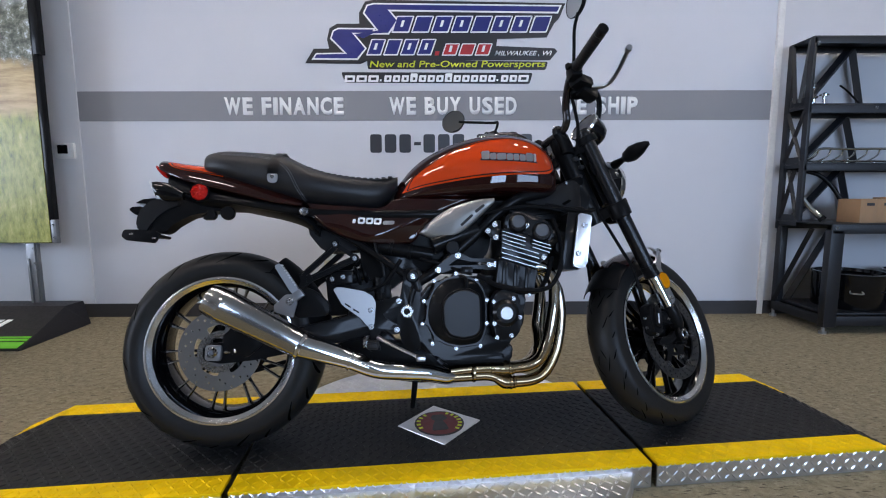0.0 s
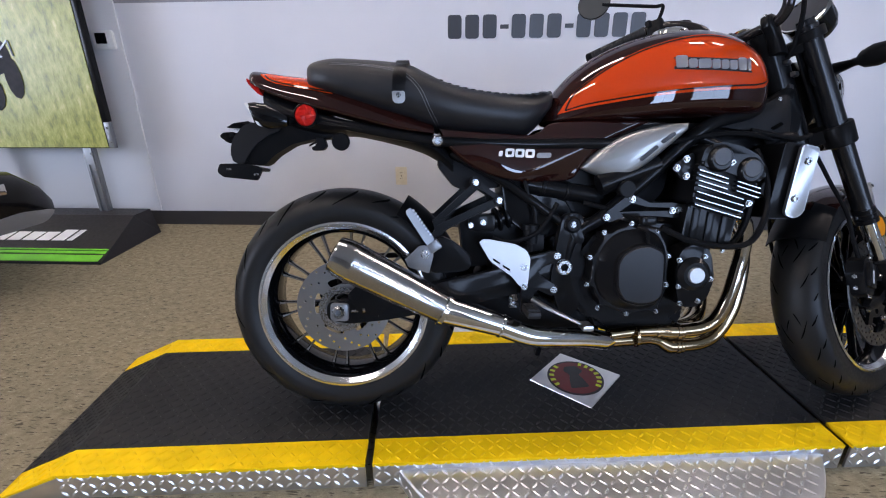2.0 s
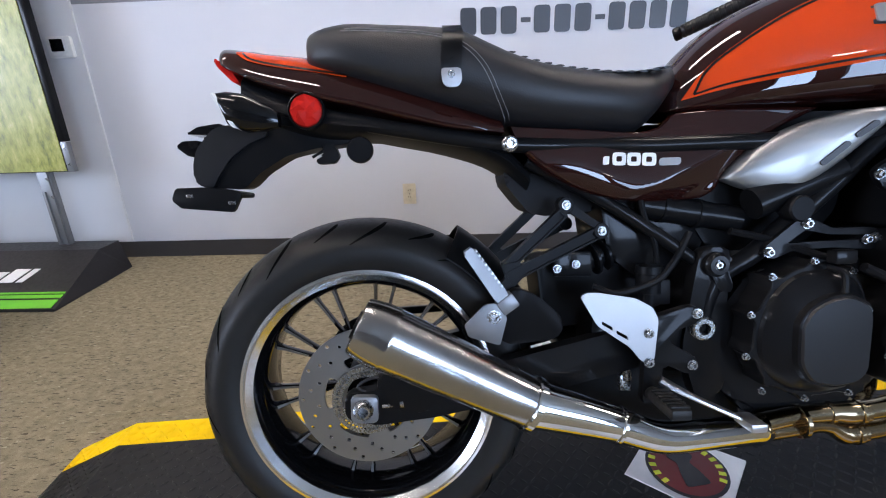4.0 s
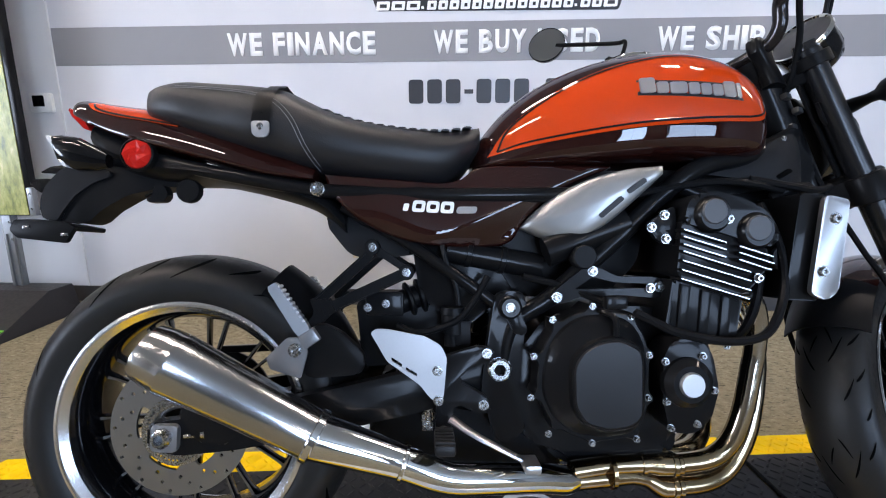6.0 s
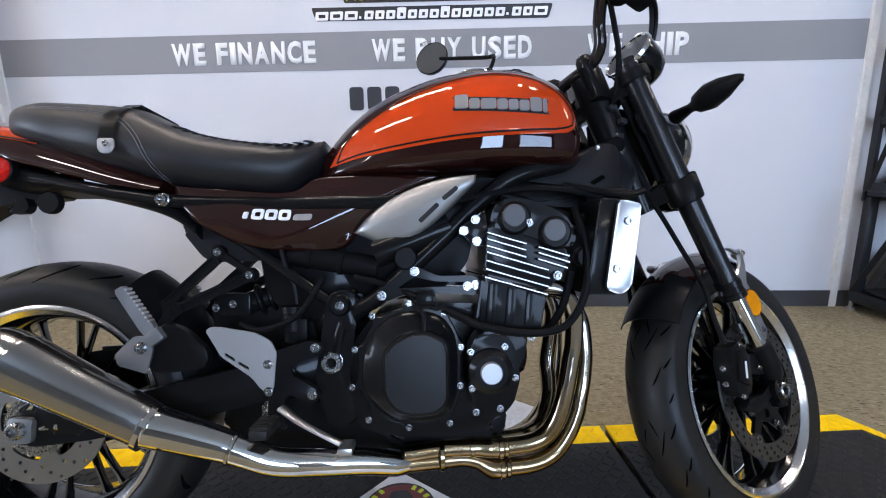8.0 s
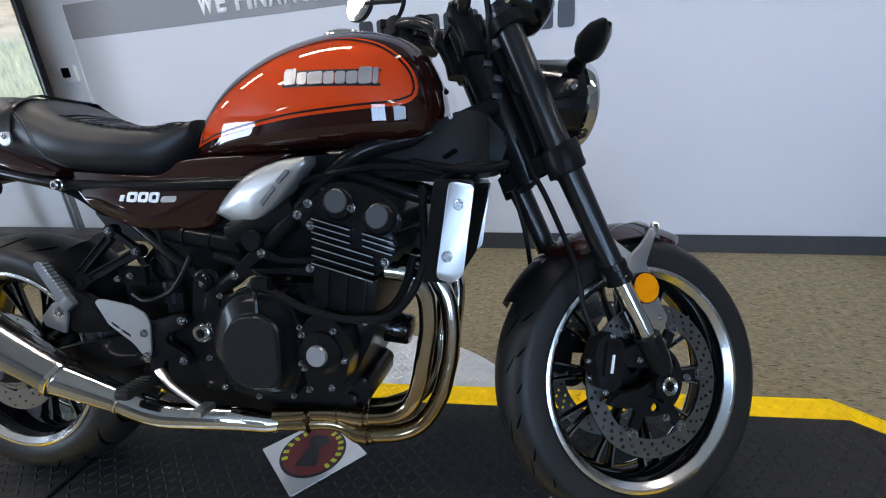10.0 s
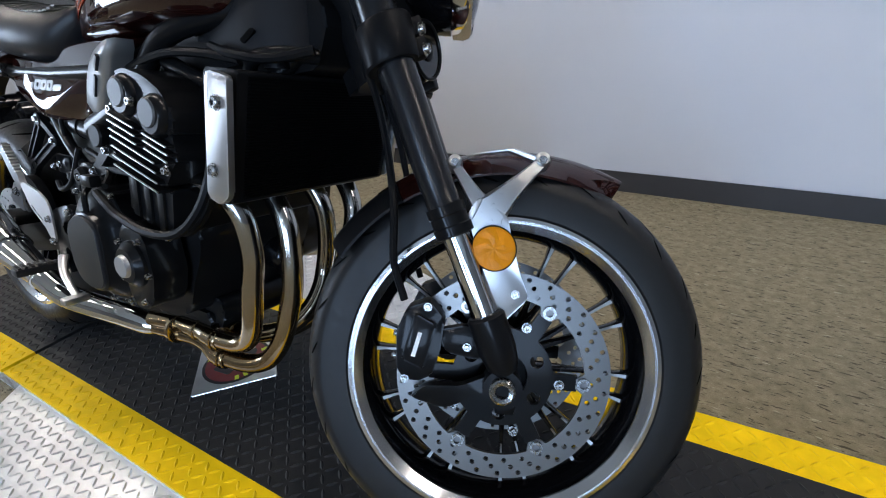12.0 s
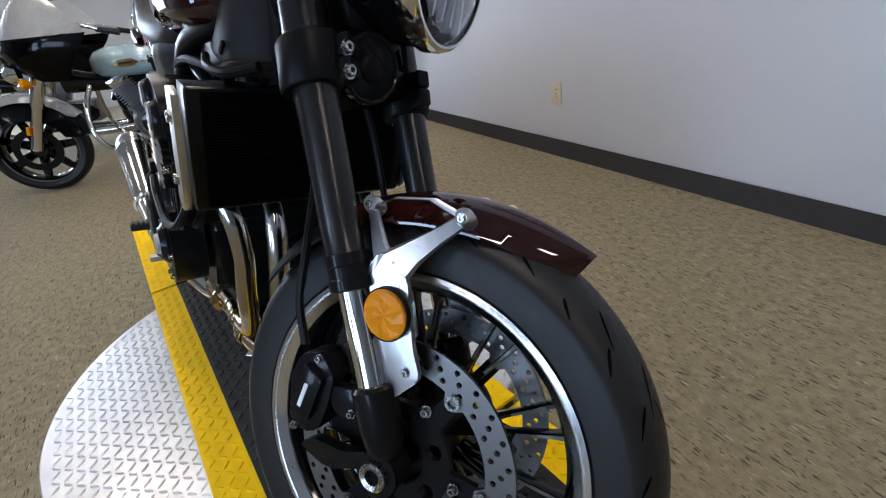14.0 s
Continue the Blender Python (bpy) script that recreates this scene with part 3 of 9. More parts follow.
def turntable():
    t = thing("turntable_base", PLAT @ pose(0.0, 0.245, 0), "round aluminium chequer-plate turntable base on the carpet", "turntable")
    bm = bmesh.new()
    R, z = 0.645, 0.052
    prof = [(R, 0.0), (R, z - 0.004), (R - 0.004, z)]
    rs = [ring(bm, [(r * math.cos(a), r * math.sin(a), h) for a in (2 * math.pi * i / 96 for i in range(96))]) for r, h in prof]
    for a, b in zip(rs, rs[1:]):
        bridge(bm, a, b)
    bm.faces.new(rs[-1])
    bm.faces.new(rs[0][::-1])
    lugs(bm, lug_grid(-R, R, -R, R, 0.0242, lambda x, y: x * x + y * y < (R - 0.016) ** 2 and (y < -0.325 or y > 0.285)), Matrix.Translation((0, 0, z)))
    part("plate", bm, M_PLATE, t, smooth=False)
    bm = bmesh.new()
    n = int(2 * math.pi * R / 0.0242)
    for k in range(n):
        a = 2 * math.pi * k / n
        lugs(bm, [(0, 0.02, radians(45 if k % 2 else -45))], Matrix.Translation((R * math.cos(a), R * math.sin(a), 0)) @ pose(0, 0, 0, 0, 0, math.degrees(a) + 90) @ pose(0, 0, 0, 90, 0, 0))
    part("rim_tread", bm, M_PLATE, t, smooth=False)
    # foot lever and lock pin
    bm = bmesh.new()
    a = math.atan2(-0.50, 0.40)
    d = Vector((math.cos(a), math.sin(a), 0))
    p = d * (R - 0.02) + Vector((0, 0, 0.03))
    rod(bm, p, p + d * 0.055, 0.011, seg=20)
    rod(bm, p + d * 0.055, p + d * 0.062, 0.013, seg=20)
    part("lock_pin", bm, M_BOLT, t, "steel lock pin")
    bm = bmesh.new()
    q = p + d * 0.05
    rod(bm, q, q + Vector((0.02, 0.0, 0.05)), 0.005, seg=12)
    rod(bm, q + Vector((0.02, 0.0, 0.05)), q + Vector((0.021, 0.0, 0.056)), 0.008, seg=12)
    part("foot_lever", bm, M_BOLT, t, "steel foot lever")


turntable()


# ---- the motorcycle: x forward from the rear axle, y to its left, z up from the ground ----
BIKE = pose(-0.6132, 1.5162, 0.0815) @ pose(0, 0, 0, 0, 0, 5.0) @ pose(0, 0, 0, -12.0, 0, 0)
bike = thing("motorcycle", BIKE, "dark brown and orange retro roadster motorcycle leaning on its side stand", "motorcycle")
RAKE, STEER = radians(25), radians(29)
AXIS = Vector((-math.sin(RAKE), 0, math.cos(RAKE)))
STEM = Vector((1.47, 0, 0.30)) - 0.038 * Vector((math.cos(RAKE), 0, math.sin(RAKE)))
STEERED = Matrix.Translation(STEM) @ Matrix.Rotation(STEER, 4, AXIS) @ Matrix.Translation(-STEM)
RIGHT = Vector((0, -1, 0))


def between(z, keys):
    """A value read off a line through keyed heights."""
    for (a, p), (b, q) in zip(keys, keys[1:]):
        if z <= b:
            return p + (q - p) * max(0.0, (z - a) / (b - a))
    return keys[-1][1]


def settle(co):
    """Final proportions of the body: a little longer towards its front and top."""
    x, z = co.x, co.z
    share = min(1, max(0, (x - 0.2) / 0.3))
    back = between(z, ((0.3, -0.003), (0.45, -0.003), (0.6, 0.002), (0.68, 0.010), (0.8, 0.011), (0.92, 0.018)))
    ahead = 0.1 * (z - 0.79) if z > 0.79 else -min(0.013, (0.79 - z) * 0.06)
    co.x += (x - 0.48) * (0.03 + 0.09 * (z - 0.45)) * (1 if x > 0.48 else 0.4)
    co.z += back * (1 - share) + ahead * share


def settle_fork(co):
    """Final proportions of the front end, in its straight-ahead pose."""
    z = co.z
    co.x += between(z, ((0.30, 0.004), (0.45, 0.003), (0.60, -0.003), (0.72, -0.006), (0.79, 0.0), (0.92, 0.004)))
    co.z += between(z, ((0.30, -0.015), (0.45, -0.013), (0.60, -0.010), (0.72, -0.007), (0.79, 0.003), (0.92, 0.010)))


def bpart(name, bm, material, label="", parent=None, steered=False, smooth=True, angle=35, keep=False):
    """A part of the motorcycle; steered: it turns with the handlebar; keep: already in its final proportions."""
    if not keep:
        for v in bm.verts:
            settle_fork(v.co) if steered else settle(v.co)
    if steered:
        bmesh.ops.transform(bm, matrix=STEERED, verts=bm.verts[:])
    return part(name, bm, material, parent or bike, label, smooth, angle)


def slabs(name, pts, y0, y1, material, bevel=0.003, label="", parent=None, steered=False, rounding=0.0, mirror=False):
    """A bevelled slab part in the side plane, also mirrored to the other side."""
    bm = bmesh.new()
    pts = round_pts(pts, rounding) if rounding else pts
    plate(bm, pts, y0, y1, bevel)
    if mirror:
        plate(bm, pts, -y1, -y0, bevel)
    return bpart(name, bm, material, label, parent, steered)


def holed(bm, outer, holes, y0, y1):
    """A flat plate with real holes, between two values of y."""
    edges = []
    for loop in (outer, *holes):
        vs = ring(bm, [(x, y0, z) for x, z in loop])
        edges += [bm.edges.new((a, b)) for a, b in zip(vs, vs[1:] + vs[:1])]
    r = bmesh.ops.triangle_fill(bm, use_beauty=True, use_dissolve=False, edges=edges)
    faces = [f for f in r["geom"] if isinstance(f, bmesh.types.BMFace)]
    e = bmesh.ops.extrude_face_region(bm, geom=faces)
    for v in e["geom"]:
        if isinstance(v, bmesh.types.BMVert):
            v.co.y = y1


def bolts(spots, axis=RIGHT, r=0.0075, h=0.006, parent=None, steered=False, keep=False):
    for p in spots:
        bm = bmesh.new()
        bolt_head(bm, p, axis, r * 0.72, h)
        bpart("bolt", bm, M_BOLT, "", parent, steered, keep=keep)


def wheel(name, c, r_out, half, rim_half, disc_r, steered, front):
    """Tyre, cast rim with a machined lip, paired spokes, hub, axle and drilled disc."""
    bm = bmesh.new()
    prof = [(0.224, rim_half + 0.004), (0.232, rim_half + 0.012)]
    n = 13
    for i in range(n):
        a = math.pi * (0.5 - i / (n - 1)) * 0.97
        prof.append((r_out - half * 0.62 * (1 - math.cos(a)) , half * math.sin(a) * 1.0))
    prof += [(0.232, -rim_half - 0.012), (0.224, -rim_half - 0.004)]
    lathe(bm, c, prof, 120)
    tyre = bpart("tyre", bm, M_RUBBER, "black sport tyre with curved tread grooves", None, steered, keep=True)
    # tread grooves: slim curved near-black strips laid on the rubber for their shade, long ones on the crown and short
    # ones on the shoulder
    count = 54 if front else 22
    for k in range(count):
        for s in (-1, 1):
            bm = bmesh.new()
            base = 2 * math.pi * (k + (0.5 if s > 0 else 0)) / count
            long = 0.85 if k % 2 else 0.55
            rows = []
            for i in range(7):
                f = i / 6
                if front:
                    a0, a1, sweep = ((0.12, 0.36, -0.17), (0.56, 0.78, -0.085), (0.30, 0.52, -0.13), (0.62, 0.80, -0.07), (0.06, 0.20, 0.11), (0.45, 0.68, -0.10))[k % 6]
                    a = s * (a0 + f * (a1 - a0)) * math.pi / 2
                    th = base + sweep * (f - 0.08 * math.sin(f * math.pi))
                    w = 0.0036 * math.sin(math.pi * (0.12 + 0.76 * f)) / r_out * 1.2
                else:
                    a = s * (0.30 + f * 0.72 * long) * math.pi / 2 * 0.92
                    th = base + (f * 0.24 - 0.05 * math.sin(f * math.pi)) * long
                    w = 0.0052 * math.sin(math.pi * (0.12 + 0.76 * f)) / r_out * 1.2
                rr = r_out - half * 0.62 * (1 - math.cos(a)) + 0.0005
                rows.append([Vector((c[0] + rr * math.cos(th + d), c[1] + half * math.sin(a) * 1.003, c[2] + rr * math.sin(th + d))) for d in (-w, w)])
            for p, q in zip(rows, rows[1:]):
                bm.faces.new([bm.verts.new(v) for v in (p[0], p[1], q[1], q[0])])
            bpart("groove_shade", bm, M_SHADEBLACK, "", tyre, steered, keep=True)
    bm = bmesh.new()
    h = rim_half
    lathe(bm, c, [(0.2235, h), (0.2265, h + 0.008), (0.219, h + 0.009), (0.205, h - 0.008), (0.196, h - 0.024), (0.194, 0), (0.196, -h + 0.024), (0.205, -h + 0.008), (0.219, -h - 0.009), (0.2265, -h - 0.008), (0.2235, -h)], 112)
    rim = bpart("rim", bm, M_GLOSSBLACK, "gloss black cast rim with a machined lip", None, steered, keep=True)
    for s in (-1, 1):
        bm = bmesh.new()
        lathe(bm, (c[0], c[1] + s * h, c[2]), [(0.2275, s * 0.0085), (0.2285, s * 0.0125), (0.2235, s * 0.0135), (0.2225, s * 0.0115), (0.2205, s * 0.0115), (0.2195, s * 0.013), (0.2085, s * 0.003), (0.2085, 0.0)], 128)
        bpart("rim_lip", bm, M_RIMEDGE, "bright machined rim lip", rim, steered, keep=True)
    pairs = 10
    for k in range(pairs):
        for s in (-1, 1):
            a = 2 * math.pi * k / pairs + (0.506 if front else 0.14)
            b = a + s * 0.102
            bm = bmesh.new()
            hub = Vector((c[0] + 0.05 * math.cos(a), c[1] + s * 0.006, c[2] + 0.05 * math.sin(a)))
            end = Vector((c[0] + 0.202 * math.cos(b), c[1], c[2] + 0.202 * math.sin(b)))
            d = (end - hub).normalized()
            tang = Vector((-d.z, 0, d.x))
            rings_ = []
            for f, w, t in ((0, 0.0060, 0.015), (0.5, 0.0032, 0.0095), (0.85, 0.0032, 0.0095), (1, 0.0058, 0.014)):
                p = hub.lerp(end, f)
                rings_.append([p + tang * (w * x) + Vector((0, t * y, 0)) for x, y in ((-1, -0.6), (-0.5, -1), (0.5, -1), (1, -0.6), (1, 0.6), (0.5, 1), (-0.5, 1), (-1, 0.6))])
            loft(bm, rings_)
            bpart("spoke", bm, M_GLOSSBLACK, "", rim, steered, keep=True)
            for q in (-1,):
                bm = bmesh.new()
                strip = []
                for f, w, t in ((0.55, 0.0016, 0.0097), (0.85, 0.0019, 0.0100), (0.975, 0.0030, 0.0132)):
                    p = hub.lerp(end, f)
                    strip.append([p + tang * (w * x) + Vector((0, q * (t + y), 0)) for x, y in ((-1, -0.003), (-1, 0.0004), (1, 0.0004), (1, -0.003))])
                loft(bm, strip)
                bpart("spoke_edge", bm, M_DISC, "bright machined spoke edge", rim, steered, smooth=False, keep=True)
    bm = bmesh.new()
    lathe(bm, c, [(0.02, -0.06), (0.045, -0.058), (0.052, -0.04), (0.05, 0.04), (0.045, 0.058), (0.02, 0.06)], 40)
    bpart("hub", bm, M_SATIN, "", rim, steered, keep=True)
    # drilled discs
    for s in ((-1, 1) if front else (-1,)):
        y = c[1] + s * (0.073 if front else 0.085)
        wide = 0.036 if front else 0.042
        inner = disc_r - wide
        tabs = 6
        loop = []
        for i in range(96):
            a = 2 * math.pi * i / 96
            near = abs(((a * tabs / (2 * math.pi)) + 0.5) % 1 - 0.5) * 2 * math.pi / tabs
            loop.append((c[0] + (inner - (0.012 if near < 0.11 else 0)) * math.cos(a), c[2] + (inner - (0.012 if near < 0.11 else 0)) * math.sin(a)))
        holes = [loop]
        for k in range(90):
            a = 2 * math.pi * k / 90
            rr = inner + wide * (0.25, 0.53, 0.80)[k % 3]
            holes.append(circle(c[0] + rr * math.cos(a), c[2] + rr * math.sin(a), 0.0038, 8))
        bm = bmesh.new()
        holed(bm, circle(c[0], c[2], disc_r, 120), holes, y - 0.0025, y + 0.0025)
        disc = bpart("brake_disc", bm, M_DISC, "drilled steel brake disc", None, steered, smooth=False, keep=True)
        if not front:
            bpy.data.objects.remove(disc)
            holes = [circle(c[0], c[2], 0.040, 40)]
            for k in range(5):
                a0 = 2 * math.pi * k / 5 + 0.5
                arc = [(rr, a0 + t) for rr, span in ((0.060, (-0.40, -0.2, 0.0, 0.2, 0.40)), (0.079, (0.40, 0.2, 0.0, -0.2, -0.40))) for t in span]
                holes.append(round_pts([(c[0] + r * math.cos(a), c[2] + r * math.sin(a)) for r, a in arc], 0.007, 3))
            for k in range(40):
                a = 2 * math.pi * k / 40
                rr = 0.091 + 0.013 * (k % 3)
                holes.append(circle(c[0] + rr * math.cos(a), c[2] + rr * math.sin(a), 0.0036, 8))
            bm = bmesh.new()
            holed(bm, circle(c[0], c[2], disc_r, 120), holes, y - 0.0025, y + 0.0025)
            disc = bpart("brake_disc", bm, M_REARDISC, "drilled steel rear brake disc with oval windows", None, steered, smooth=False, keep=True)
            bolts([(c[0] + 0.050 * math.cos(a), y - 0.003, c[2] + 0.050 * math.sin(a)) for a in (1.13 + i * 2 * math.pi / 5 for i in range(5))], RIGHT, 0.007, 0.006, disc, False, True)
            continue
        bm = bmesh.new()
        star = []
        for i in range(120):
            a = 2 * math.pi * i / 120
            near = abs(((a * tabs / (2 * math.pi)) + 0.5) % 1 - 0.5) * 2
            rr = inner - 0.01 if near < 0.28 else 0.072
            star.append((c[0] + rr * math.cos(a), c[2] + rr * math.sin(a)))
        holed(bm, star, [circle(c[0], c[2], 0.036, 28)] + [circle(c[0] + 0.054 * math.cos(a), c[2] + 0.054 * math.sin(a), 0.010, 10) for a in (0.52 + i * math.pi / 3 for i in range(6))], y - 0.004 - 0.002 * s, y + 0.004 - 0.002 * s)
        bpart("disc_carrier", bm, M_SATIN, "black disc carrier", disc, steered, smooth=False, keep=True)
        if s < 0:
            for k in range(6):
                a = 2 * math.pi * k / 6
                bm = bmesh.new()
                lathe(bm, (c[0] + (inner - 0.002) * math.cos(a), y - 0.003, c[2] + (inner - 0.002) * math.sin(a)), [(0.0095, 0.0), (0.0095, -0.004), (0.0055, -0.004), (0.0055, 0.0)], 16)
                bpart("disc_rivet", bm, M_BOLT, "", disc, steered, keep=True)
            if front:
                bolts([(c[0] + 0.080 * math.cos(a), y - 0.004, c[2] + 0.080 * math.sin(a)) for a in (1.22 + i * 2 * math.pi / 5 for i in range(5))], RIGHT, 0.0075, 0.008, disc, True, True)
    return rim


FRONT = (1.483, 0.0, 0.302)
REAR = (0.0, 0.0, 0.318)
wheel("rear", REAR, 0.315, 0.090, 0.072, 0.125, False, False)
wheel("front", FRONT, 0.303, 0.061, 0.046, 0.152, True, True)
# axles
bm = bmesh.new()
lathe(bm, (0, -0.14, 0.321), [(0.0085, -0.012), (0.0085, 0.01), (0.013, 0.01), (0.0165, 0.0), (0.0165, -0.006), (0.012, -0.012)], 24)
bpart("rear_axle", bm, M_BOLT, "steel rear axle nut")
slabs("chain_adjuster", [(-0.023, 0.297), (0.022, 0.294), (0.025, 0.340), (-0.020, 0.343)], -0.137, -0.125, M_GREYMETAL, 0.003, "aluminium chain adjuster block", rounding=0.008)
bm = bmesh.new()
rod(bm, (0.03, -0.125, 0.318), (0.07, -0.125, 0.322), 0.004)
rod(bm, (0.06, -0.125, 0.321), (0.066, -0.125, 0.3215), 0.008, seg=6)
bpart("adjuster_bolt", bm, M_BOLT)
bm = bmesh.new()
lathe(bm, (FRONT[0] - 0.003, -0.121, FRONT[2] - 0.003), [(0.0095, 0.03), (0.0095, -0.004), (0.0145, -0.006), (0.0175, -0.004), (0.0175, 0.03)], 32)
bpart("front_axle", bm, M_BOLT, "hollow steel front axle", None, True, keep=True)
# abs sensor ring behind the rear disc
bm = bmesh.new()
holed(bm, circle(0, 0.315, 0.062, 48), [circle(0, 0.315, 0.044, 40)] + [circle(0.053 * math.cos(a), 0.315 + 0.053 * math.sin(a), 0.0024, 6) for a in (2 * math.pi * i / 44 for i in range(44))], -0.094, -0.0915)
bpart("sensor_ring", bm, M_BOLT, "slotted sensor ring", smooth=False)

# ---- fork, in the straight-ahead pose ----
FX = 0.446


def fork(z, y=-0.105):
    return (1.3075 - FX * (z - 0.7215), y, z)


for s in (-1, 1):
    y = 0.105 * s
    bm = bmesh.new()
    stack(bm, fork(0.528, y), fork(1.02, y), [(0, 0.0225), (0.004, 0.0245), (0.02, 0.0245), (0.026, 0.0232), (0.10, 0.0235), (0.45, 0.0252), (0.97, 0.0252), (0.975, 0.022), (1, 0.020)], 32)
    bpart("fork_tube", bm, M_FORK, "black upper fork tube", None, True)
    bm = bmesh.new()
    stack(bm, fork(0.512, y), fork(0.55, y), [(0, 0.0225), (0.05, 0.027), (0.32, 0.027), (0.36, 0.0255), (0.66, 0.0255), (0.7, 0.027), (1, 0.0265)], 32)
    bpart("fork_collar", bm, M_SATIN, "", None, True)
    bm = bmesh.new()
    stack(bm, fork(0.395, y), fork(0.52, y), [(0, 0.0188), (1, 0.0188)], 32)
    bpart("fork_slider", bm, M_CHROME, "polished inner fork tube", None, True)
    bm = bmesh.new()
    stack(bm, fork(0.335, y), fork(0.412, y), [(0, 0.016), (0.12, 0.022), (0.4, 0.026), (0.95, 0.0265), (1, 0.0225)], 28)
    rod(bm, (1.477, y - 0.013, 0.314), (1.477, y + 0.022, 0.314), 0.027, seg=28)
    box(bm, (1.482, y + 0.002, 0.292), (0.028, 0.024, 0.028), 0.006)
    bpart("fork_foot", bm, M_SATIN, "satin black fork foot", None, True)
    # lower and upper clamps round each tube
    for z0, z1, r in ((0.719, 0.766, 0.036), (0.972, 0.995, 0.035)):
        bm = bmesh.new()
        stack(bm, fork(z0, y), fork(z1, y), [(0, r - 0.002), (0.06, r), (0.94, r), (1, r - 0.002)], 36)
        d = Vector(fork(z1, y)) - Vector(fork(z0, y))
        m = Vector(fork((z0 + z1) / 2, y))
        for k in (-1, 1):
            lug = d.normalized() * (d.length * 0.235 * k)
            box(bm, (0, 0, 0), (0.036, 0.024, d.length * 0.43), 0.004, Matrix.Translation(m + lug + Vector((0.026, -0.016 * s, 0.011))) @ Matrix.Rotation(-RAKE, 4, "Y") @ Matrix.Rotation(radians(-14 * s), 4, "Z"))
        bpart("fork_clamp", bm, M_PLASTIC, "satin black fork clamp", None, True)
bolts([(1.3345, -0.0935, 0.7655), (1.3450, -0.0935, 0.7440)], Vector((0.9, -0.25, 0.3)), 0.0085, 0.007, None, True)
# triple clamps, stem, and the stay with its wiring between the tubes
for z0, z1, deep, name in ((0.735, 0.768, 0.085, "lower_triple_clamp"), (0.952, 0.984, 0.070, "upper_triple_clamp")):
    bm = bmesh.new()
    up = Vector(fork(z1, 0)) - Vector(fork(z0, 0))
    base = Vector(fork(z0, 0))
    rear = Vector((-math.cos(RAKE), 0, -math.sin(RAKE)))
    half_w = [(0.106, 0.018, 0.026), (0.085, 0.030, 0.030), (0.045, 0.048, 0.034), (0.0, deep, 0.036), (-0.045, 0.048, 0.034), (-0.085, 0.030, 0.030), (-0.106, 0.018, 0.026)]
    rows = []
    for y, back, front_ in half_w:
        b_, f_ = base + rear * back, base - rear * front_ * 0.6
        ring_ = [b_ + up * 0.08, b_ + up * 0.92, b_.lerp(f_, 0.08) + up, f_.lerp(b_, 0.08) + up, f_ + up * 0.92, f_ + up * 0.08, f_.lerp(b_, 0.08), b_.lerp(f_, 0.08)]
        rows.append([p + Vector((0, y, 0)) for p in ring_])
    loft(bm, rows)
    bpart(name, bm, M_SATIN, "black cast triple clamp", None, True)
bm = bmesh.new()
rod(bm, STEM + AXIS * 0.48, STEM + AXIS * 0.80, 0.034, seg=28)
bpart("steering_head", bm, M_SATIN)
bm = bmesh.new()
rows = []
for z, w, d0, d1 in ((0.775, 0.030, -0.020, 0.030), (0.80, 0.058, -0.030, 0.045), (0.85, 0.070, -0.034, 0.055), (0.90, 0.070, -0.032, 0.055), (0.935, 0.055, -0.026, 0.040), (0.950, 0.030, -0.016, 0.024)):
    p = Vector(fork(z, 0))
    mid, hd = (d0 + d1) / 2, (d1 - d0) / 2
    rows.append([p + Vector((mid + hd * math.copysign(abs(math.cos(a)) ** 0.7, math.cos(a)), w * math.copysign(abs(math.sin(a)) ** 0.7, math.sin(a)), 0)) for a in (2 * math.pi * i / 20 for i in range(20))])
loft(bm, rows)
bpart("wiring_cover", bm, M_PLASTIC, "black rubber wiring cover behind the headlamp", None, True)
for s in (-1, 1):
    bm = bmesh.new()
    a, b = Vector(fork(0.772, s * 0.080)), Vector(fork(0.950, s * 0.080))
    box(bm, (0, 0, 0), (0.050, 0.006, (b - a).length), 0.002, Matrix.Translation((a + b) / 2 + Vector((-0.012, 0, 0))) @ Matrix.Rotation(-RAKE, 4, "Y"))
    bpart("headlamp_stay", bm, M_SATIN, "flat black headlamp stay", None, True)
for x, y, z in ((-0.052, -0.060, 0.925), (-0.046, -0.066, 0.895), (-0.056, -0.050, 0.868)):
    p = Vector(fork(z, y)) + Vector((x, 0, 0))
    bm = bmesh.new()
    box(bm, p, (0.020, 0.014, 0.012), 0.003)
    bpart("connector", bm, M_PEG, "small wiring connector", None, True)

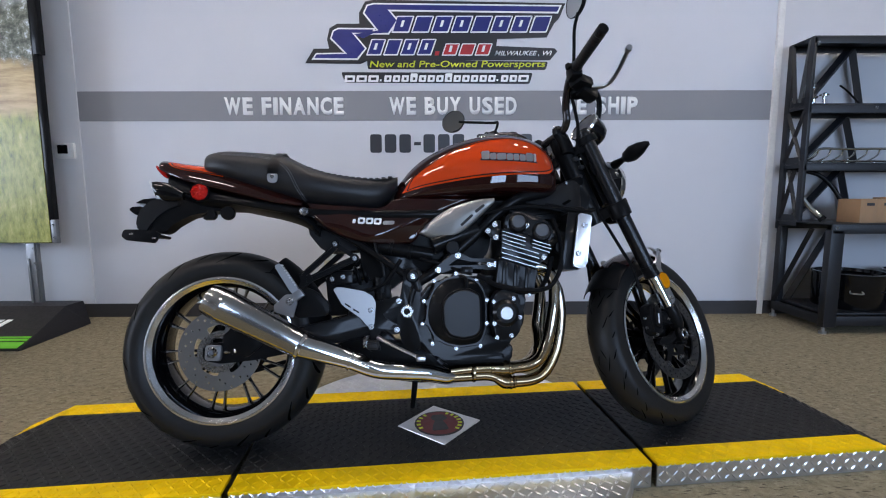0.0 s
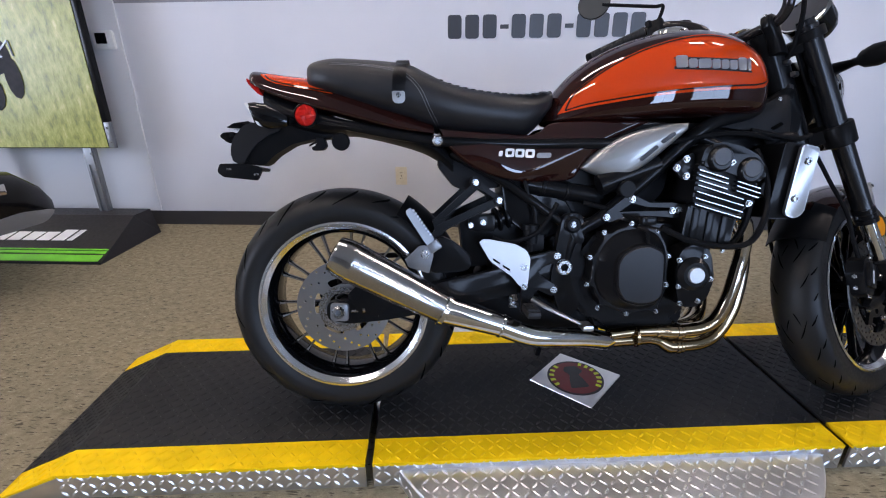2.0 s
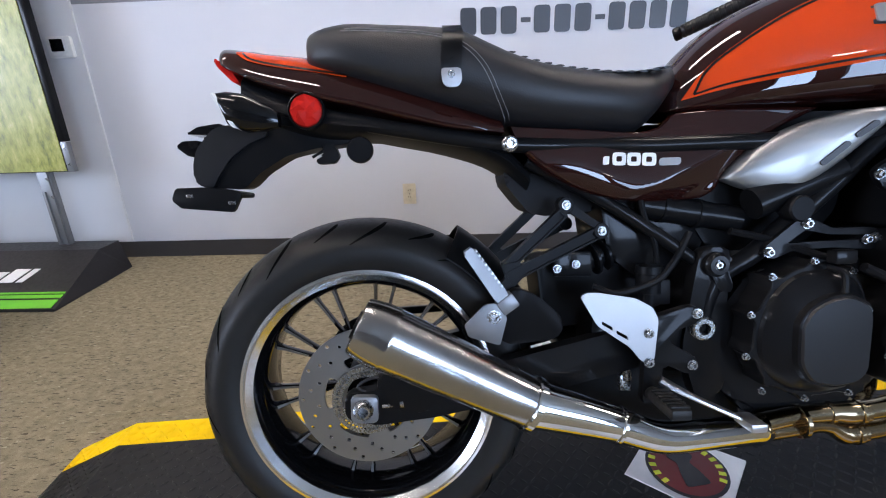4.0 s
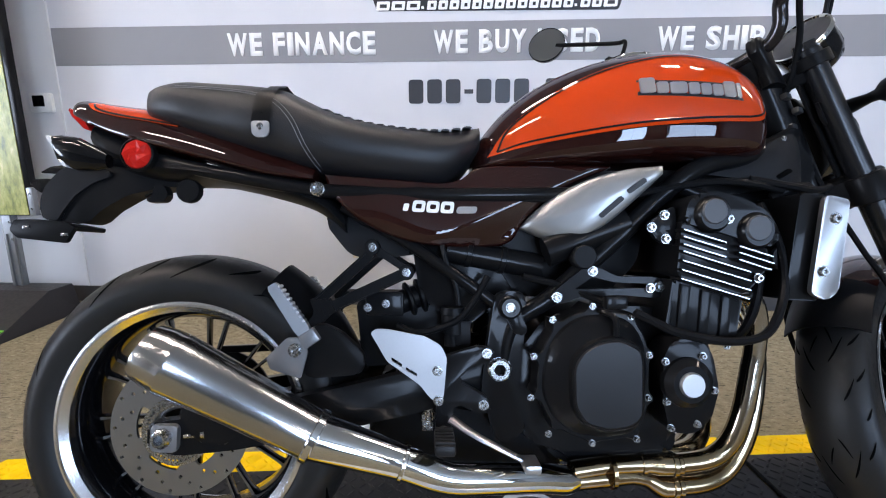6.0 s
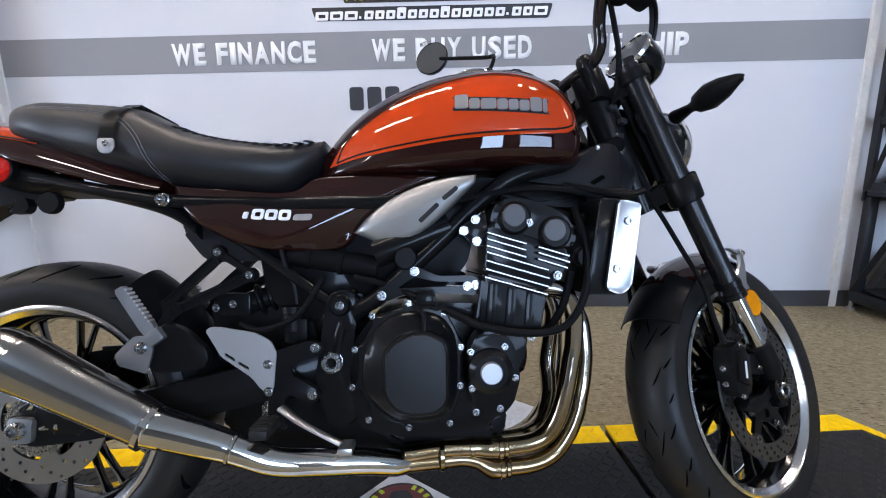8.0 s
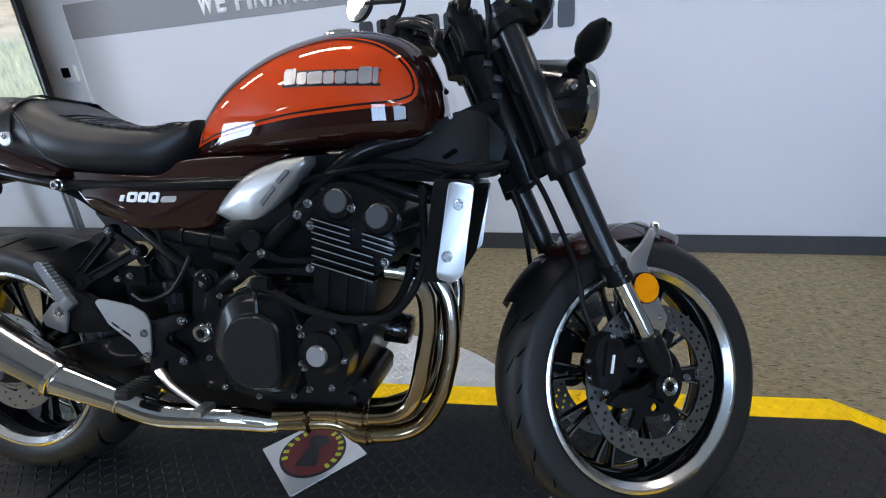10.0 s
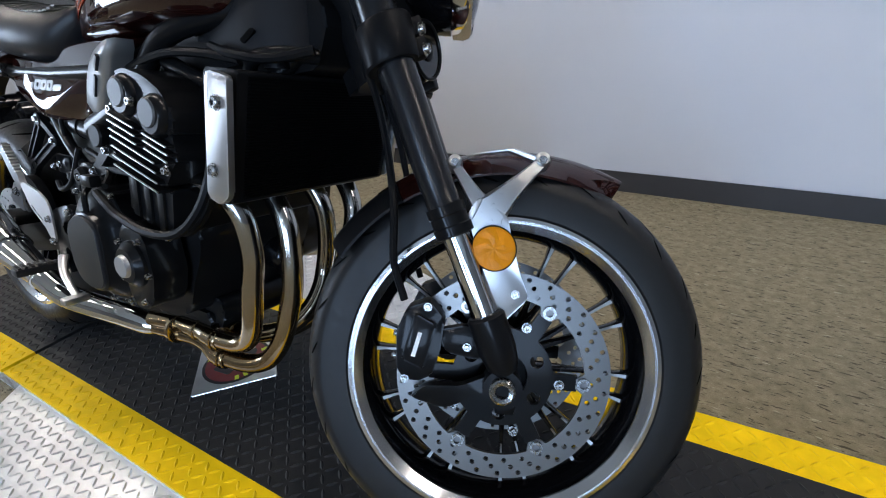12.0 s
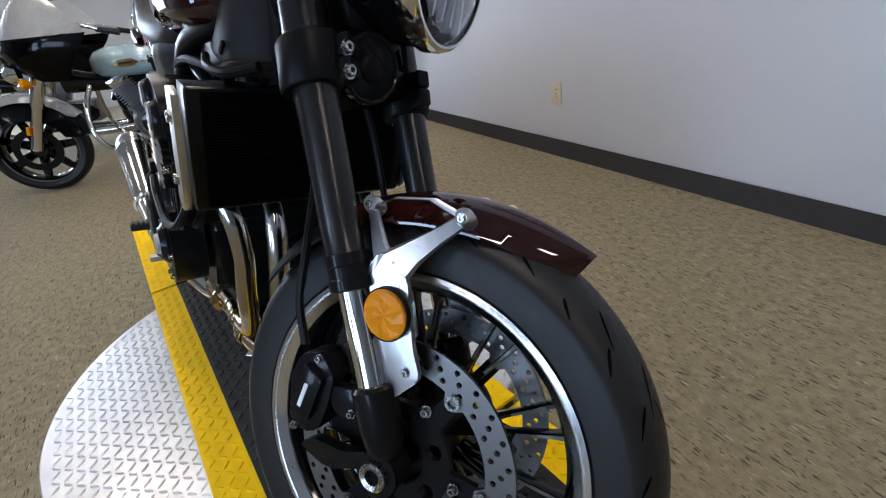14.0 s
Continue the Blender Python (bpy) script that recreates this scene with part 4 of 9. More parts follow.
# front mudguard
def arc_shell(bm, c, r, a0, a1, half, drop, thick, n=34, m=11, taper=None, lift=0.0):
    """A mudguard: an arched strip round an axle, curved down at its sides."""
    def pt(i, j, t):
        f, g = i / n, j / (m - 1) * 2 - 1
        a = a0 + (a1 - a0) * f
        w = half * (taper(f) if taper else 1)
        rr = r + (lift * (1 - f) ** 3) - drop * abs(g) ** 2.2 - t
        return Vector((c[0] + rr * math.cos(a), c[1] + g * w, c[2] + rr * math.sin(a)))
    top = [[bm.verts.new(pt(i, j, 0)) for j in range(m)] for i in range(n + 1)]
    low = [[bm.verts.new(pt(i, j, thick)) for j in range(m)] for i in range(n + 1)]
    for i in range(n):
        for j in range(m - 1):
            bm.faces.new((top[i][j], top[i][j + 1], top[i + 1][j + 1], top[i + 1][j]))
            bm.faces.new((low[i][j], low[i + 1][j], low[i + 1][j + 1], low[i][j + 1]))
        for j in (0, m - 1):
            bm.faces.new((top[i][j], top[i + 1][j], low[i + 1][j], low[i][j]))
    for i in (0, n):
        for j in range(m - 1):
            bm.faces.new((top[i][j], top[i][j + 1], low[i][j + 1], low[i][j]))


bm = bmesh.new()
arc_shell(bm, FRONT, 0.3245, radians(61.5), radians(130), 0.070, 0.036, 0.003, taper=lambda f: 0.16 + 0.84 * min(1.0, f / 0.42) ** 0.6, lift=0.009)
mudguard = bpart("front_mudguard", bm, M_BROWN, "glossy dark brown front mudguard", None, True, keep=True)
bm = bmesh.new()
arc_shell(bm, FRONT, 0.3235, radians(124), radians(148), 0.074, 0.034, 0.004)
bpart("mudguard_extension", bm, M_PLASTIC, "black plastic rear flap", mudguard, True, keep=True)

# bracket that carries the mudguard and the reflector
for s in (-1, 1):
    bm = bmesh.new()
    lower = round_pts([(1.440, 0.405), (1.470, 0.400), (1.503, 0.438), (1.488, 0.470), (1.474, 0.520), (1.468, 0.545), (1.430, 0.566), (1.414, 0.540), (1.424, 0.515)], 0.008)
    plate(bm, lower, s * 0.100 - 0.004, s * 0.100 + 0.004, 0.002)

    def strut(path, widths):
        rings_ = []
        for (x, y, z), w in zip(path, widths):
            rings_.append([Vector((x, y, z)) + Vector(o) * w for o in ((-1, 0.35 * -s, -0.5), (-0.6, 0.55 * s, -0.2), (0.2, 0.7 * s, 0.3), (1, 0.35 * s, 0.5), (0.8, -0.35 * s, 0.4), (-0.2, -0.5 * s, -0.2))])
        loft(bm, rings_)

    def blade(path, widths, thick=0.0045):
        rows_ = []
        for i, ((x, y, z), w) in enumerate(zip(path, widths)):
            j = min(i, len(path) - 2)
            d = Vector((path[j + 1][0] - path[j][0], 0, path[j + 1][2] - path[j][2])).normalized()
            n = Vector((-d.z, 0, d.x)) * w
            p, t = Vector((x, y, z)), Vector((0, thick, 0))
            rows_.append([p + n * 0.8 + t, p + n, p + n * 0.8 - t, p - n * 0.8 - t, p - n, p - n * 0.8 + t])
        loft(bm, rows_)

    blade([(1.440, s * 0.1005, 0.528), (1.448, s * 0.1000, 0.550), (1.468, s * 0.0965, 0.572), (1.490, s * 0.089, 0.594), (1.513, s * 0.078, 0.617)], (0.024, 0.022, 0.0145, 0.010, 0.0075))
    blade([(1.440, s * 0.1000, 0.548), (1.424, s * 0.0955, 0.566), (1.408, s * 0.085, 0.588), (1.395, s * 0.078, 0.606)], (0.017, 0.011, 0.008, 0.0065))
    strut([(1.395, s * 0.076, 0.606), (1.425, s * 0.076, 0.622), (1.47, s * 0.076, 0.630), (1.513, s * 0.076, 0.618)], (0.006, 0.0055, 0.0055, 0.006))
    for x, z in ((1.395, 0.607), (1.513, 0.618)):
        stack(bm, (x, s * 0.064, z - 0.004), (x, s * 0.086, z + 0.004), [(0, 0.010), (0.7, 0.011), (0.8, 0.010), (1, 0.009)], 18)
    bpart("mudguard_bracket", bm, M_ALU, "brushed aluminium Y-shaped bracket", None, True)
bolts([(1.395, -0.086, 0.608), (1.513, -0.086, 0.619), (1.484, -0.104, 0.441)], RIGHT, 0.0062, 0.004, None, True)
bm = bmesh.new()
stack(bm, (1.452, -0.104, 0.500), (1.452, -0.116, 0.500), [(0, 0.0275), (0.2, 0.0285), (0.75, 0.0285), (0.76, 0.0275)], 36)
refl = bpart("front_reflector", bm, M_AMBER, "round amber side reflector", None, True)
bm = bmesh.new()
facets(bm, (1.452, 0.500), 0.0272, -0.1150, -0.0008)
bpart("prism_face", bm, M_AMBER, "", refl, True, smooth=False)
bm = bmesh.new()
lathe(bm, (1.452, -0.112, 0.500), [(0.0285, 0.008), (0.030, 0.006), (0.030, -0.001), (0.0285, -0.002)], 36)
bpart("reflector_rim", bm, M_PLASTIC, "", refl, True)

# front brake calipers
for s in (-1, 1):
    bm = bmesh.new()
    outline = round_pts([(1.331, 0.365), (1.343, 0.398), (1.374, 0.410), (1.396, 0.386), (1.393, 0.344), (1.384, 0.308), (1.361, 0.296), (1.336, 0.308)], 0.006)
    plate(bm, outline, s * 0.090 - 0.020, s * 0.090 + 0.020, 0.004)
    plate(bm, round_pts([(1.341, 0.330), (1.372, 0.318), (1.386, 0.380), (1.356, 0.394)], 0.005), s * 0.114 - 0.005, s * 0.114 + 0.005, 0.003)
    caliper = bpart("brake_caliper", bm, M_SATIN, "black four-piston radial brake caliper", None, True, keep=True)
    bm = bmesh.new()
    plate(bm, round_pts([(1.385, 0.385), (1.425, 0.395), (1.452, 0.380), (1.455, 0.350), (1.430, 0.350), (1.395, 0.355)], 0.008), s * 0.098 - 0.008, s * 0.098 + 0.008, 0.003)
    plate(bm, round_pts([(1.350, 0.288), (1.400, 0.276), (1.440, 0.296), (1.470, 0.312), (1.462, 0.330), (1.420, 0.310), (1.372, 0.306)], 0.008), s * 0.098 - 0.008, s * 0.098 + 0.008, 0.003)
    bpart("caliper_mount", bm, M_SATIN, "", caliper, True)
    if s < 0:
        bm = bmesh.new()
        box(bm, (0, 0, 0), (0.0055, 0.0015, 0.034), 0.0, Matrix.Translation((1.361, -0.1196, 0.352)) @ Matrix.Rotation(radians(13), 4, "Y"))
        bpart("maker_mark", bm, M_VWHITE, "white maker's mark as a plain bar", caliper, True, False, keep=True)
        bolts([(1.347, -0.110, 0.300), (1.372, -0.110, 0.402)], RIGHT, 0.006, 0.006, caliper, True, True)
        bolts([(1.331, -0.090, 0.325), (1.332, -0.090, 0.356)], (-1, 0, 0.2), 0.006, 0.007, caliper, True, True)
        bolts([(1.378, -0.100, 0.362), (1.425, -0.108, 0.365)], RIGHT, 0.006, 0.006, caliper, True)
    # hose from the caliper up the fork
    bm = bmesh.new()
    tube(bm, [(1.335, s * 0.10, 0.42), (1.318, s * 0.10, 0.47), (1.315, s * 0.095, 0.54), (1.30, s * 0.075, 0.62), (1.275, s * 0.06, 0.70), (1.235, s * 0.05, 0.78), (1.20, s * 0.04, 0.86)], 0.0055, 8)
    bpart("brake_hose", bm, M_PLASTIC, "", None, True)

# horn
bm = bmesh.new()
stack(bm, (1.312, -0.037, 0.748), (1.342, -0.052, 0.755), [(0, 0.028), (0.3, 0.034), (0.7, 0.036), (1, 0.034)], 32)
horn = bpart("horn", bm, M_GLOSSBLACK, "round black horn", None, True)
bm = bmesh.new()
d = Vector((0.03, -0.015, 0.007)).normalized()
p0 = Vector((1.342, -0.052, 0.755))
hoop(bm, p0 + d * 0.001, d, 0.0352, 0.0022)
bpart("horn_rim", bm, M_SATIN, "thin bright horn rim", horn, True)
bm = bmesh.new()
stack(bm, p0, p0 + d * 0.006, [(0, 0.014), (0.4, 0.013), (1, 0.006)], 20)
bpart("horn_button", bm, M_PLASTIC, "", horn, True)

# headlamp
LAMP = Vector((1.349, 0, 0.881))
bm = bmesh.new()
stack(bm, LAMP - Vector((0.135, 0, 0)), LAMP + Vector((0.03, 0, 0)), [(0, 0.03), (0.04, 0.052), (0.18, 0.072), (0.4, 0.083), (0.75, 0.088), (1.0, 0.088)], 40)
head = bpart("headlamp", bm, M_GLOSSBLACK, "round headlamp in a gloss black shell", None, True)
bm = bmesh.new()
stack(bm, LAMP + Vector((0.018, 0, 0)), LAMP + Vector((0.048, 0, 0)), [(0, 0.0895), (0.1, 0.0932), (0.6, 0.0932), (0.9, 0.0905), (1, 0.087), (1, 0.084), (0.4, 0.084)], 48)
bpart("headlamp_rim", bm, M_CHROME, "chrome headlamp rim", head, True)
bm = bmesh.new()
stack(bm, LAMP + Vector((0.012, 0, 0)), LAMP + Vector((0.034, 0, 0)), [(0, 0.03), (0.1, 0.05), (0.6, 0.078), (1, 0.0842), (0.7, 0.074), (0.3, 0.04)], 40)
bpart("reflector_bowl", bm, M_CHROME, "", head, True)
bm = bmesh.new()
for k in range(6):
    y = -0.055 + k * 0.022
    box(bm, (LAMP.x + 0.03, y, LAMP.z), (0.012, 0.004, 0.11), 0.001)
box(bm, (LAMP.x + 0.028, 0, LAMP.z), (0.008, 0.13, 0.006), 0.001)
bpart("lamp_unit", bm, M_ALU, "", head, True)
bm = bmesh.new()
stack(bm, LAMP + Vector((0.043, 0, 0)), LAMP + Vector((0.058, 0, 0)), [(0, 0.0845), (0.4, 0.07), (0.8, 0.04), (1, 0.012), (0.8, 0.012), (0.5, 0.04), (0.15, 0.07)], 40)
bpart("headlamp_glass", bm, M_LAMPGLASS, "", head, True)
for s in (-1, 1):
    bm = bmesh.new()
    plate(bm, round_pts([(1.20, 0.862), (1.255, 0.845), (1.340, 0.866), (1.340, 0.894), (1.26, 0.892), (1.19, 0.90)], 0.008), s * 0.096 - 0.003, s * 0.096 + 0.003, 0.001)
    bpart("headlamp_bracket", bm, M_SATIN, "", None, True)
bolts([(1.329, -0.099, 0.879)], RIGHT, 0.008, 0.006, None, True)

# front indicators
def indicator(name, root, tip, steered, width, amber_face):
    """A slim leaf-shaped indicator on a rubber stalk."""
    root, tip = Vector(root), Vector(tip)
    d = (tip - root).normalized()
    v = d.cross(Vector((1, 0, 0))).normalized()
    u = v.cross(d).normalized()
    bm = bmesh.new()
    rings_ = []
    n = 12
    for f, w, h in ((0, 0.019, 0.017), (0.10, 0.016, 0.014), (0.24, 0.0115, 0.0105), (0.33, 0.012, 0.012), (0.40, 0.022, 0.023), (0.55, 0.027, 0.029), (0.75, 0.022, 0.023), (0.92, 0.010, 0.012), (1, 0.002, 0.003)):
        p = root.lerp(tip, f)
        rings_.append([p + u * (w * width * math.cos(a)) + v * (h * math.sin(a)) for a in (2 * math.pi * i / n for i in range(n))])
    loft(bm, rings_)
    t = bpart(name, bm, M_PLASTIC, "black leaf-shaped indicator", None, steered, keep=True)
    bm = bmesh.new()
    rings_ = []
    s = 1 if amber_face > 0 else -1
    for f, w, h in ((0.42, 0.018, 0.012), (0.56, 0.023, 0.015), (0.75, 0.018, 0.012), (0.93, 0.007, 0.005)):
        p = root.lerp(tip, f) + u * s * 0.007
        rings_.append([p + u * (w * width * math.cos(a)) + v * (h * math.sin(a)) for a in (2 * math.pi * i / n for i in range(n))])
    loft(bm, rings_)
    bpart("indicator_lens", bm, M_LAMPGLASS if amber_face > 0 else M_ALU, "clear indicator lens", t, steered, keep=True)


for s in (-1, 1):
    indicator("front_indicator", (1.345, s * 0.092, 0.930), (1.277, s * 0.280, 0.909), True, 1.0, 1)

# instruments
for s in (-1, 1):
    bm = bmesh.new()
    up = Vector((-0.84, 0, 0.54))
    c0 = Vector((1.212, s * 0.092, 1.060))
    stack(bm, c0 - up * 0.085, c0, [(0, 0.016), (0.06, 0.034), (0.2, 0.047), (0.45, 0.055), (0.9, 0.057), (0.96, 0.057), (1, 0.052)], 40)
    dial = bpart("instrument", bm, M_GLOSSBLACK, "round black instrument pod", None, True, keep=True)
    bm = bmesh.new()
    stack(bm, c0 - up * 0.006, c0 + up * 0.005, [(0, 0.0575), (0.3, 0.060), (0.9, 0.0595), (1, 0.056), (0.5, 0.053)], 40)
    bpart("instrument_rim", bm, M_CHROME, "", dial, True, keep=True)
    bm = bmesh.new()
    stack(bm, c0 - up * 0.002, c0 + up * 0.001, [(0, 0.0545), (1, 0.0535)], 36)
    bpart("dial_face", bm, M_VGREY, "dark dial face", dial, True, keep=True)

# handlebar with its controls
BARP = [(1.120, 0, 1.030), (1.122, 0.050, 1.032), (1.121, 0.078, 1.038), (1.116, 0.100, 1.060), (1.104, 0.116, 1.100), (1.072, 0.165, 1.135), (1.040, 0.225, 1.150), (1.00, 0.32, 1.143), (0.962, 0.40, 1.130)]
bm = bmesh.new()
tube(bm, [(x, -y, z) for x, y, z in BARP[::-1]] + BARP[1:], 0.0135, 18, 5)
bpart("handlebar", bm, M_BAR, "black one-piece handlebar", None, True, keep=True)
for y in (-0.052, 0.052):
    bm = bmesh.new()
    rows = []
    for x, z, dx, dy in ((1.150, 0.955, 0.024, 0.017), (1.142, 0.985, 0.022, 0.015), (1.130, 1.012, 0.022, 0.014), (1.124, 1.022, 0.026, 0.015), (1.121, 1.040, 0.026, 0.015), (1.119, 1.052, 0.020, 0.014), (1.118, 1.056, 0.012, 0.012)):
        rows.append([Vector((x + dx * math.copysign(abs(math.cos(a)) ** 0.5, math.cos(a)), y + dy * math.copysign(abs(math.sin(a)) ** 0.5, math.sin(a)), z)) for a in (2 * math.pi * i / 20 for i in range(20))])
    loft(bm, rows)
    riser = bpart("bar_riser", bm, M_SATIN, "black cast handlebar riser", None, True, keep=True)
    bolts([(1.104, y, 1.050), (1.136, y, 1.054)], (-0.2, 0, 1), 0.006, 0.007, riser, True, True)
bm = bmesh.new()
stack(bm, (1.165, 0, 0.955), (1.150, 0, 1.000), [(0, 0.024), (0.7, 0.024), (0.75, 0.020), (1, 0.019), (1, 0.012), (0.9, 0.012)], 28)
bpart("ignition_switch", bm, M_ALU, "metal ignition switch", None, True, keep=True)
for s in (-1, 1):
    a, b = Vector((1.032, s * 0.248, 1.150)), Vector((0.960, s * 0.402, 1.130))
    bm = bmesh.new()
    steps = [(0, 0.0185), (0.03, 0.0185)]
    for i in range(12):
        f = 0.06 + i * 0.075
        steps += [(f, 0.0168), (f + 0.045, 0.0168), (f + 0.05, 0.0160), (f + 0.07, 0.0160)]
    steps += [(0.965, 0.0172), (1.0, 0.0155)]
    stack(bm, a, b, steps, 18)
    bpart("grip", bm, M_RUBBER, "black ribbed rubber grip", None, True, keep=True)
    bm = bmesh.new()
    stack(bm, b, b + (b - a).normalized() * 0.02, [(0, 0.0125), (0.15, 0.0165), (0.85, 0.0165), (1, 0.013)], 18)
    bpart("bar_end", bm, M_SATIN, "", None, True, keep=True)
    bm = bmesh.new()
    box(bm, (0, 0, 0), (0.042, 0.05, 0.05), 0.012, Matrix.Translation((1.046, s * 0.222, 1.148)) @ Matrix.Rotation(radians(-28 * -s), 4, "Z"))
    box(bm, (0, 0, 0), (0.02, 0.016, 0.02), 0.004, Matrix.Translation((1.020, s * 0.226, 1.160)))
    bpart("switchgear", bm, M_PLASTIC, "", None, True, keep=True)
    bm = bmesh.new()
    box(bm, (1.085, s * 0.212, 1.128), (0.07, 0.05, 0.035), 0.010)
    box(bm, (0, 0, 0), (0.070, 0.045, 0.055), 0.014, Matrix.Translation((1.122, s * 0.200, 1.112)) @ Matrix.Rotation(radians(15), 4, "Y"))
    stack(bm, (1.100, s * 0.175, 1.105), (1.108, s * 0.175, 1.150), [(0, 0.02), (0.1, 0.023), (0.8, 0.023), (0.85, 0.025), (1, 0.025)], 20)
    bpart("lever_perch", bm, M_SATIN, "", None, True, keep=True)
    bm = bmesh.new()
    tube(bm, [(1.118, s * 0.225, 1.112), (1.140, s * 0.250, 1.104), (1.142, s * 0.285, 1.103), (1.118, s * 0.335, 1.106), (1.072, s * 0.405, 1.108)], (0.010, 0.008, 0.007, 0.0065, 0.007), 10, 5, 0.75)
    rod(bm, (1.074, s * 0.402, 1.108), (1.066, s * 0.414, 1.107), 0.0095, seg=12)
    bpart("lever", bm, M_ALU, "silver hand lever", None, True, keep=True)
# mirrors
for s, base, corner, centre, facing in ((-1, (1.045, -0.225, 1.165), (1.040, -0.262, 1.290), (1.045, -0.285, 1.385), (-0.9, 0.25, 0.0)), (1, (1.045, 0.222, 1.160), (1.070, 0.210, 1.222), (0.983, 0.398, 1.313), (-0.80, -0.60, 0.02))):
    bm = bmesh.new()
    if s < 0:
        tube(bm, [base, tuple(Vector(base).lerp(Vector(corner), 0.5)), corner, tuple(Vector(centre) - Vector((0, 0, 0.045)))], 0.0055, 10)
    else:
        tube(bm, [base, (1.064, 0.214, 1.195), corner, (1.064, 0.235, 1.232), (1.025, 0.32, 1.275), (0.997, 0.375, 1.302)], 0.0055, 10)
    bpart("mirror_stalk", bm, M_SATIN, "", None, True, keep=True)
    f = Vector(facing).normalized()
    c0 = Vector(centre)
    bm = bmesh.new()
    stack(bm, c0 - f * 0.024, c0 + f * 0.006, [(0, 0.018), (0.15, 0.034), (0.5, 0.049), (0.9, 0.053), (1, 0.052), (1, 0.0505), (0.9, 0.0505)], 36)
    mirror = bpart("mirror", bm, M_SATIN, "round black rear-view mirror", None, True, keep=True)
    bm = bmesh.new()
    stack(bm, c0 + f * 0.003, c0 + f * 0.0048, [(0, 0.0502), (1, 0.0502)], 36)
    bpart("mirror_glass", bm, M_MIRROR, "", mirror, True, keep=True)
# cables
for pts, r in (([(1.06, -0.205, 1.145), (1.085, -0.165, 1.125), (1.125, -0.135, 1.085), (1.155, -0.11, 1.03), (1.17, -0.07, 0.96), (1.18, 0.0, 0.90)], 0.006),
               ([(1.11, -0.20, 1.125), (1.18, -0.185, 1.155), (1.255, -0.150, 1.150), (1.275, -0.115, 1.095), (1.245, -0.08, 1.02), (1.21, -0.03, 0.95)], 0.0065),
               ([(1.095, -0.19, 1.15), (1.16, -0.18, 1.170), (1.235, -0.155, 1.160), (1.262, -0.120, 1.10), (1.235, -0.085, 1.03), (1.20, -0.04, 0.95)], 0.005),
               ([(1.04, 0.22, 1.13), (1.05, 0.17, 1.08), (1.08, 0.1, 1.0), (1.12, 0.05, 0.92)], 0.005)):
    bm = bmesh.new()
    tube(bm, pts, r, 8)
    bpart("cable", bm, M_PLASTIC, "", None, True, keep=True)


# ---- tank, seat, tail and side panels ----
def body_loft(stations, n=28, power=2.6, mid=0.42, low_power=None):
    """Rings across the bike: each station is (x, z of the low edge, z of the top, half width, half width at the low edge)."""
    rings_ = []
    for x, z0, z1, w, wl in stations:
        pts = []
        for i in range(n):
            a = 2 * math.pi * i / n
            cy, cz = math.cos(a), math.sin(a)
            e = 2 / (power if cz > 0 else low_power or power)
            yy = math.copysign(abs(cy) ** e, cy)
            zz = math.copysign(abs(cz) ** e, cz)
            zc, h = z0 + (z1 - z0) * mid, (z1 - z0)
            z = zc + (zz * h * (1 - mid) if zz > 0 else zz * h * mid)
            width = w if zz > 0 else w + (wl - w) * min(1, -zz)
            pts.append(Vector((x, yy * width, z)))
        rings_.append(pts)
    return rings_


def spline(keys, n):
    """Smooth stations between keyed ones."""
    out = []
    ks = [np.array(k, float) for k in keys]
    ks = [2 * ks[0] - ks[1]] + ks + [2 * ks[-1] - ks[-2]]
    for a, b, c, d in zip(ks, ks[1:], ks[2:], ks[3:]):
        for i in range(n):
            t = i / n
            out.append(0.5 * (2 * b + (c - a) * t + (2 * a - 5 * b + 4 * c - d) * t * t + (3 * b - a - 3 * c + d) * t ** 3))
    out.append(ks[-2])
    return [tuple(float(v) for v in o) for o in out]


TANK = spline([(0.540, 0.800, 0.828, 0.030, 0.04), (0.555, 0.794, 0.852, 0.058, 0.066), (0.600, 0.792, 0.904, 0.088, 0.096), (0.660, 0.793, 0.948, 0.118, 0.117), (0.740, 0.794, 0.983, 0.146, 0.143), (0.820, 0.795, 1.002, 0.164, 0.159),
               (0.900, 0.796, 1.007, 0.170, 0.164), (0.970, 0.797, 0.995, 0.164, 0.157), (1.020, 0.799, 0.970, 0.148, 0.141), (1.050, 0.805, 0.925, 0.118, 0.108), (1.064, 0.822, 0.872, 0.07, 0.07)], 4)
bm = bmesh.new()
TANK_MID, TANK_TOP, TANK_LOW = 0.30, 2.3, 5.0
loft(bm, body_loft(TANK, 64, TANK_TOP, TANK_MID, TANK_LOW))
tank = bpart("fuel_tank", bm, M_BROWN, "teardrop fuel tank, orange panels on dark brown", angle=60)


def tank_side(x, z, s=-1):
    """The tank's surface at (x, z) on one side."""
    k = max(i for i in range(len(TANK)) if TANK[i][0] <= x) if x > TANK[0][0] else 0
    k = min(k, len(TANK) - 2)
    a, b = TANK[k], TANK[k + 1]
    f = min(1, max(0, (x - a[0]) / (b[0] - a[0])))
    z0, z1, w, wl = (a[i] + (b[i] - a[i]) * f for i in (1, 2, 3, 4))
    zc, h = z0 + (z1 - z0) * TANK_MID, z1 - z0
    v = (z - zc) / (h * (1 - TANK_MID) if z > zc else h * TANK_MID)
    v = max(-0.999, min(0.999, v))
    width = w if v > 0 else w + (wl - w) * -v
    p = TANK_TOP if v > 0 else TANK_LOW
    return s * width * (1 - abs(v) ** p) ** (1 / p)


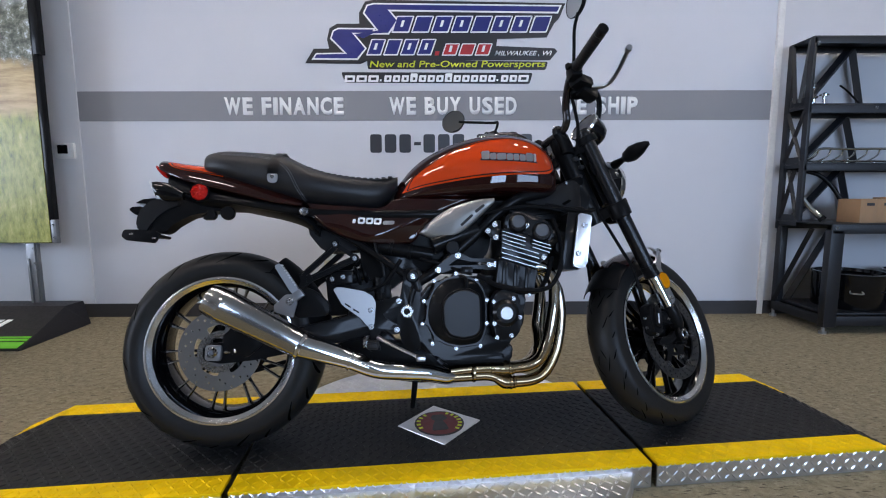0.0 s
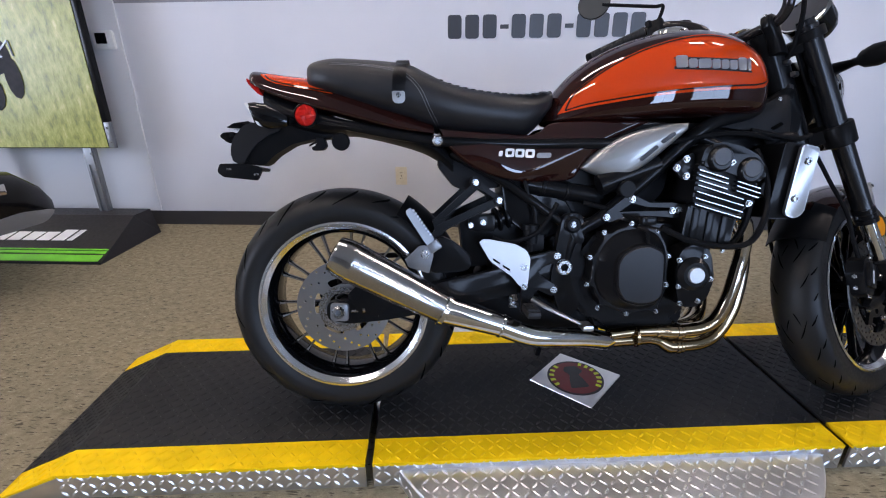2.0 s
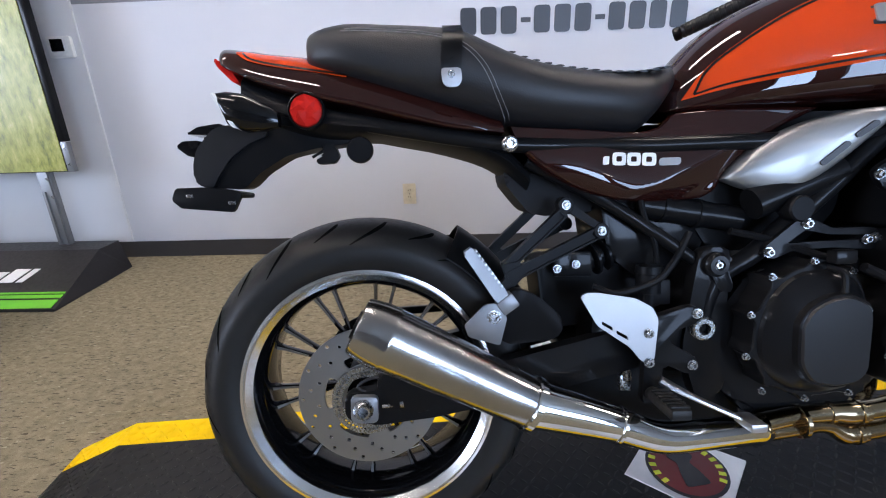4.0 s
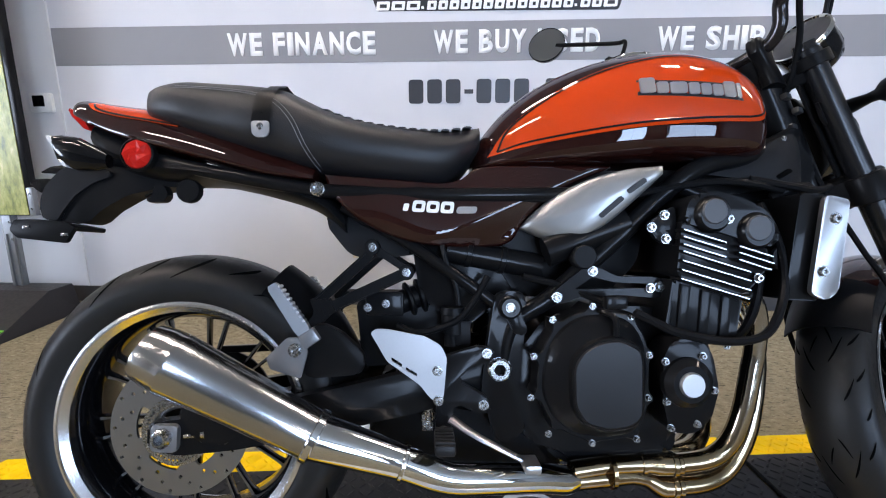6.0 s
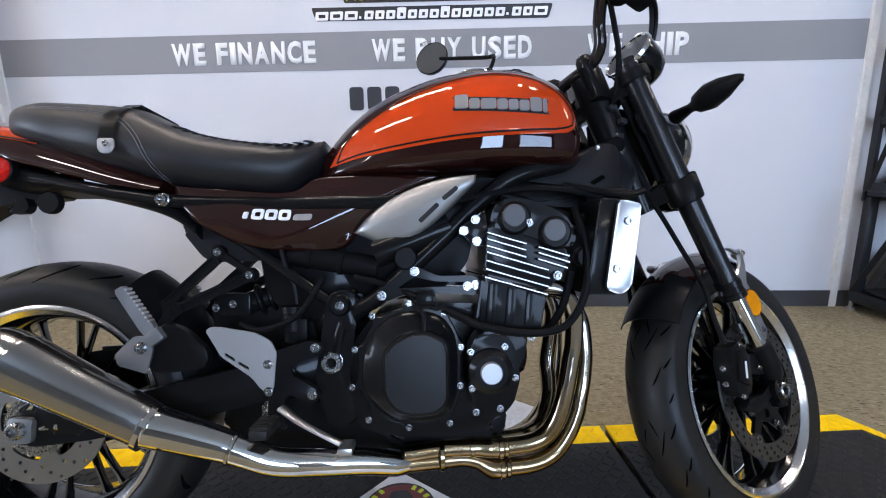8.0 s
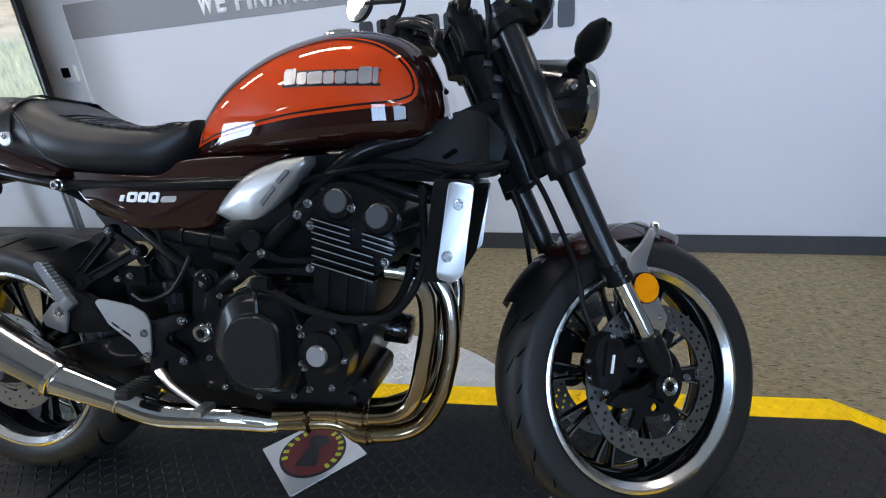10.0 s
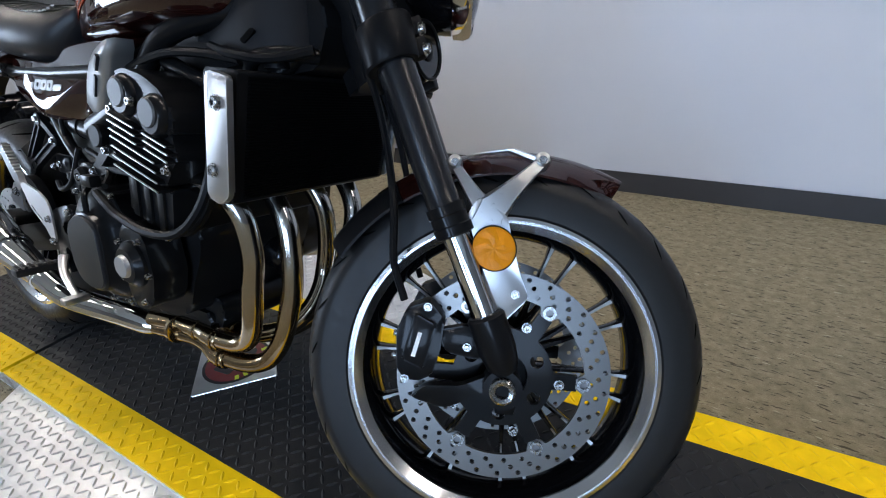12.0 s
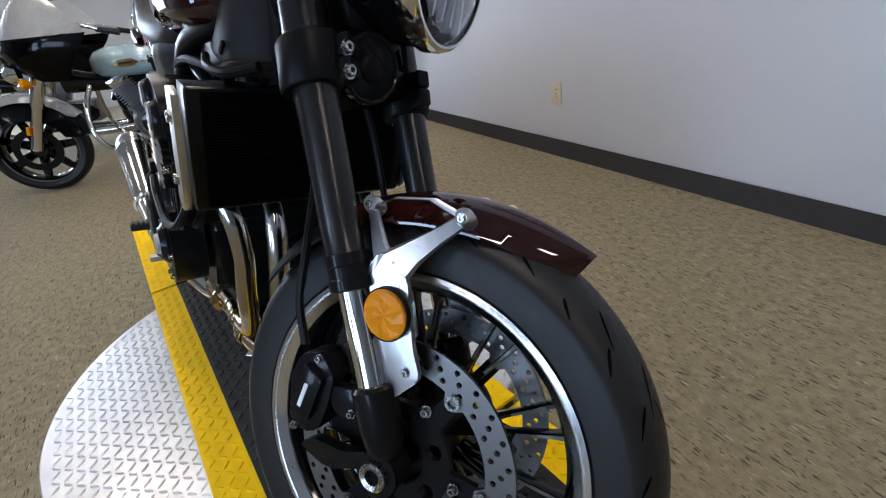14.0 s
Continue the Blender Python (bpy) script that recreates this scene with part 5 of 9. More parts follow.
ORANGE_LOW = [(0.566, 0.812), (0.624, 0.823), (0.713, 0.834), (0.812, 0.8436), (0.912, 0.849), (0.990, 0.8525)]
ORANGE_TOP = [(0.566, 0.812), (0.592, 0.850), (0.629, 0.882), (0.692, 0.921), (0.754, 0.948), (0.828, 0.968), (0.895, 0.975), (0.960, 0.962), (1.005, 0.935), (1.030, 0.905), (1.036, 0.874), (1.020, 0.857), (0.990, 0.8525)]


def resample(line, n):
    """Even steps along a smoothed line of (x, z)."""
    ps = [(p.x, p.z) for p in smooth_path([(x, 0, z) for x, z in line], 8)]
    d = [0.0]
    for a, b in zip(ps, ps[1:]):
        d.append(d[-1] + math.hypot(b[0] - a[0], b[1] - a[1]))
    out, k = [], 0
    for i in range(n + 1):
        t = d[-1] * i / n
        while k < len(d) - 2 and d[k + 1] < t:
            k += 1
        f = (t - d[k]) / max(1e-9, d[k + 1] - d[k])
        out.append((ps[k][0] + (ps[k + 1][0] - ps[k][0]) * f, ps[k][1] + (ps[k + 1][1] - ps[k][1]) * f))
    return out


def tank_patch(low, top, off, s, material, name, parent, n=48, m=10):
    """A painted panel that follows the tank between two lines."""
    bm = bmesh.new()
    lo, hi = resample(low, n), resample(top, n)
    grid = []
    for a, b in zip(lo, hi):
        row = []
        for j in range(m + 1):
            x, z = a[0] + (b[0] - a[0]) * j / m, a[1] + (b[1] - a[1]) * j / m
            y = tank_side(x, z, s)
            nz = (tank_side(x, z + 0.004, 1) - tank_side(x, z - 0.004, 1)) / 0.008
            nrm = Vector((0, s, -nz)).normalized()
            row.append(bm.verts.new(Vector((x, y, z)) + nrm * off))
        grid.append(row)
    for p, q in zip(grid, grid[1:]):
        for j in range(m):
            bm.faces.new((p[j], p[j + 1], q[j + 1], q[j]))
    bmesh.ops.remove_doubles(bm, verts=bm.verts[:], dist=1e-5)
    return bpart(name, bm, material, "", parent, angle=80)


def tank_stripe(line, width, off, s, material, name, parent, n=60):
    """A slim stripe along a line on the tank."""
    ps = resample(line, n)
    bm = bmesh.new()
    rows = []
    for i, (x, z) in enumerate(ps):
        a, b = ps[max(0, i - 1)], ps[min(n, i + 1)]
        t = Vector((b[0] - a[0], b[1] - a[1])).normalized()
        row = []
        for k in (-0.5, 0.5):
            px, pz = x - t.y * width * k, z + t.x * width * k
            nz = (tank_side(px, pz + 0.004, 1) - tank_side(px, pz - 0.004, 1)) / 0.008
            row.append(bm.verts.new(Vector((px, tank_side(px, pz, s), pz)) + Vector((0, s, -nz)).normalized() * off))
        rows.append(row)
    for p, q in zip(rows, rows[1:]):
        bm.faces.new((p[0], p[1], q[1], q[0]))
    bpart(name, bm, material, "", parent, angle=80)


for s in (-1, 1):
    loop_top = ORANGE_TOP
    panel = tank_patch(ORANGE_LOW, ORANGE_TOP, 0.0012, s, M_ORANGE, "orange_panel", tank)
    inset_low = [(x + (0.016 if i == 0 else 0.004 if i < 5 else 0.0), z + 0.0072) for i, (x, z) in enumerate(ORANGE_LOW)]
    cx, cz = 0.82, 0.89
    inset_top = [(x + (cx - x) * 0.028 + (0.009 if i == 0 else 0), z + (cz - z) * 0.066 + (0.002 if i == 0 else 0)) for i, (x, z) in enumerate(ORANGE_TOP)]
    inset_top[-2:] = [(1.014, 0.8645), (0.990, 0.8597)]
    tank_stripe(inset_low, 0.0034, 0.0022, s, M_PINSTRIPE, "pinstripe", tank)
    tank_stripe(inset_top, 0.0034, 0.0022, s, M_PINSTRIPE, "pinstripe", tank)
    # raised maker's emblem, as plain blocks of its size
    x0, x1, z0, z1 = 0.806, 0.976, 0.897, 0.923
    bm = bmesh.new()
    rows = []
    for i in range(17):
        x = x0 - 0.003 + (x1 - x0 + 0.006) * i / 16
        zs = -0.009 * i / 16
        rows.append([Vector((x, tank_side(x, z + zs, s) + s * off, z + zs)) for z, off in ((z0 - 0.003, 0.0), (z0 - 0.003, 0.0016), (z1 - 0.002, 0.0016), (z1 - 0.002, 0.0))])
    loft(bm, rows)
    bpart("emblem_backing", bm, M_VBLACK, "", tank, smooth=False)
    x, widths = x0, (1.25, 1.0, 1.45, 1.0, 0.95, 1.0, 1.15, 0.5)
    for k, w in enumerate(widths):
        run = (x1 - x0) * w / sum(widths)
        top = z1 + 0.001 if k in (0, 6, 7) else z1 - 0.006
        zs = -0.009 * (x - x0) / (x1 - x0)
        q = round_pts([(x + 0.0008, z0), (x + run - 0.0010, z0), (x + run - 0.0010, top), (x + 0.0008, top)], 0.0045, 2)
        bm = bmesh.new()
        loft(bm, [[Vector((a, tank_side(a, b + zs, s) + s * off, b + zs)) for a, b in q] for off in (0.0012, 0.0042)])
        bpart("emblem_block", bm, M_ALU_FLAT, "silver raised emblem block", tank, smooth=False)
        x += run
# filler cap
bm = bmesh.new()
stack(bm, (0.86, 0, 1.000), (0.86, 0, 1.016), [(0, 0.042), (0.5, 0.042), (0.8, 0.04), (1, 0.034)], 32)
bpart("filler_cap", bm, M_CHROME, "", tank)

# seat
SEAT = spline([(-0.058, 0.880, 0.912, 0.045, 0.05), (-0.045, 0.868, 0.934, 0.085, 0.088), (0.010, 0.850, 0.944, 0.112, 0.112), (0.080, 0.825, 0.941, 0.122, 0.120), (0.150, 0.802, 0.934, 0.136, 0.128), (0.200, 0.787, 0.926, 0.138, 0.128), (0.240, 0.775, 0.908, 0.140, 0.128),
               (0.290, 0.766, 0.886, 0.142, 0.126), (0.350, 0.760, 0.872, 0.138, 0.120), (0.420, 0.757, 0.864, 0.132, 0.112), (0.480, 0.758, 0.862, 0.118, 0.098), (0.520, 0.785, 0.866, 0.100, 0.085), (0.552, 0.825, 0.872, 0.075, 0.07)], 4)
bm = bmesh.new()
loft(bm, body_loft(SEAT, 36, 2.9))
seat = bpart("seat", bm, M_SEAT, "black ribbed dual seat with grey stitching", angle=60)
for k in range(14):
    x = 0.275 + k * 0.0195
    crown = float(np.interp(x, [q[0] for q in SEAT], [q[2] for q in SEAT]))
    bm = bmesh.new()
    pts = [(x, y, crown - (abs(y) / 0.12) ** 3 * 0.014 - 0.0012) for y in (-0.1, -0.07, -0.035, 0, 0.035, 0.07, 0.1)]
    tube(bm, pts, 0.0075, 8, 3, 0.22)
    bpart("seat_rib", bm, M_SEAT, "", seat)


def seat_side(x, z, s=-1):
    st = min(SEAT, key=lambda q: abs(q[0] - x))
    z0, z1, w, wl = st[1:]
    zc, h = z0 + (z1 - z0) * 0.42, z1 - z0
    v = max(-0.999, min(0.999, (z - zc) / (h * 0.58 if z > zc else h * 0.42)))
    return s * (w if v > 0 else w + (wl - w) * -v) * (1 - abs(v) ** 2.9) ** (1 / 2.9)


for off in (0.0, 0.0055):
    for s in (-1, 1):
        line = resample([(0.015, 0.920), (0.080, 0.916), (0.139, 0.907), (0.190, 0.892), (0.225, 0.860), (0.249, 0.812), (0.268, 0.780)], 46)
        for i in range(0, 46):
            (xa, za), (xb, zb) = line[i], line[i + 1]
            za, zb, xa, xb = za - off * 0.6, zb - off * 0.6, xa - off, xb - off
            if i == 0:
                bm = bmesh.new()
            rod(bm, (xa, seat_side(xa, za, s) + s * 0.0008, za), (xb, seat_side(xb, zb, s) + s * 0.0006, zb), 0.0007, seg=5)
        bpart("stitching", bm, M_STITCH, "grey thread stitching", seat)
# strap over the seat with its buckle plates
bm = bmesh.new()
top = min(SEAT, key=lambda q: abs(q[0] - 0.178))[2]
zs = [0.840 + (top - 0.006 - 0.840) * i / 9 for i in range(10)]
side_run = [(0.174 + (z - 0.85) * 0.12, seat_side(0.175, z, -1) - 0.0035, z) for z in zs]
rows = side_run + [(0.184, y, top + 0.0025) for y in (-0.07, -0.035, 0.0, 0.035, 0.07)] + [(x, -y, z) for x, y, z in side_run[::-1]]
pairs_ = [[bm.verts.new((x + k, y, z)) for k in (-0.0155, 0.0155)] for x, y, z in rows]
for p, q in zip(pairs_, pairs_[1:]):
    bm.faces.new((p[0], p[1], q[1], q[0]))
bmesh.ops.solidify(bm, geom=bm.faces[:], thickness=0.003)
strap = bpart("seat_strap", bm, M_STRAP, "black vinyl strap across the seat", seat)
for s in (-1, 1):
    bm = bmesh.new()
    y = s * 0.142
    plate(bm, round_pts([(0.159, 0.850), (0.189, 0.850), (0.190, 0.832), (0.184, 0.823), (0.166, 0.823), (0.160, 0.830)], 0.005), y - 0.002, y + 0.002, 0.001)
    bpart("strap_plate", bm, M_ALU_FLAT, "silver strap plate with a screw", strap)
bolts([(0.174, -0.144, 0.841)], RIGHT, 0.0062, 0.003, strap)

# tail cowl
TAIL = spline([(-0.207, 0.896, 0.920, 0.035, 0.03), (-0.190, 0.880, 0.922, 0.062, 0.055), (-0.130, 0.850, 0.912, 0.082, 0.078), (-0.060, 0.826, 0.903, 0.098, 0.094), (0.020, 0.806, 0.884, 0.108, 0.104), (0.100, 0.784, 0.858, 0.114, 0.110), (0.180, 0.764, 0.828, 0.117, 0.114), (0.255, 0.757, 0.792, 0.118, 0.115)], 4)
bm = bmesh.new()
loft(bm, body_loft(TAIL, 56, 2.0, 0.06, 4.0))
tail = bpart("tail_cowl", bm, M_BROWN, "dark brown duck-tail cowl with an orange panel", angle=60)


def tail_side(x, z, s=-1):
    k = max([i for i in range(len(TAIL)) if TAIL[i][0] <= x] or [0])
    k = min(k, len(TAIL) - 2)
    a, b = TAIL[k], TAIL[k + 1]
    f = min(1, max(0, (x - a[0]) / (b[0] - a[0])))
    z0, z1, w, wl = (a[i] + (b[i] - a[i]) * f for i in (1, 2, 3, 4))
    zc, h = z0 + (z1 - z0) * 0.06, z1 - z0
    v = max(-0.999, min(0.999, (z - zc) / (h * 0.94 if z > zc else h * 0.06)))
    return s * (w if v > 0 else w + (wl - w) * -v) * (1 - abs(v) ** (2.0 if v > 0 else 4.0)) ** (1 / (2.0 if v > 0 else 4.0))


for s in (-1, 1):
    bm = bmesh.new()
    lo, hi = resample([(-0.172, 0.905), (-0.148, 0.888), (-0.100, 0.874), (-0.040, 0.863), (0.01, 0.853)], 24), resample([(-0.172, 0.908), (-0.148, 0.9115), (-0.100, 0.9065), (-0.055, 0.9005), (0.012, 0.884)], 24)
    grid = [[bm.verts.new((a[0] + (b[0] - a[0]) * j / 6, tail_side(a[0] + (b[0] - a[0]) * j / 6, a[1] + (b[1] - a[1]) * j / 6, s) + s * 0.0012, a[1] + (b[1] - a[1]) * j / 6 + 0.0006)) for j in range(7)] for a, b in zip(lo, hi)]
    for p, q in zip(grid, grid[1:]):
        for j in range(6):
            bm.faces.new((p[j], p[j + 1], q[j + 1], q[j]))
    bpart("orange_panel", bm, M_ORANGE, "", tail, angle=80)
    bm = bmesh.new()
    ps = resample([(-0.162, 0.8975), (-0.143, 0.882), (-0.097, 0.869), (-0.04, 0.858), (0.012, 0.849)], 24)
    rows = [[bm.verts.new((x, tail_side(x, z + k, s) + s * 0.0022, z + k + 0.0004)) for k in (0.0065, 0.0105)] for x, z in ps]
    for p, q in zip(rows, rows[1:]):
        bm.faces.new((p[0], p[1], q[1], q[0]))
    bpart("pinstripe", bm, M_PINSTRIPE, "", tail, angle=80)
# tail lamp
bm = bmesh.new()
plate(bm, round_pts([(-0.211, 0.901), (-0.206, 0.886), (-0.184, 0.862), (-0.172, 0.858), (-0.186, 0.884)], 0.004), -0.048, 0.048, 0.005)
bpart("tail_lamp", bm, M_REDLENS, "red tail lamp", tail)
# side reflector on its stay
for s in (-1, 1):
    bm = bmesh.new()
    stack(bm, (-0.070, s * 0.080, 0.816), (-0.070, s * 0.102, 0.816), [(0, 0.024), (0.15, 0.0275), (0.7, 0.0275), (0.85, 0.0255), (0.97, 0.018), (1, 0.009)], 36)
    lens = bpart("rear_reflector", bm, M_REDLENS, "round red side reflector", keep=True)
    bm = bmesh.new()
    facets(bm, (-0.070, 0.816), 0.0255, s * 0.1005, s * 0.0045, 8)
    bpart("prism_face", bm, M_REDLENS, "", lens, smooth=False, keep=True)
    bm = bmesh.new()
    lathe(bm, (-0.070, s * 0.090, 0.816), [(0.0275, -0.012), (0.0300, -0.010), (0.0300, 0.005), (0.0275, 0.007)], 36)
    bpart("reflector_rim", bm, M_PLASTIC, "", lens, keep=True)
# undertail: mudguard and number plate carrier
bm = bmesh.new()
keys = spline([(0.300, 0.665, 0.715, 0.080, 0.06), (0.262, 0.700, 0.750, 0.095, 0.07), (0.215, 0.726, 0.768, 0.104, 0.085), (0.130, 0.752, 0.788, 0.104, 0.090), (0.04, 0.772, 0.802, 0.098, 0.085), (-0.04, 0.772, 0.828, 0.086, 0.07), (-0.11, 0.786, 0.858, 0.074, 0.058), (-0.165, 0.812, 0.880, 0.058, 0.046), (-0.190, 0.836, 0.892, 0.046, 0.036)], 3)
loft(bm, body_loft(keys, 28, 2.4))
bpart("undertail", bm, M_PLASTIC, "black plastic undertail", keep=True)
bm = bmesh.new()
plate(bm, round_pts([(-0.158, 0.800), (-0.193, 0.806), (-0.228, 0.805), (-0.246, 0.799), (-0.274, 0.769), (-0.283, 0.745), (-0.285, 0.716), (-0.277, 0.705), (-0.254, 0.696), (-0.244, 0.716), (-0.218, 0.750), (-0.185, 0.773), (-0.150, 0.786)], 0.008), -0.046, 0.024, 0.006)
bpart("plate_carrier", bm, M_MATTE, "matte black plastic plate carrier", keep=True)
bm = bmesh.new()
plate(bm, round_pts([(-0.257, 0.700), (-0.202, 0.694), (-0.172, 0.722), (-0.123, 0.750), (-0.065, 0.762), (0.000, 0.768), (0.000, 0.800), (-0.102, 0.812), (-0.165, 0.804), (-0.190, 0.776), (-0.224, 0.752)], 0.010), -0.040, 0.018, 0.006)
bpart("inner_fender", bm, M_PLASTIC, "black inner rear fender", keep=True)
for pts in ([(-0.298, 0.795), (-0.277, 0.807), (-0.236, 0.812), (-0.230, 0.800), (-0.262, 0.792)], [(-0.318, 0.774), (-0.306, 0.783), (-0.278, 0.784), (-0.272, 0.766), (-0.284, 0.754), (-0.298, 0.757)]):
    bm = bmesh.new()
    plate(bm, round_pts(pts, 0.004), -0.030, 0.030, 0.004)
    bpart("plate_lamp", bm, M_GLOSSBLACK, "", keep=True)
for s in (-1, 1):
    bm = bmesh.new()
    rows = []
    for x, z, h, w in ((-0.203, 0.838, 0.006, 0.014), (-0.188, 0.820, 0.026, 0.020), (-0.160, 0.812, 0.030, 0.020), (-0.130, 0.804, 0.021, 0.015), (-0.110, 0.800, 0.012, 0.010)):
        rows.append([Vector((x, s * 0.112 + w * math.copysign(abs(math.cos(a)) ** 0.8, math.cos(a)), z + h * math.copysign(abs(math.sin(a)) ** 0.8, math.sin(a)))) for a in (2 * math.pi * i / 20 for i in range(20))])
    loft(bm, rows)
    ind = bpart("rear_indicator", bm, M_GLOSSBLACK, "black rear turn signal with a clear lens", keep=True)
    bm = bmesh.new()
    plate(bm, round_pts([(-0.209, 0.842), (-0.202, 0.843), (-0.172, 0.787), (-0.180, 0.790)], 0.002), s * 0.112 - 0.016, s * 0.112 + 0.016, 0.002)
    bpart("lens", bm, M_WHITEPLASTIC, "pale lens edge", ind, keep=True)
    bm = bmesh.new()
    rod(bm, (-0.125, s * 0.105, 0.803), (-0.10, s * 0.045, 0.805), 0.008)
    bpart("stalk", bm, M_PLASTIC, "", ind, keep=True)
bm = bmesh.new()
plate(bm, round_pts([(-0.298, 0.700), (-0.252, 0.697), (-0.205, 0.688), (-0.208, 0.679), (-0.262, 0.684), (-0.300, 0.690)], 0.003), -0.080, 0.020, 0.002)
holder = bpart("plate_holder", bm, M_PLASTIC, "black number plate holder", keep=True)
bm = bmesh.new()
plate(bm, round_pts([(-0.306, 0.680), (-0.298, 0.700), (-0.253, 0.700), (-0.205, 0.694), (-0.190, 0.686), (-0.206, 0.656), (-0.291, 0.666)], 0.004), -0.086, -0.076, 0.002)
bpart("plate_wing", bm, M_PLASTIC, "", holder, keep=True)
for x, z in ((-0.275, 0.686), (-0.207, 0.672)):
    bm = bmesh.new()
    box(bm, (x, -0.0865, z), (0.012, 0.003, 0.006), 0.001)
    bpart("screw", bm, M_BOLT, "", holder, keep=True)
# small undertail parts
bm = bmesh.new()
stack(bm, (0.010, -0.062, 0.752), (0.010, -0.080, 0.752), [(0, 0.018), (0.2, 0.0225), (0.8, 0.0225), (1, 0.0205)], 32)
bpart("grab_knob", bm, M_PLASTIC, "round black rubber stop", keep=True)
bm = bmesh.new()
plate(bm, round_pts([(-0.052, 0.762), (-0.031, 0.762), (-0.024, 0.743), (-0.033, 0.731), (-0.060, 0.730), (-0.064, 0.737), (-0.050, 0.744)], 0.003), -0.083, -0.062, 0.003)
rod(bm, (-0.071, -0.072, 0.743), (-0.050, -0.072, 0.754), 0.0025, seg=8)
bpart("luggage_hook", bm, M_PLASTIC, "small black luggage hook", keep=True)
# bolt that holds seat rail
bm = bmesh.new()
stack(bm, (0.259, -0.098, 0.748), (0.259, -0.134, 0.748), [(0, 0.010), (0.3, 0.0125), (0.7, 0.0130), (0.74, 0.0105), (0.95, 0.0105), (1, 0.0085), (1, 0.005), (0.8, 0.005)], 24)
bpart("grab_boss", bm, M_BOLT, "polished grab-point boss", keep=True)

# side panels
for s in (-1, 1):
    bm = bmesh.new()
    outline = resample([(0.268, 0.772), (0.33, 0.768), (0.41, 0.764), (0.480, 0.762), (0.520, 0.771), (0.545, 0.790), (0.62, 0.795), (0.72, 0.795), (0.790, 0.793)], 40) + resample([(0.770, 0.783), (0.718, 0.762), (0.667, 0.731), (0.629, 0.696), (0.610, 0.664), (0.590, 0.653)], 24) + resample([(0.560, 0.650), (0.525, 0.648), (0.440, 0.654), (0.374, 0.671), (0.322, 0.699), (0.280, 0.738)], 16)

    def bulge(x, z):
        """Rounded across its height, and folded inwards ahead of a crease."""
        ease = min(1.0, max(0.0, (x - 0.35) / 0.13))
        u = z - (0.700 - 0.032 * ease * ease * (3 - 2 * ease))
        y = 0.133 - 0.39 * math.sqrt(u * u + 0.014 ** 2) + 0.11 * u - 0.016 * (1 - min(1, max(0, (x - 0.27) / 0.15)))
        past = (x - 0.545) * 0.399 - (z - 0.698) * 0.917
        return y - min(0.022, 0.55 * max(0.0, past))
    cx_, cz_ = 0.47, 0.715
    rings_ = []
    for k in (1.0, 0.985, 0.95, 0.92, 0.88, 0.84, 0.80, 0.76, 0.72, 0.68, 0.64, 0.60, 0.55, 0.50, 0.45, 0.40, 0.34, 0.28, 0.22, 0.16, 0.10, 0.04):
        rg = []
        for x, z in outline:
            px, pz = cx_ + (x - cx_) * k, cz_ + (z - cz_) * k
            rg.append(Vector((px, s * (bulge(px, pz) - (0.016 if k == 1.0 else 0.003 if k == 0.985 else 0)), pz)))
        rings_.append(rg)
    rs = loft(bm, rings_, cap=False)
    bm.faces.new(rs[-1])
    side = bpart("side_panel", bm, M_BROWN, "glossy dark brown side panel", angle=50)
    # model mark as plain bars
    for x0, x1, z0, z1, c in ((0.412, 0.4215, 0.7085, 0.7215, M_VWHITE), (0.428, 0.4505, 0.7075, 0.728, M_VWHITE), (0.453, 0.4755, 0.7075, 0.728, M_VWHITE), (0.478, 0.5005, 0.7075, 0.728, M_VWHITE), (0.505, 0.540, 0.7075, 0.7195, M_ALU_FLAT)):
        bm = bmesh.new()
        q = round_pts([(x0, z0), (x1, z0), (x1 + 0.003, z1), (x0 + 0.003, z1)], min(0.005, (x1 - x0) * 0.25), 2)
        hole = [((x0 + x1) / 2 + 0.0015 + (a - (x0 + x1) / 2 - 0.0015) * 0.45, (z0 + z1) / 2 + (b - (z0 + z1) / 2) * 0.42) for a, b in q]
        if c is M_VWHITE and x1 - x0 > 0.02:
            lo_, hi_ = ([[bm.verts.new((a, s * (bulge(a, b) + o), b)) for a, b in line] for line in (q, hole)] for o in (-0.001, 0.0018))
            for r_, t_ in ((lo_[0], hi_[0]), (hi_[0], hi_[1]), (hi_[1], lo_[1])):
                bridge(bm, r_, t_)
        else:
            loft(bm, [[Vector((a, s * (bulge(a, b) + o), b)) for a, b in q] for o in (-0.001, 0.0018)])
        bpart("model_mark", bm, c, "white model mark as a plain shape", side, smooth=False)
    # silver intake cover
    bm = bmesh.new()
    outline = resample([(0.618, 0.682), (0.644, 0.711), (0.684, 0.741), (0.734, 0.764), (0.793, 0.778), (0.846, 0.781)], 18) + resample([(0.846, 0.768), (0.806, 0.728), (0.765, 0.691), (0.725, 0.664)], 10) + resample([(0.71, 0.657), (0.69, 0.657), (0.655, 0.666), (0.630, 0.677)], 8)
    cx_, cz_ = 0.725, 0.715
    rings_ = []
    for k, o in ((1.0, 0.112), (1.0, 0.136), (0.96, 0.145), (0.85, 0.150), (0.6, 0.154), (0.3, 0.156), (0.1, 0.157)):
        rings_.append([Vector((cx_ + (x - cx_) * k, s * o * (0.80 + (cx_ + (x - cx_) * k - 0.63) * 1.75), cz_ + (z - cz_) * k)) for x, z in outline])
    rs = loft(bm, rings_, cap=False)
    bm.faces.new(rs[-1])
    bm.faces.new(rs[0])
    cover = bpart("intake_cover", bm, M_SILVER, "silver painted slotted side cover", angle=50)
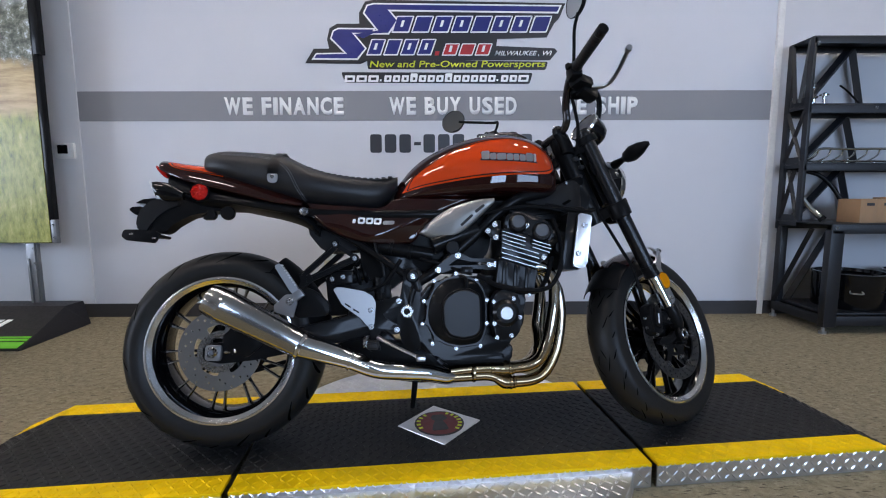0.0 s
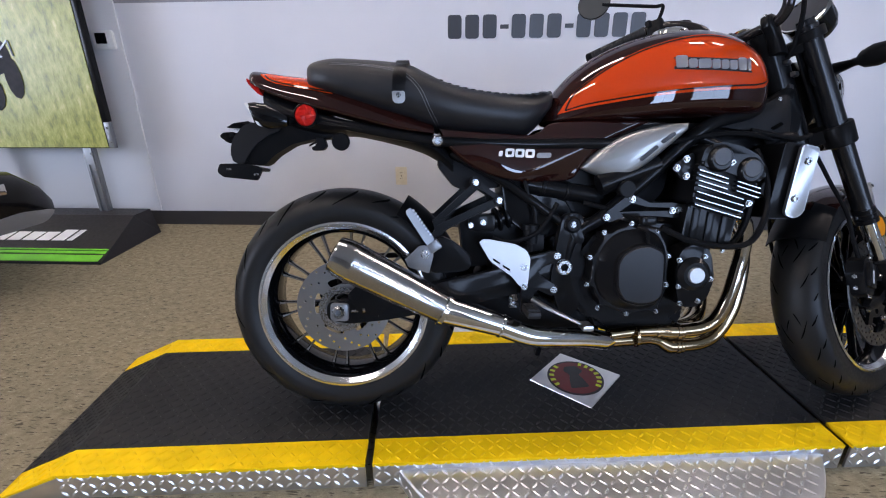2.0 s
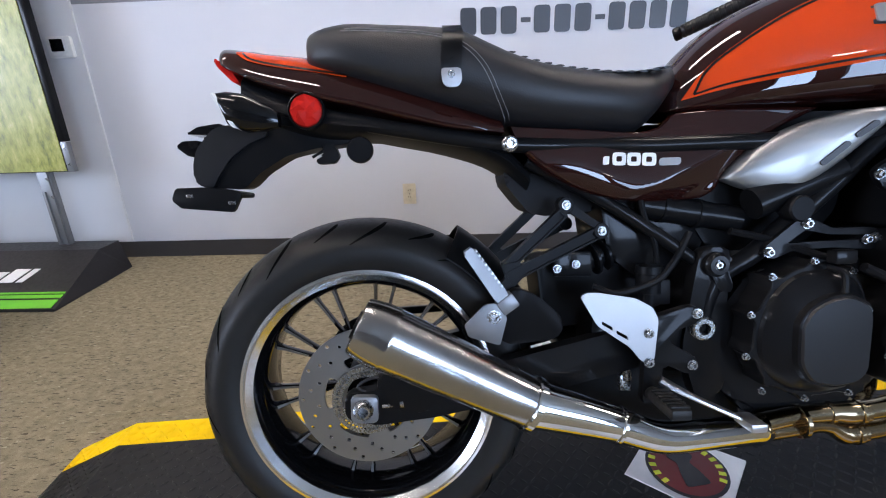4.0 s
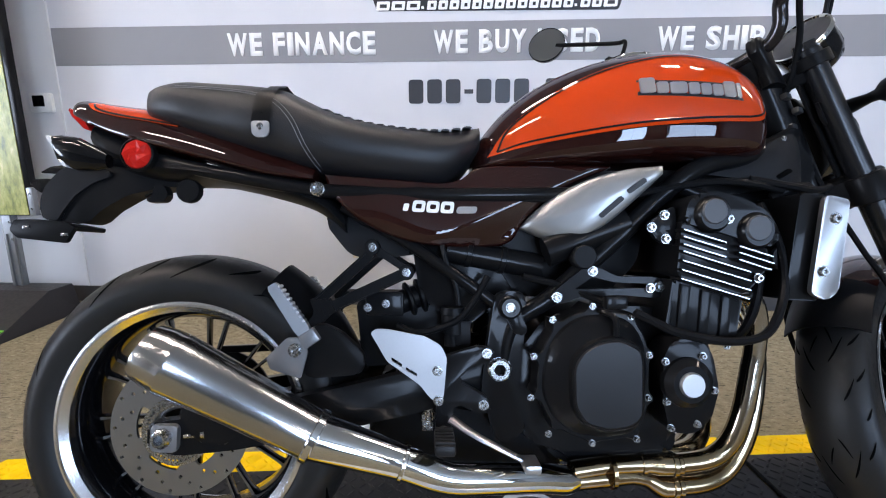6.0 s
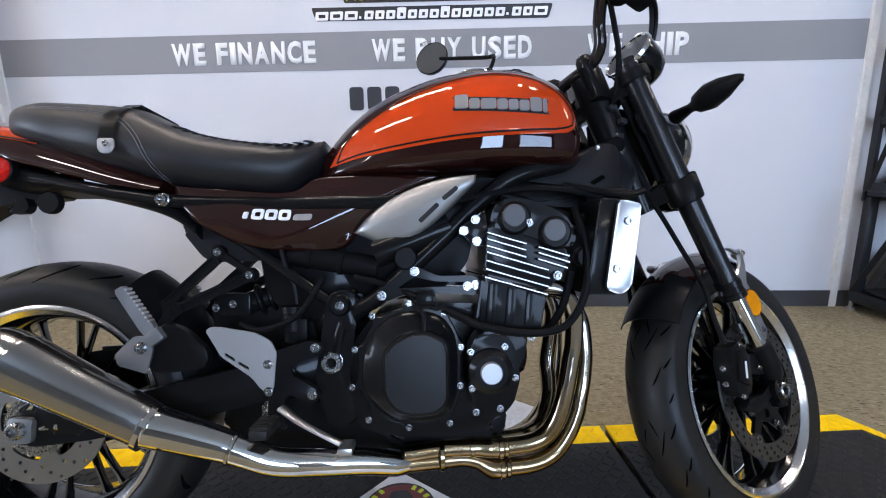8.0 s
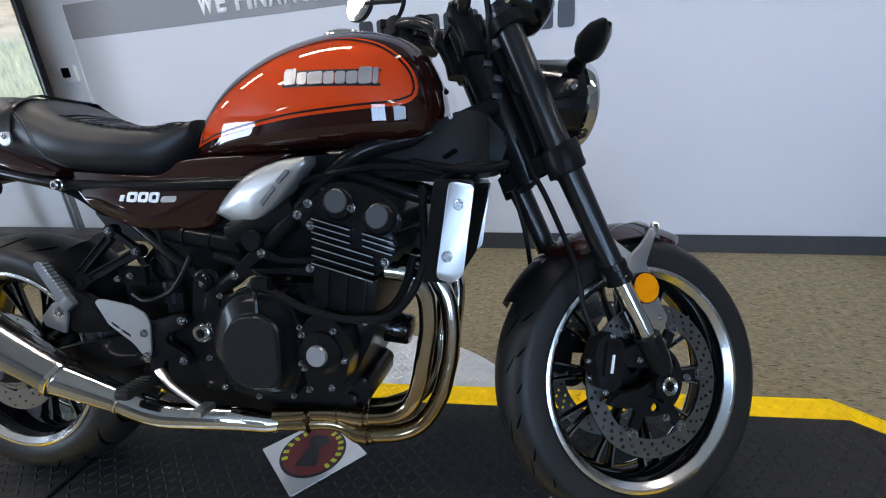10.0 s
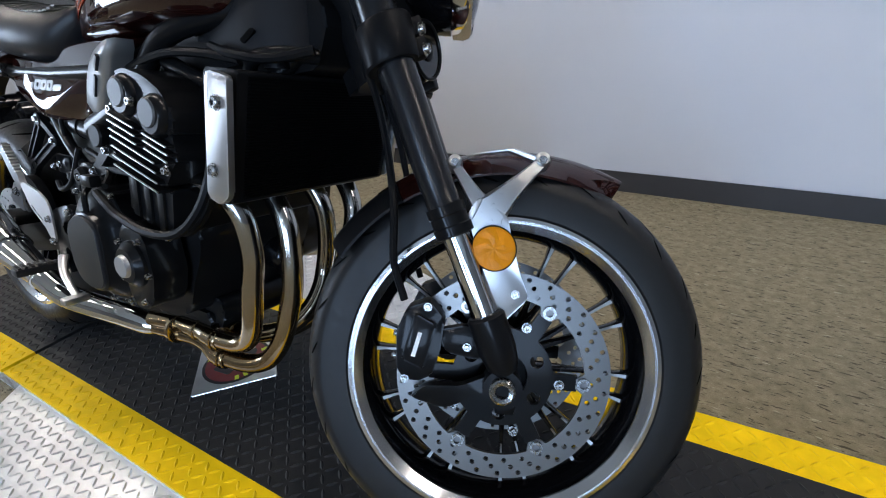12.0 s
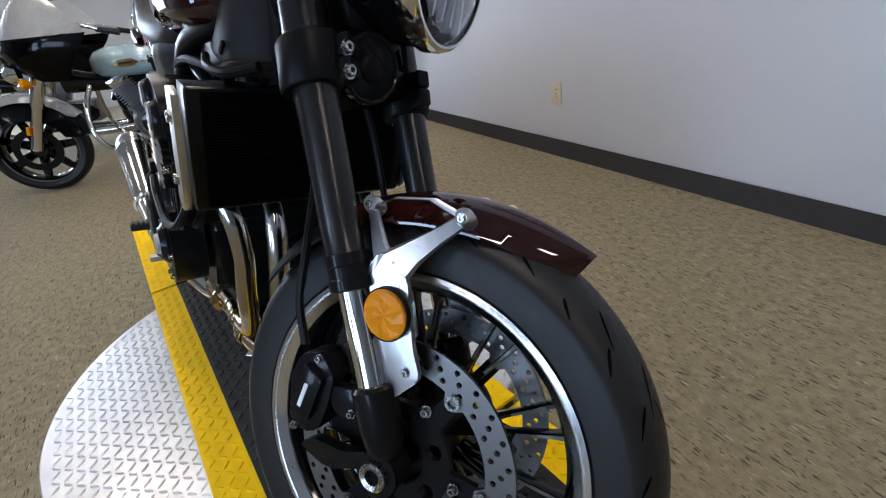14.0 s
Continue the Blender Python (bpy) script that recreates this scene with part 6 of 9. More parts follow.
    for a, b in (((0.743, 0.698), (0.777, 0.729)), ((0.785, 0.737), (0.811, 0.757))):
        bm = bmesh.new()
        d = Vector((b[0] - a[0], b[1] - a[1])).normalized()
        nrm = Vector((-d.y, d.x)) * 0.0042
        q = round_pts([(a[0] - nrm.x, a[1] - nrm.y), (b[0] - nrm.x, b[1] - nrm.y), (b[0] + nrm.x, b[1] + nrm.y), (a[0] + nrm.x, a[1] + nrm.y)], 0.004)
        vs = plate(bm, q, s * 0.135, s * 0.1574)
        for v in vs:
            v.co.y *= 0.80 + (v.co.x - 0.63) * 1.75
        bpart("slot", bm, M_VBLACK, "", cover)

# ---- frame ----
def frame_tube(pts, r, name="frame_tube", label="", n=6):
    for s in (-1, 1):
        bm = bmesh.new()
        tube(bm, [(x, s * y, z) for x, y, z in pts], r, 12, n)
        bpart(name, bm, M_SATIN, label)


frame_tube([(1.16, 0.03, 0.86), (1.05, 0.09, 0.815), (0.93, 0.125, 0.785), (0.857, 0.128, 0.735), (0.80, 0.128, 0.68), (0.730, 0.126, 0.617), (0.665, 0.124, 0.56), (0.600, 0.12, 0.51), (0.585, 0.115, 0.40), (0.60, 0.11, 0.31)], 0.0165)
frame_tube([(0.30, 0.075, 0.715), (0.35, 0.08, 0.69), (0.42, 0.095, 0.655), (0.50, 0.11, 0.605), (0.577, 0.113, 0.548), (0.60, 0.115, 0.52)], 0.011)
frame_tube([(-0.04, 0.07, 0.80), (0.10, 0.09, 0.768), (0.25, 0.10, 0.742), (0.40, 0.105, 0.74), (0.60, 0.11, 0.74), (0.80, 0.11, 0.74)], 0.013)
frame_tube([(1.17, 0.03, 0.80), (1.12, 0.07, 0.74), (1.06, 0.10, 0.70), (0.98, 0.11, 0.72), (0.90, 0.115, 0.75)], 0.012)
for s in (-1, 1):
    slabs("pivot_plate", round_pts([(0.572, 0.575), (0.625, 0.575), (0.622, 0.500), (0.610, 0.40), (0.625, 0.32), (0.575, 0.30), (0.545, 0.40), (0.560, 0.50)], 0.02), s * 0.118 - 0.014, s * 0.118 + 0.014, M_SATIN, 0.006)
    bm = bmesh.new()
    stack(bm, (0.600, s * 0.128, 0.534), (0.600, s * 0.148, 0.534), [(0, 0.021), (0.6, 0.021), (0.7, 0.019), (1, 0.016), (1, 0.009), (0.6, 0.009)], 28)
    plate(bm, round_pts([(0.584, 0.536), (0.616, 0.536), (0.632, 0.492), (0.622, 0.482), (0.606, 0.488)], 0.006), s * 0.132 - 0.006, s * 0.132 + 0.006, 0.003)
    bpart("pivot_cap", bm, M_SATIN, "", keep=True)
    bolts([(0.600, s * 0.140, 0.534)], (0, s, 0), 0.0090, 0.008, None, False, True)
    bm = bmesh.new()
    stack(bm, (0.578, s * 0.120, 0.437), (0.578, s * 0.142, 0.437), [(0, 0.026), (0.5, 0.026), (0.55, 0.020), (0.9, 0.020), (1, 0.017), (1, 0.010), (0.5, 0.010)], 28)
    bpart("swingarm_pivot", bm, M_BOLT, "hollow steel swingarm pivot")
    # pillion footrest hanger
    bm = bmesh.new()
    for k, outline in enumerate((
            [(0.349, 0.641), (0.361, 0.628), (0.272, 0.548), (0.244, 0.546)],
            [(0.414, 0.612), (0.420, 0.594), (0.290, 0.531), (0.262, 0.514), (0.253, 0.535)],
            [(0.358, 0.652), (0.424, 0.611), (0.420, 0.600), (0.352, 0.640)],
            [(0.244, 0.552), (0.280, 0.552), (0.289, 0.534), (0.262, 0.506), (0.266, 0.490), (0.246, 0.480), (0.236, 0.506), (0.252, 0.527)])):
        yi, yo = s * (0.092 + 0.0007 * k), s * (0.108 - 0.0007 * k)
        o = round_pts(outline, 0.003)
        cx_, cz_ = sum(a for a, b in outline) / len(outline), sum(b for a, b in outline) / len(outline)
        if k < 2:
            (ax_, az_), (bx_, bz_) = ((0.355, 0.634), (0.258, 0.547)) if k == 0 else ((0.416, 0.602), (0.268, 0.528))
            e_ = Vector((bx_ - ax_, bz_ - az_)).normalized()
            def shrunk(p):
                v = Vector((p[0] - ax_, p[1] - az_))
                along, across = v.dot(e_), v.dot(Vector((-e_.y, e_.x)))
                v = e_ * (along * 0.90 + 0.006) + Vector((-e_.y, e_.x)) * across * 0.66
                return (ax_ + v.x, az_ + v.y)
            inner = [shrunk(p) for p in o]
            loft(bm, [[Vector((a, yi, b)) for a, b in o], [Vector((a, yo, b)) for a, b in o], [Vector((a, yo, b)) for a, b in inner], [Vector((a, yo - s * 0.005, b)) for a, b in inner]])
        else:
            plate(bm, o, min(yi, yo), max(yi, yo), 0.002)
    for x, z in ((0.357, 0.645), (0.417, 0.604)):
        stack(bm, (x, s * 0.088, z), (x, s * 0.1085, z), [(0, 0.0135), (0.9, 0.0135), (1, 0.0120)], 20)
    bpart("footrest_hanger", bm, M_PLASTIC, "black cast pillion footrest hanger", smooth=False)
    # folded peg with a toothed upper edge, its knuckle and the bare metal muffler bracket
    d = Vector((0.203 - 0.268, 0, 0.577 - 0.480)).normalized()
    n = Vector((d.z, 0, -d.x))
    base = Vector((0.238, s * 0.128, 0.494))
    bm = bmesh.new()
    rows = []
    for f, w in ((0.0, 0.011), (0.012, 0.0125), (0.095, 0.0095), (0.102, 0.006)):
        p = base + d * f
        rows.append([p + n * w + Vector((0, 0.007, 0)), p + n * w - Vector((0, 0.007, 0)), p - n * w - Vector((0, 0.010, 0)), p - n * w + Vector((0, 0.010, 0))])
    loft(bm, rows)
    peg = bpart("pillion_footrest", bm, M_GREYMETAL, "folded silver pillion footrest", keep=True)
    for i in range(9):
        p = base + d * (0.018 + i * 0.0092) + n * 0.0105
        bm = bmesh.new()
        box(bm, (0, 0, 0), (0.0045, 0.017, 0.0045), 0.001, Matrix.Translation(p) @ Matrix.Rotation(math.atan2(-d.z, d.x), 4, "Y"))
        bpart("tooth", bm, M_ALU, "", peg, keep=True)
    bm = bmesh.new()
    box(bm, (0, 0, 0), (0.026, 0.030, 0.032), 0.004, Matrix.Translation((0.246, s * 0.124, 0.484)) @ Matrix.Rotation(math.atan2(-d.z, d.x), 4, "Y"))
    bpart("knuckle", bm, M_GREYMETAL, "bare aluminium knuckle", peg, keep=True)
    if s < 0:
        bm = bmesh.new()
        plate(bm, round_pts([(0.172, 0.452), (0.208, 0.486), (0.236, 0.486), (0.244, 0.460), (0.231, 0.414), (0.178, 0.432)], 0.004), -0.135, -0.130, 0.001)
        bpart("muffler_bracket", bm, M_GREYMETAL, "bare metal muffler bracket", keep=True)
bolts([(0.357, -0.108, 0.645), (0.417, -0.108, 0.604), (0.345, -0.09, 0.538), (0.378, -0.09, 0.546)], RIGHT, 0.0078, 0.007)
bolts([(0.222, -0.135, 0.464)], RIGHT, 0.0125, 0.009, None, False, True)
# rider's footrest bracket, heel guard, peg and brake pedal
slabs("footrest_bracket", [(0.545, 0.485), (0.568, 0.474), (0.560, 0.458), (0.510, 0.440), (0.505, 0.425), (0.555, 0.395), (0.560, 0.372), (0.538, 0.368), (0.500, 0.388), (0.492, 0.350), (0.500, 0.320), (0.465, 0.318), (0.468, 0.400), (0.470, 0.460), (0.490, 0.470)], -0.160, -0.144, M_SATIN, 0.004, "black footrest bracket", rounding=0.008)
slabs("footrest_bracket", [(0.545, 0.485), (0.568, 0.474), (0.510, 0.430), (0.560, 0.372), (0.500, 0.350), (0.465, 0.318), (0.470, 0.460)], 0.144, 0.160, M_SATIN, 0.004, "black footrest bracket", rounding=0.008)
bm = bmesh.new()
holed(bm, round_pts([(0.359, 0.505), (0.368, 0.512), (0.386, 0.512), (0.448, 0.502), (0.476, 0.487), (0.486, 0.466), (0.480, 0.400), (0.472, 0.389), (0.457, 0.398), (0.440, 0.420), (0.386, 0.458)], 0.007),
      [round_pts([(a[0], a[1] - 0.003), (b[0], b[1] - 0.003), (b[0], b[1] + 0.003), (a[0], a[1] + 0.003)], 0.0025) for a, b in (((0.393, 0.463), (0.411, 0.452)), ((0.417, 0.447), (0.436, 0.436)))], -0.168, -0.164)
bpart("heel_guard", bm, M_ALU_FLAT, "pale aluminium heel guard with two slots", smooth=False)
bolts([(0.470, -0.168, 0.444), (0.471, -0.168, 0.394), (0.553, -0.160, 0.471), (0.547, -0.160, 0.383)], RIGHT, 0.009, 0.007)
for s in (-1, 1):
    bm = bmesh.new()
    rod(bm, (0.480, s * 0.155, 0.335), (0.479, s * 0.182, 0.343), 0.012, seg=14)
    box(bm, (0.479, s * 0.216, 0.344), (0.032, 0.076, 0.018), 0.006)
    peg = bpart("footrest", bm, M_RUBBER, "black rubber-topped footrest")
    for k in range(6):
        bm = bmesh.new()
        box(bm, (0.479, s * (0.188 + k * 0.0115), 0.3545), (0.029, 0.006, 0.004), 0.001)
        bpart("rubber_rib", bm, M_RUBBER, "", peg)
bm = bmesh.new()
tube(bm, [(0.492, -0.165, 0.362), (0.530, -0.185, 0.342), (0.575, -0.195, 0.320), (0.612, -0.200, 0.302)], (0.011, 0.008, 0.007, 0.007), 10, 5, 0.6)
box(bm, (0.616, -0.206, 0.301), (0.026, 0.045, 0.014), 0.004)
bpart("brake_pedal", bm, M_ALU, "bare aluminium brake pedal")
bm = bmesh.new()
stack(bm, (0.455, -0.118, 0.345), (0.455, -0.118, 0.39), [(0, 0.010), (0.3, 0.010), (0.32, 0.007), (1, 0.007)], 12)
box(bm, (0.452, -0.118, 0.340), (0.02, 0.012, 0.03), 0.003)
bpart("brake_clevis", bm, M_BOLT)
bm = bmesh.new()
stack(bm, (0.500, -0.105, 0.475), (0.500, -0.105, 0.545), [(0, 0.016), (0.3, 0.016), (0.32, 0.021), (0.8, 0.021), (0.82, 0.023), (1, 0.022)], 20)
box(bm, (0.515, -0.112, 0.50), (0.03, 0.02, 0.045), 0.005)
bpart("brake_reservoir", bm, M_PLASTIC, "small dark brake fluid reservoir")
# swingarm and rear shock
for s in (-1, 1):
    bm = bmesh.new()
    outline = [(-0.034, 0.296), (-0.032, 0.342), (0.02, 0.347), (0.15, 0.366), (0.35, 0.413), (0.56, 0.465), (0.60, 0.44), (0.585, 0.405), (0.46, 0.365), (0.30, 0.325), (0.12, 0.292), (0.02, 0.284)]
    plate(bm, round_pts(outline, 0.012), s * 0.112 - 0.013, s * 0.112 + 0.013, 0.006)
    bpart("swingarm", bm, M_SATIN, "black box-section swingarm")
bm = bmesh.new()
box(bm, (0.44, 0, 0.41), (0.09, 0.22, 0.09), 0.02)
bpart("swingarm_brace", bm, M_SATIN)
bm = bmesh.new()
arc_shell(bm, (0, 0, 0.315), 0.345, radians(15), radians(58), 0.085, 0.055, 0.003)
bpart("rear_hugger", bm, M_PLASTIC, "black plastic tyre hugger")
slabs("inner_mudguard", [(0.272, 0.72), (0.37, 0.70), (0.44, 0.66), (0.43, 0.635), (0.38, 0.628), (0.330, 0.625), (0.306, 0.632), (0.288, 0.652), (0.262, 0.683)], -0.050, 0.050, M_MATTE, 0.012, rounding=0.01)
slabs("lower_mudguard", [(0.318, 0.545), (0.345, 0.552), (0.44, 0.545), (0.52, 0.53), (0.54, 0.44), (0.33, 0.42)], -0.05, 0.05, M_PLASTIC, 0.006, rounding=0.01)
slabs("suspension_link", [(0.335, 0.322), (0.40, 0.345), (0.47, 0.350), (0.60, 0.325), (0.66, 0.290), (0.715, 0.235), (0.70, 0.205), (0.62, 0.200), (0.46, 0.226), (0.35, 0.275)], -0.055, 0.055, M_PLASTIC, 0.012, "black suspension link and engine underside", rounding=0.02)
slabs("lower_shield", [(0.26, 0.515), (0.30, 0.50), (0.345, 0.46), (0.34, 0.425), (0.24, 0.415), (0.225, 0.45)], -0.125, -0.105, M_PLASTIC, 0.006, "", rounding=0.015)
bm = bmesh.new()
rod(bm, (0.40, -0.05, 0.545), (0.56, -0.02, 0.60), 0.022, seg=20)
shock = bpart("shock_absorber", bm, M_SATIN, "black rear shock absorber and spring")
for i in range(7):
    p = Vector((0.42, -0.048, 0.552)).lerp(Vector((0.545, -0.022, 0.595)), i / 6)
    d = Vector((0.16, 0.03, 0.055)).normalized()
    bm = bmesh.new()
    stack(bm, p - d * 0.006, p + d * 0.006, [(0, 0.027), (0.3, 0.033), (0.7, 0.033), (1, 0.027)], 20)
    bpart("spring_coil", bm, M_SATIN, "", shock)
bm = bmesh.new()
box(bm, (0.375, -0.078, 0.545), (0.07, 0.012, 0.045), 0.006)
bpart("shock_bracket", bm, M_SATIN)
# rear caliper
bm = bmesh.new()
plate(bm, round_pts([(0.02, 0.36), (0.06, 0.40), (0.13, 0.385), (0.145, 0.34), (0.10, 0.30), (0.05, 0.31)], 0.012), -0.13, -0.075, 0.006)
bpart("rear_caliper", bm, M_SATIN, "black rear brake caliper")
bm = bmesh.new()
tube(bm, [(0.05, -0.118, 0.355), (0.02, -0.12, 0.368), (-0.01, -0.12, 0.352), (0.03, -0.122, 0.338), (0.10, -0.12, 0.345)], 0.0025, 6)
bpart("sensor_wire", bm, M_VBLACK)
# side stand, on the far side
bm = bmesh.new()
rod(bm, (0.62, 0.12, 0.28), (0.60, 0.235, 0.032), 0.012, 0.010)
box(bm, (0.60, 0.238, 0.024), (0.06, 0.035, 0.012), 0.004)
bpart("side_stand", bm, M_SATIN, "black side stand")


# ---- engine, radiator and exhaust ----
slabs("crankcase", [(0.600, 0.36), (0.615, 0.47), (0.66, 0.530), (0.76, 0.545), (0.84, 0.545), (0.93, 0.525), (0.955, 0.485), (0.945, 0.43), (0.915, 0.37), (0.895, 0.31), (0.85, 0.290), (0.68, 0.290), (0.62, 0.31)], -0.128, 0.128, M_SATIN, 0.012, "satin black crankcase", rounding=0.02)
slabs("oil_pan", [(0.66, 0.29), (0.90, 0.29), (0.88, 0.245), (0.70, 0.245)], -0.09, 0.09, M_SATIN, 0.012, rounding=0.02)


def reach(poly, c, a):
    """How far a closed outline lies from c in the direction a."""
    d, best = Vector((math.cos(a), math.sin(a))), 0.0
    for p, q in zip(poly, poly[1:] + poly[:1]):
        u, e = Vector(p) - Vector(c), Vector(q) - Vector(p)
        den = d.x * e.y - d.y * e.x
        if abs(den) > 1e-12:
            t, w = (u.x * e.y - u.y * e.x) / den, (u.x * d.y - u.y * d.x) / den
            if 0 <= w <= 1:
                best = max(best, t)
    return best


COVER_C = (0.738, 0.420)
COVER_RIM = round_pts([(0.638, 0.430), (0.647, 0.468), (0.668, 0.504), (0.702, 0.528), (0.753, 0.534), (0.800, 0.521), (0.824, 0.485), (0.830, 0.445), (0.827, 0.366), (0.806, 0.319), (0.745, 0.310), (0.695, 0.320), (0.656, 0.349), (0.637, 0.395)], 0.02)
COVER_DOME = round_pts([(0.687, 0.447), (0.702, 0.471), (0.732, 0.487), (0.765, 0.491), (0.799, 0.474), (0.803, 0.454), (0.801, 0.362), (0.783, 0.346), (0.744, 0.341), (0.706, 0.352), (0.688, 0.381)], 0.012)
COVER_BOLTS = [(0.733, 0.539), (0.799, 0.520), (0.829, 0.455), (0.826, 0.383), (0.805, 0.314), (0.729, 0.309), (0.655, 0.326), (0.626, 0.387), (0.632, 0.456), (0.665, 0.517)]
for s in (-1, 1):
    bm = bmesh.new()
    lobes = [math.atan2(z - COVER_C[1], x - COVER_C[0]) for x, z in COVER_BOLTS]
    rows = [[] for _ in range(9)]
    for i in range(120):
        a = 2 * math.pi * i / 120
        rim_r, dome_r = reach(COVER_RIM, COVER_C, a), reach(COVER_DOME, COVER_C, a)
        near = min(abs((a - b + math.pi) % (2 * math.pi) - math.pi) for b in lobes)
        lobe = 0.010 * math.exp(-(near / 0.075) ** 2)
        for row, (r, y) in zip(rows, ((rim_r + lobe, 0.110), (rim_r + lobe, 0.177), (rim_r + lobe - 0.002, 0.179), (rim_r - 0.007, 0.179), (rim_r - 0.010, 0.186), (rim_r * 0.72 + dome_r * 0.28 - 0.010, 0.194), (dome_r + 0.004, 0.203), (dome_r + 0.0015, 0.212), (dome_r - 0.003, 0.2145))):
            row.append(Vector((COVER_C[0] + r * math.cos(a), s * y, COVER_C[1] + r * math.sin(a))))
    loft(bm, rows)
    cover = bpart("clutch_cover" if s < 0 else "alternator_cover", bm, M_SATIN, "satin black engine side cover", keep=True)
    bm = bmesh.new()
    loft(bm, [[Vector((COVER_C[0] + (x - COVER_C[0]) * k, s * y, COVER_C[1] + (z - COVER_C[1]) * k)) for x, z in COVER_DOME] for k, y in ((0.965, 0.2140), (0.955, 0.2165), (0.93, 0.2185), (0.4, 0.2195))])
    bpart("cover_dome", bm, M_COVERFACE, "grey-black cover face", cover, keep=True)
    # second cover with the bright plug
    bm = bmesh.new()
    plate(bm, round_pts([(0.843, 0.455), (0.859, 0.484), (0.905, 0.486), (0.926, 0.460), (0.936, 0.400), (0.920, 0.346), (0.890, 0.328), (0.852, 0.332), (0.842, 0.381)], 0.012), s * 0.170 - 0.030, s * 0.170 + 0.030, 0.005)
    stack(bm, (0.881, s * 0.196, 0.414), (0.881, s * 0.216, 0.414), [(0, 0.043), (0.5, 0.041), (0.9, 0.032), (1, 0.030)], 36)
    pick = bpart("pickup_cover", bm, M_SATIN, "satin black pick-up cover", keep=True)
    bm = bmesh.new()
    stack(bm, (0.880, s * 0.212, 0.414), (0.880, s * 0.223, 0.414), [(0, 0.0205), (0.6, 0.0205), (0.85, 0.0190), (1, 0.0185)], 36)
    bpart("cover_plug", bm, M_ALU_FLAT, "machined aluminium plug", pick, keep=True)
bolts([(x, -0.178, z) for x, z in COVER_BOLTS], RIGHT, 0.0062, 0.007, None, False, True)
bolts([(x, -0.200, z) for x, z in ((0.845, 0.449), (0.908, 0.457), (0.926, 0.400), (0.897, 0.345), (0.846, 0.383), (0.852, 0.340))], RIGHT, 0.0066, 0.008, None, False, True)
# finned sump under the crankcase
slabs("sump", [(0.70, 0.315), (0.915, 0.325), (0.925, 0.290), (0.905, 0.252), (0.85, 0.242), (0.74, 0.246), (0.70, 0.270)], -0.080, 0.100, M_SATIN, 0.010, "black cast engine sump", rounding=0.012)
# oil filter on the front of the crankcase
bm = bmesh.new()
stack(bm, (0.925, 0.045, 0.400), (0.985, 0.045, 0.392), [(0, 0.036), (0.85, 0.036), (0.95, 0.032), (1, 0.022)], 28)
bpart("oil_filter", bm, M_GLOSSBLACK, "gloss black oil filter")
bolts([(0.948, -0.178, 0.480)], RIGHT, 0.0055, 0.006)
# cylinder block leans forward
slabs("cylinder_block", [(0.845, 0.515), (0.856, 0.596), (0.975, 0.563), (0.962, 0.485)], -0.178, 0.178, M_SATIN, 0.008, "satin black cylinder block", rounding=0.006)
for k in range(3):
    slabs("block_rib", [(0.862 + k * 0.035, 0.512 - k * 0.01), (0.868 + k * 0.035, 0.588 - k * 0.01), (0.885 + k * 0.035, 0.584 - k * 0.01), (0.878 + k * 0.035, 0.508 - k * 0.01)], -0.183, 0.183, M_SATIN, 0.003)
slabs("cylinder_head", [(0.858, 0.600), (0.866, 0.690), (1.005, 0.650), (1.012, 0.615), (0.972, 0.568)], -0.186, 0.186, M_SATIN, 0.006, "black finned cylinder head", rounding=0.008)
head_part = bpy.data.objects["cylinder_head"]
fins = [(0.862, 0.674, 0.931, 0.653), (0.862, 0.663, 0.931, 0.642), (0.862, 0.651, 0.931, 0.630), (0.862, 0.640, 0.972, 0.606), (0.861, 0.6255, 0.973, 0.592), (0.860, 0.611, 0.973, 0.577), (0.859, 0.597, 0.971, 0.563), (0.953, 0.647, 1.008, 0.630), (0.953, 0.637, 1.010, 0.619), (0.953, 0.626, 1.006, 0.609)]
for xa, za, xb, zb in fins:
    t = 0.0021
    for s in (-1, 1):
        slabs("fin", [(xa, za - t), (xa, za + t), (xb, zb + t), (xb, zb - t)], s * 0.180 - 0.018, s * 0.180 + 0.018, M_SATIN, 0.001, parent=head_part)
        bm = bmesh.new()
        loft(bm, [[Vector((xa, s * 0.1978, za - t * 0.45)), Vector((xa, s * 0.1978, za + t * 0.45)), Vector((xa, s * 0.2002, za + t * 0.4)), Vector((xa, s * 0.2002, za - t * 0.4))], [Vector((xb, s * 0.1978, zb - t * 0.45)), Vector((xb, s * 0.1978, zb + t * 0.45)), Vector((xb, s * 0.2002, zb + t * 0.4)), Vector((xb, s * 0.2002, zb - t * 0.4))]])
        bpart("fin_edge", bm, M_ALU, "polished fin edge", head_part)
bm = bmesh.new()
plate(bm, round_pts([(0.866, 0.685), (0.872, 0.716), (0.884, 0.730), (0.915, 0.735), (0.962, 0.724), (1.000, 0.704), (1.022, 0.675), (1.020, 0.645), (0.985, 0.650), (0.930, 0.668)], 0.010), -0.192, 0.192, 0.010)
cam_cover = bpart("cam_cover", bm, M_SATIN, "black cam cover with silver end caps")
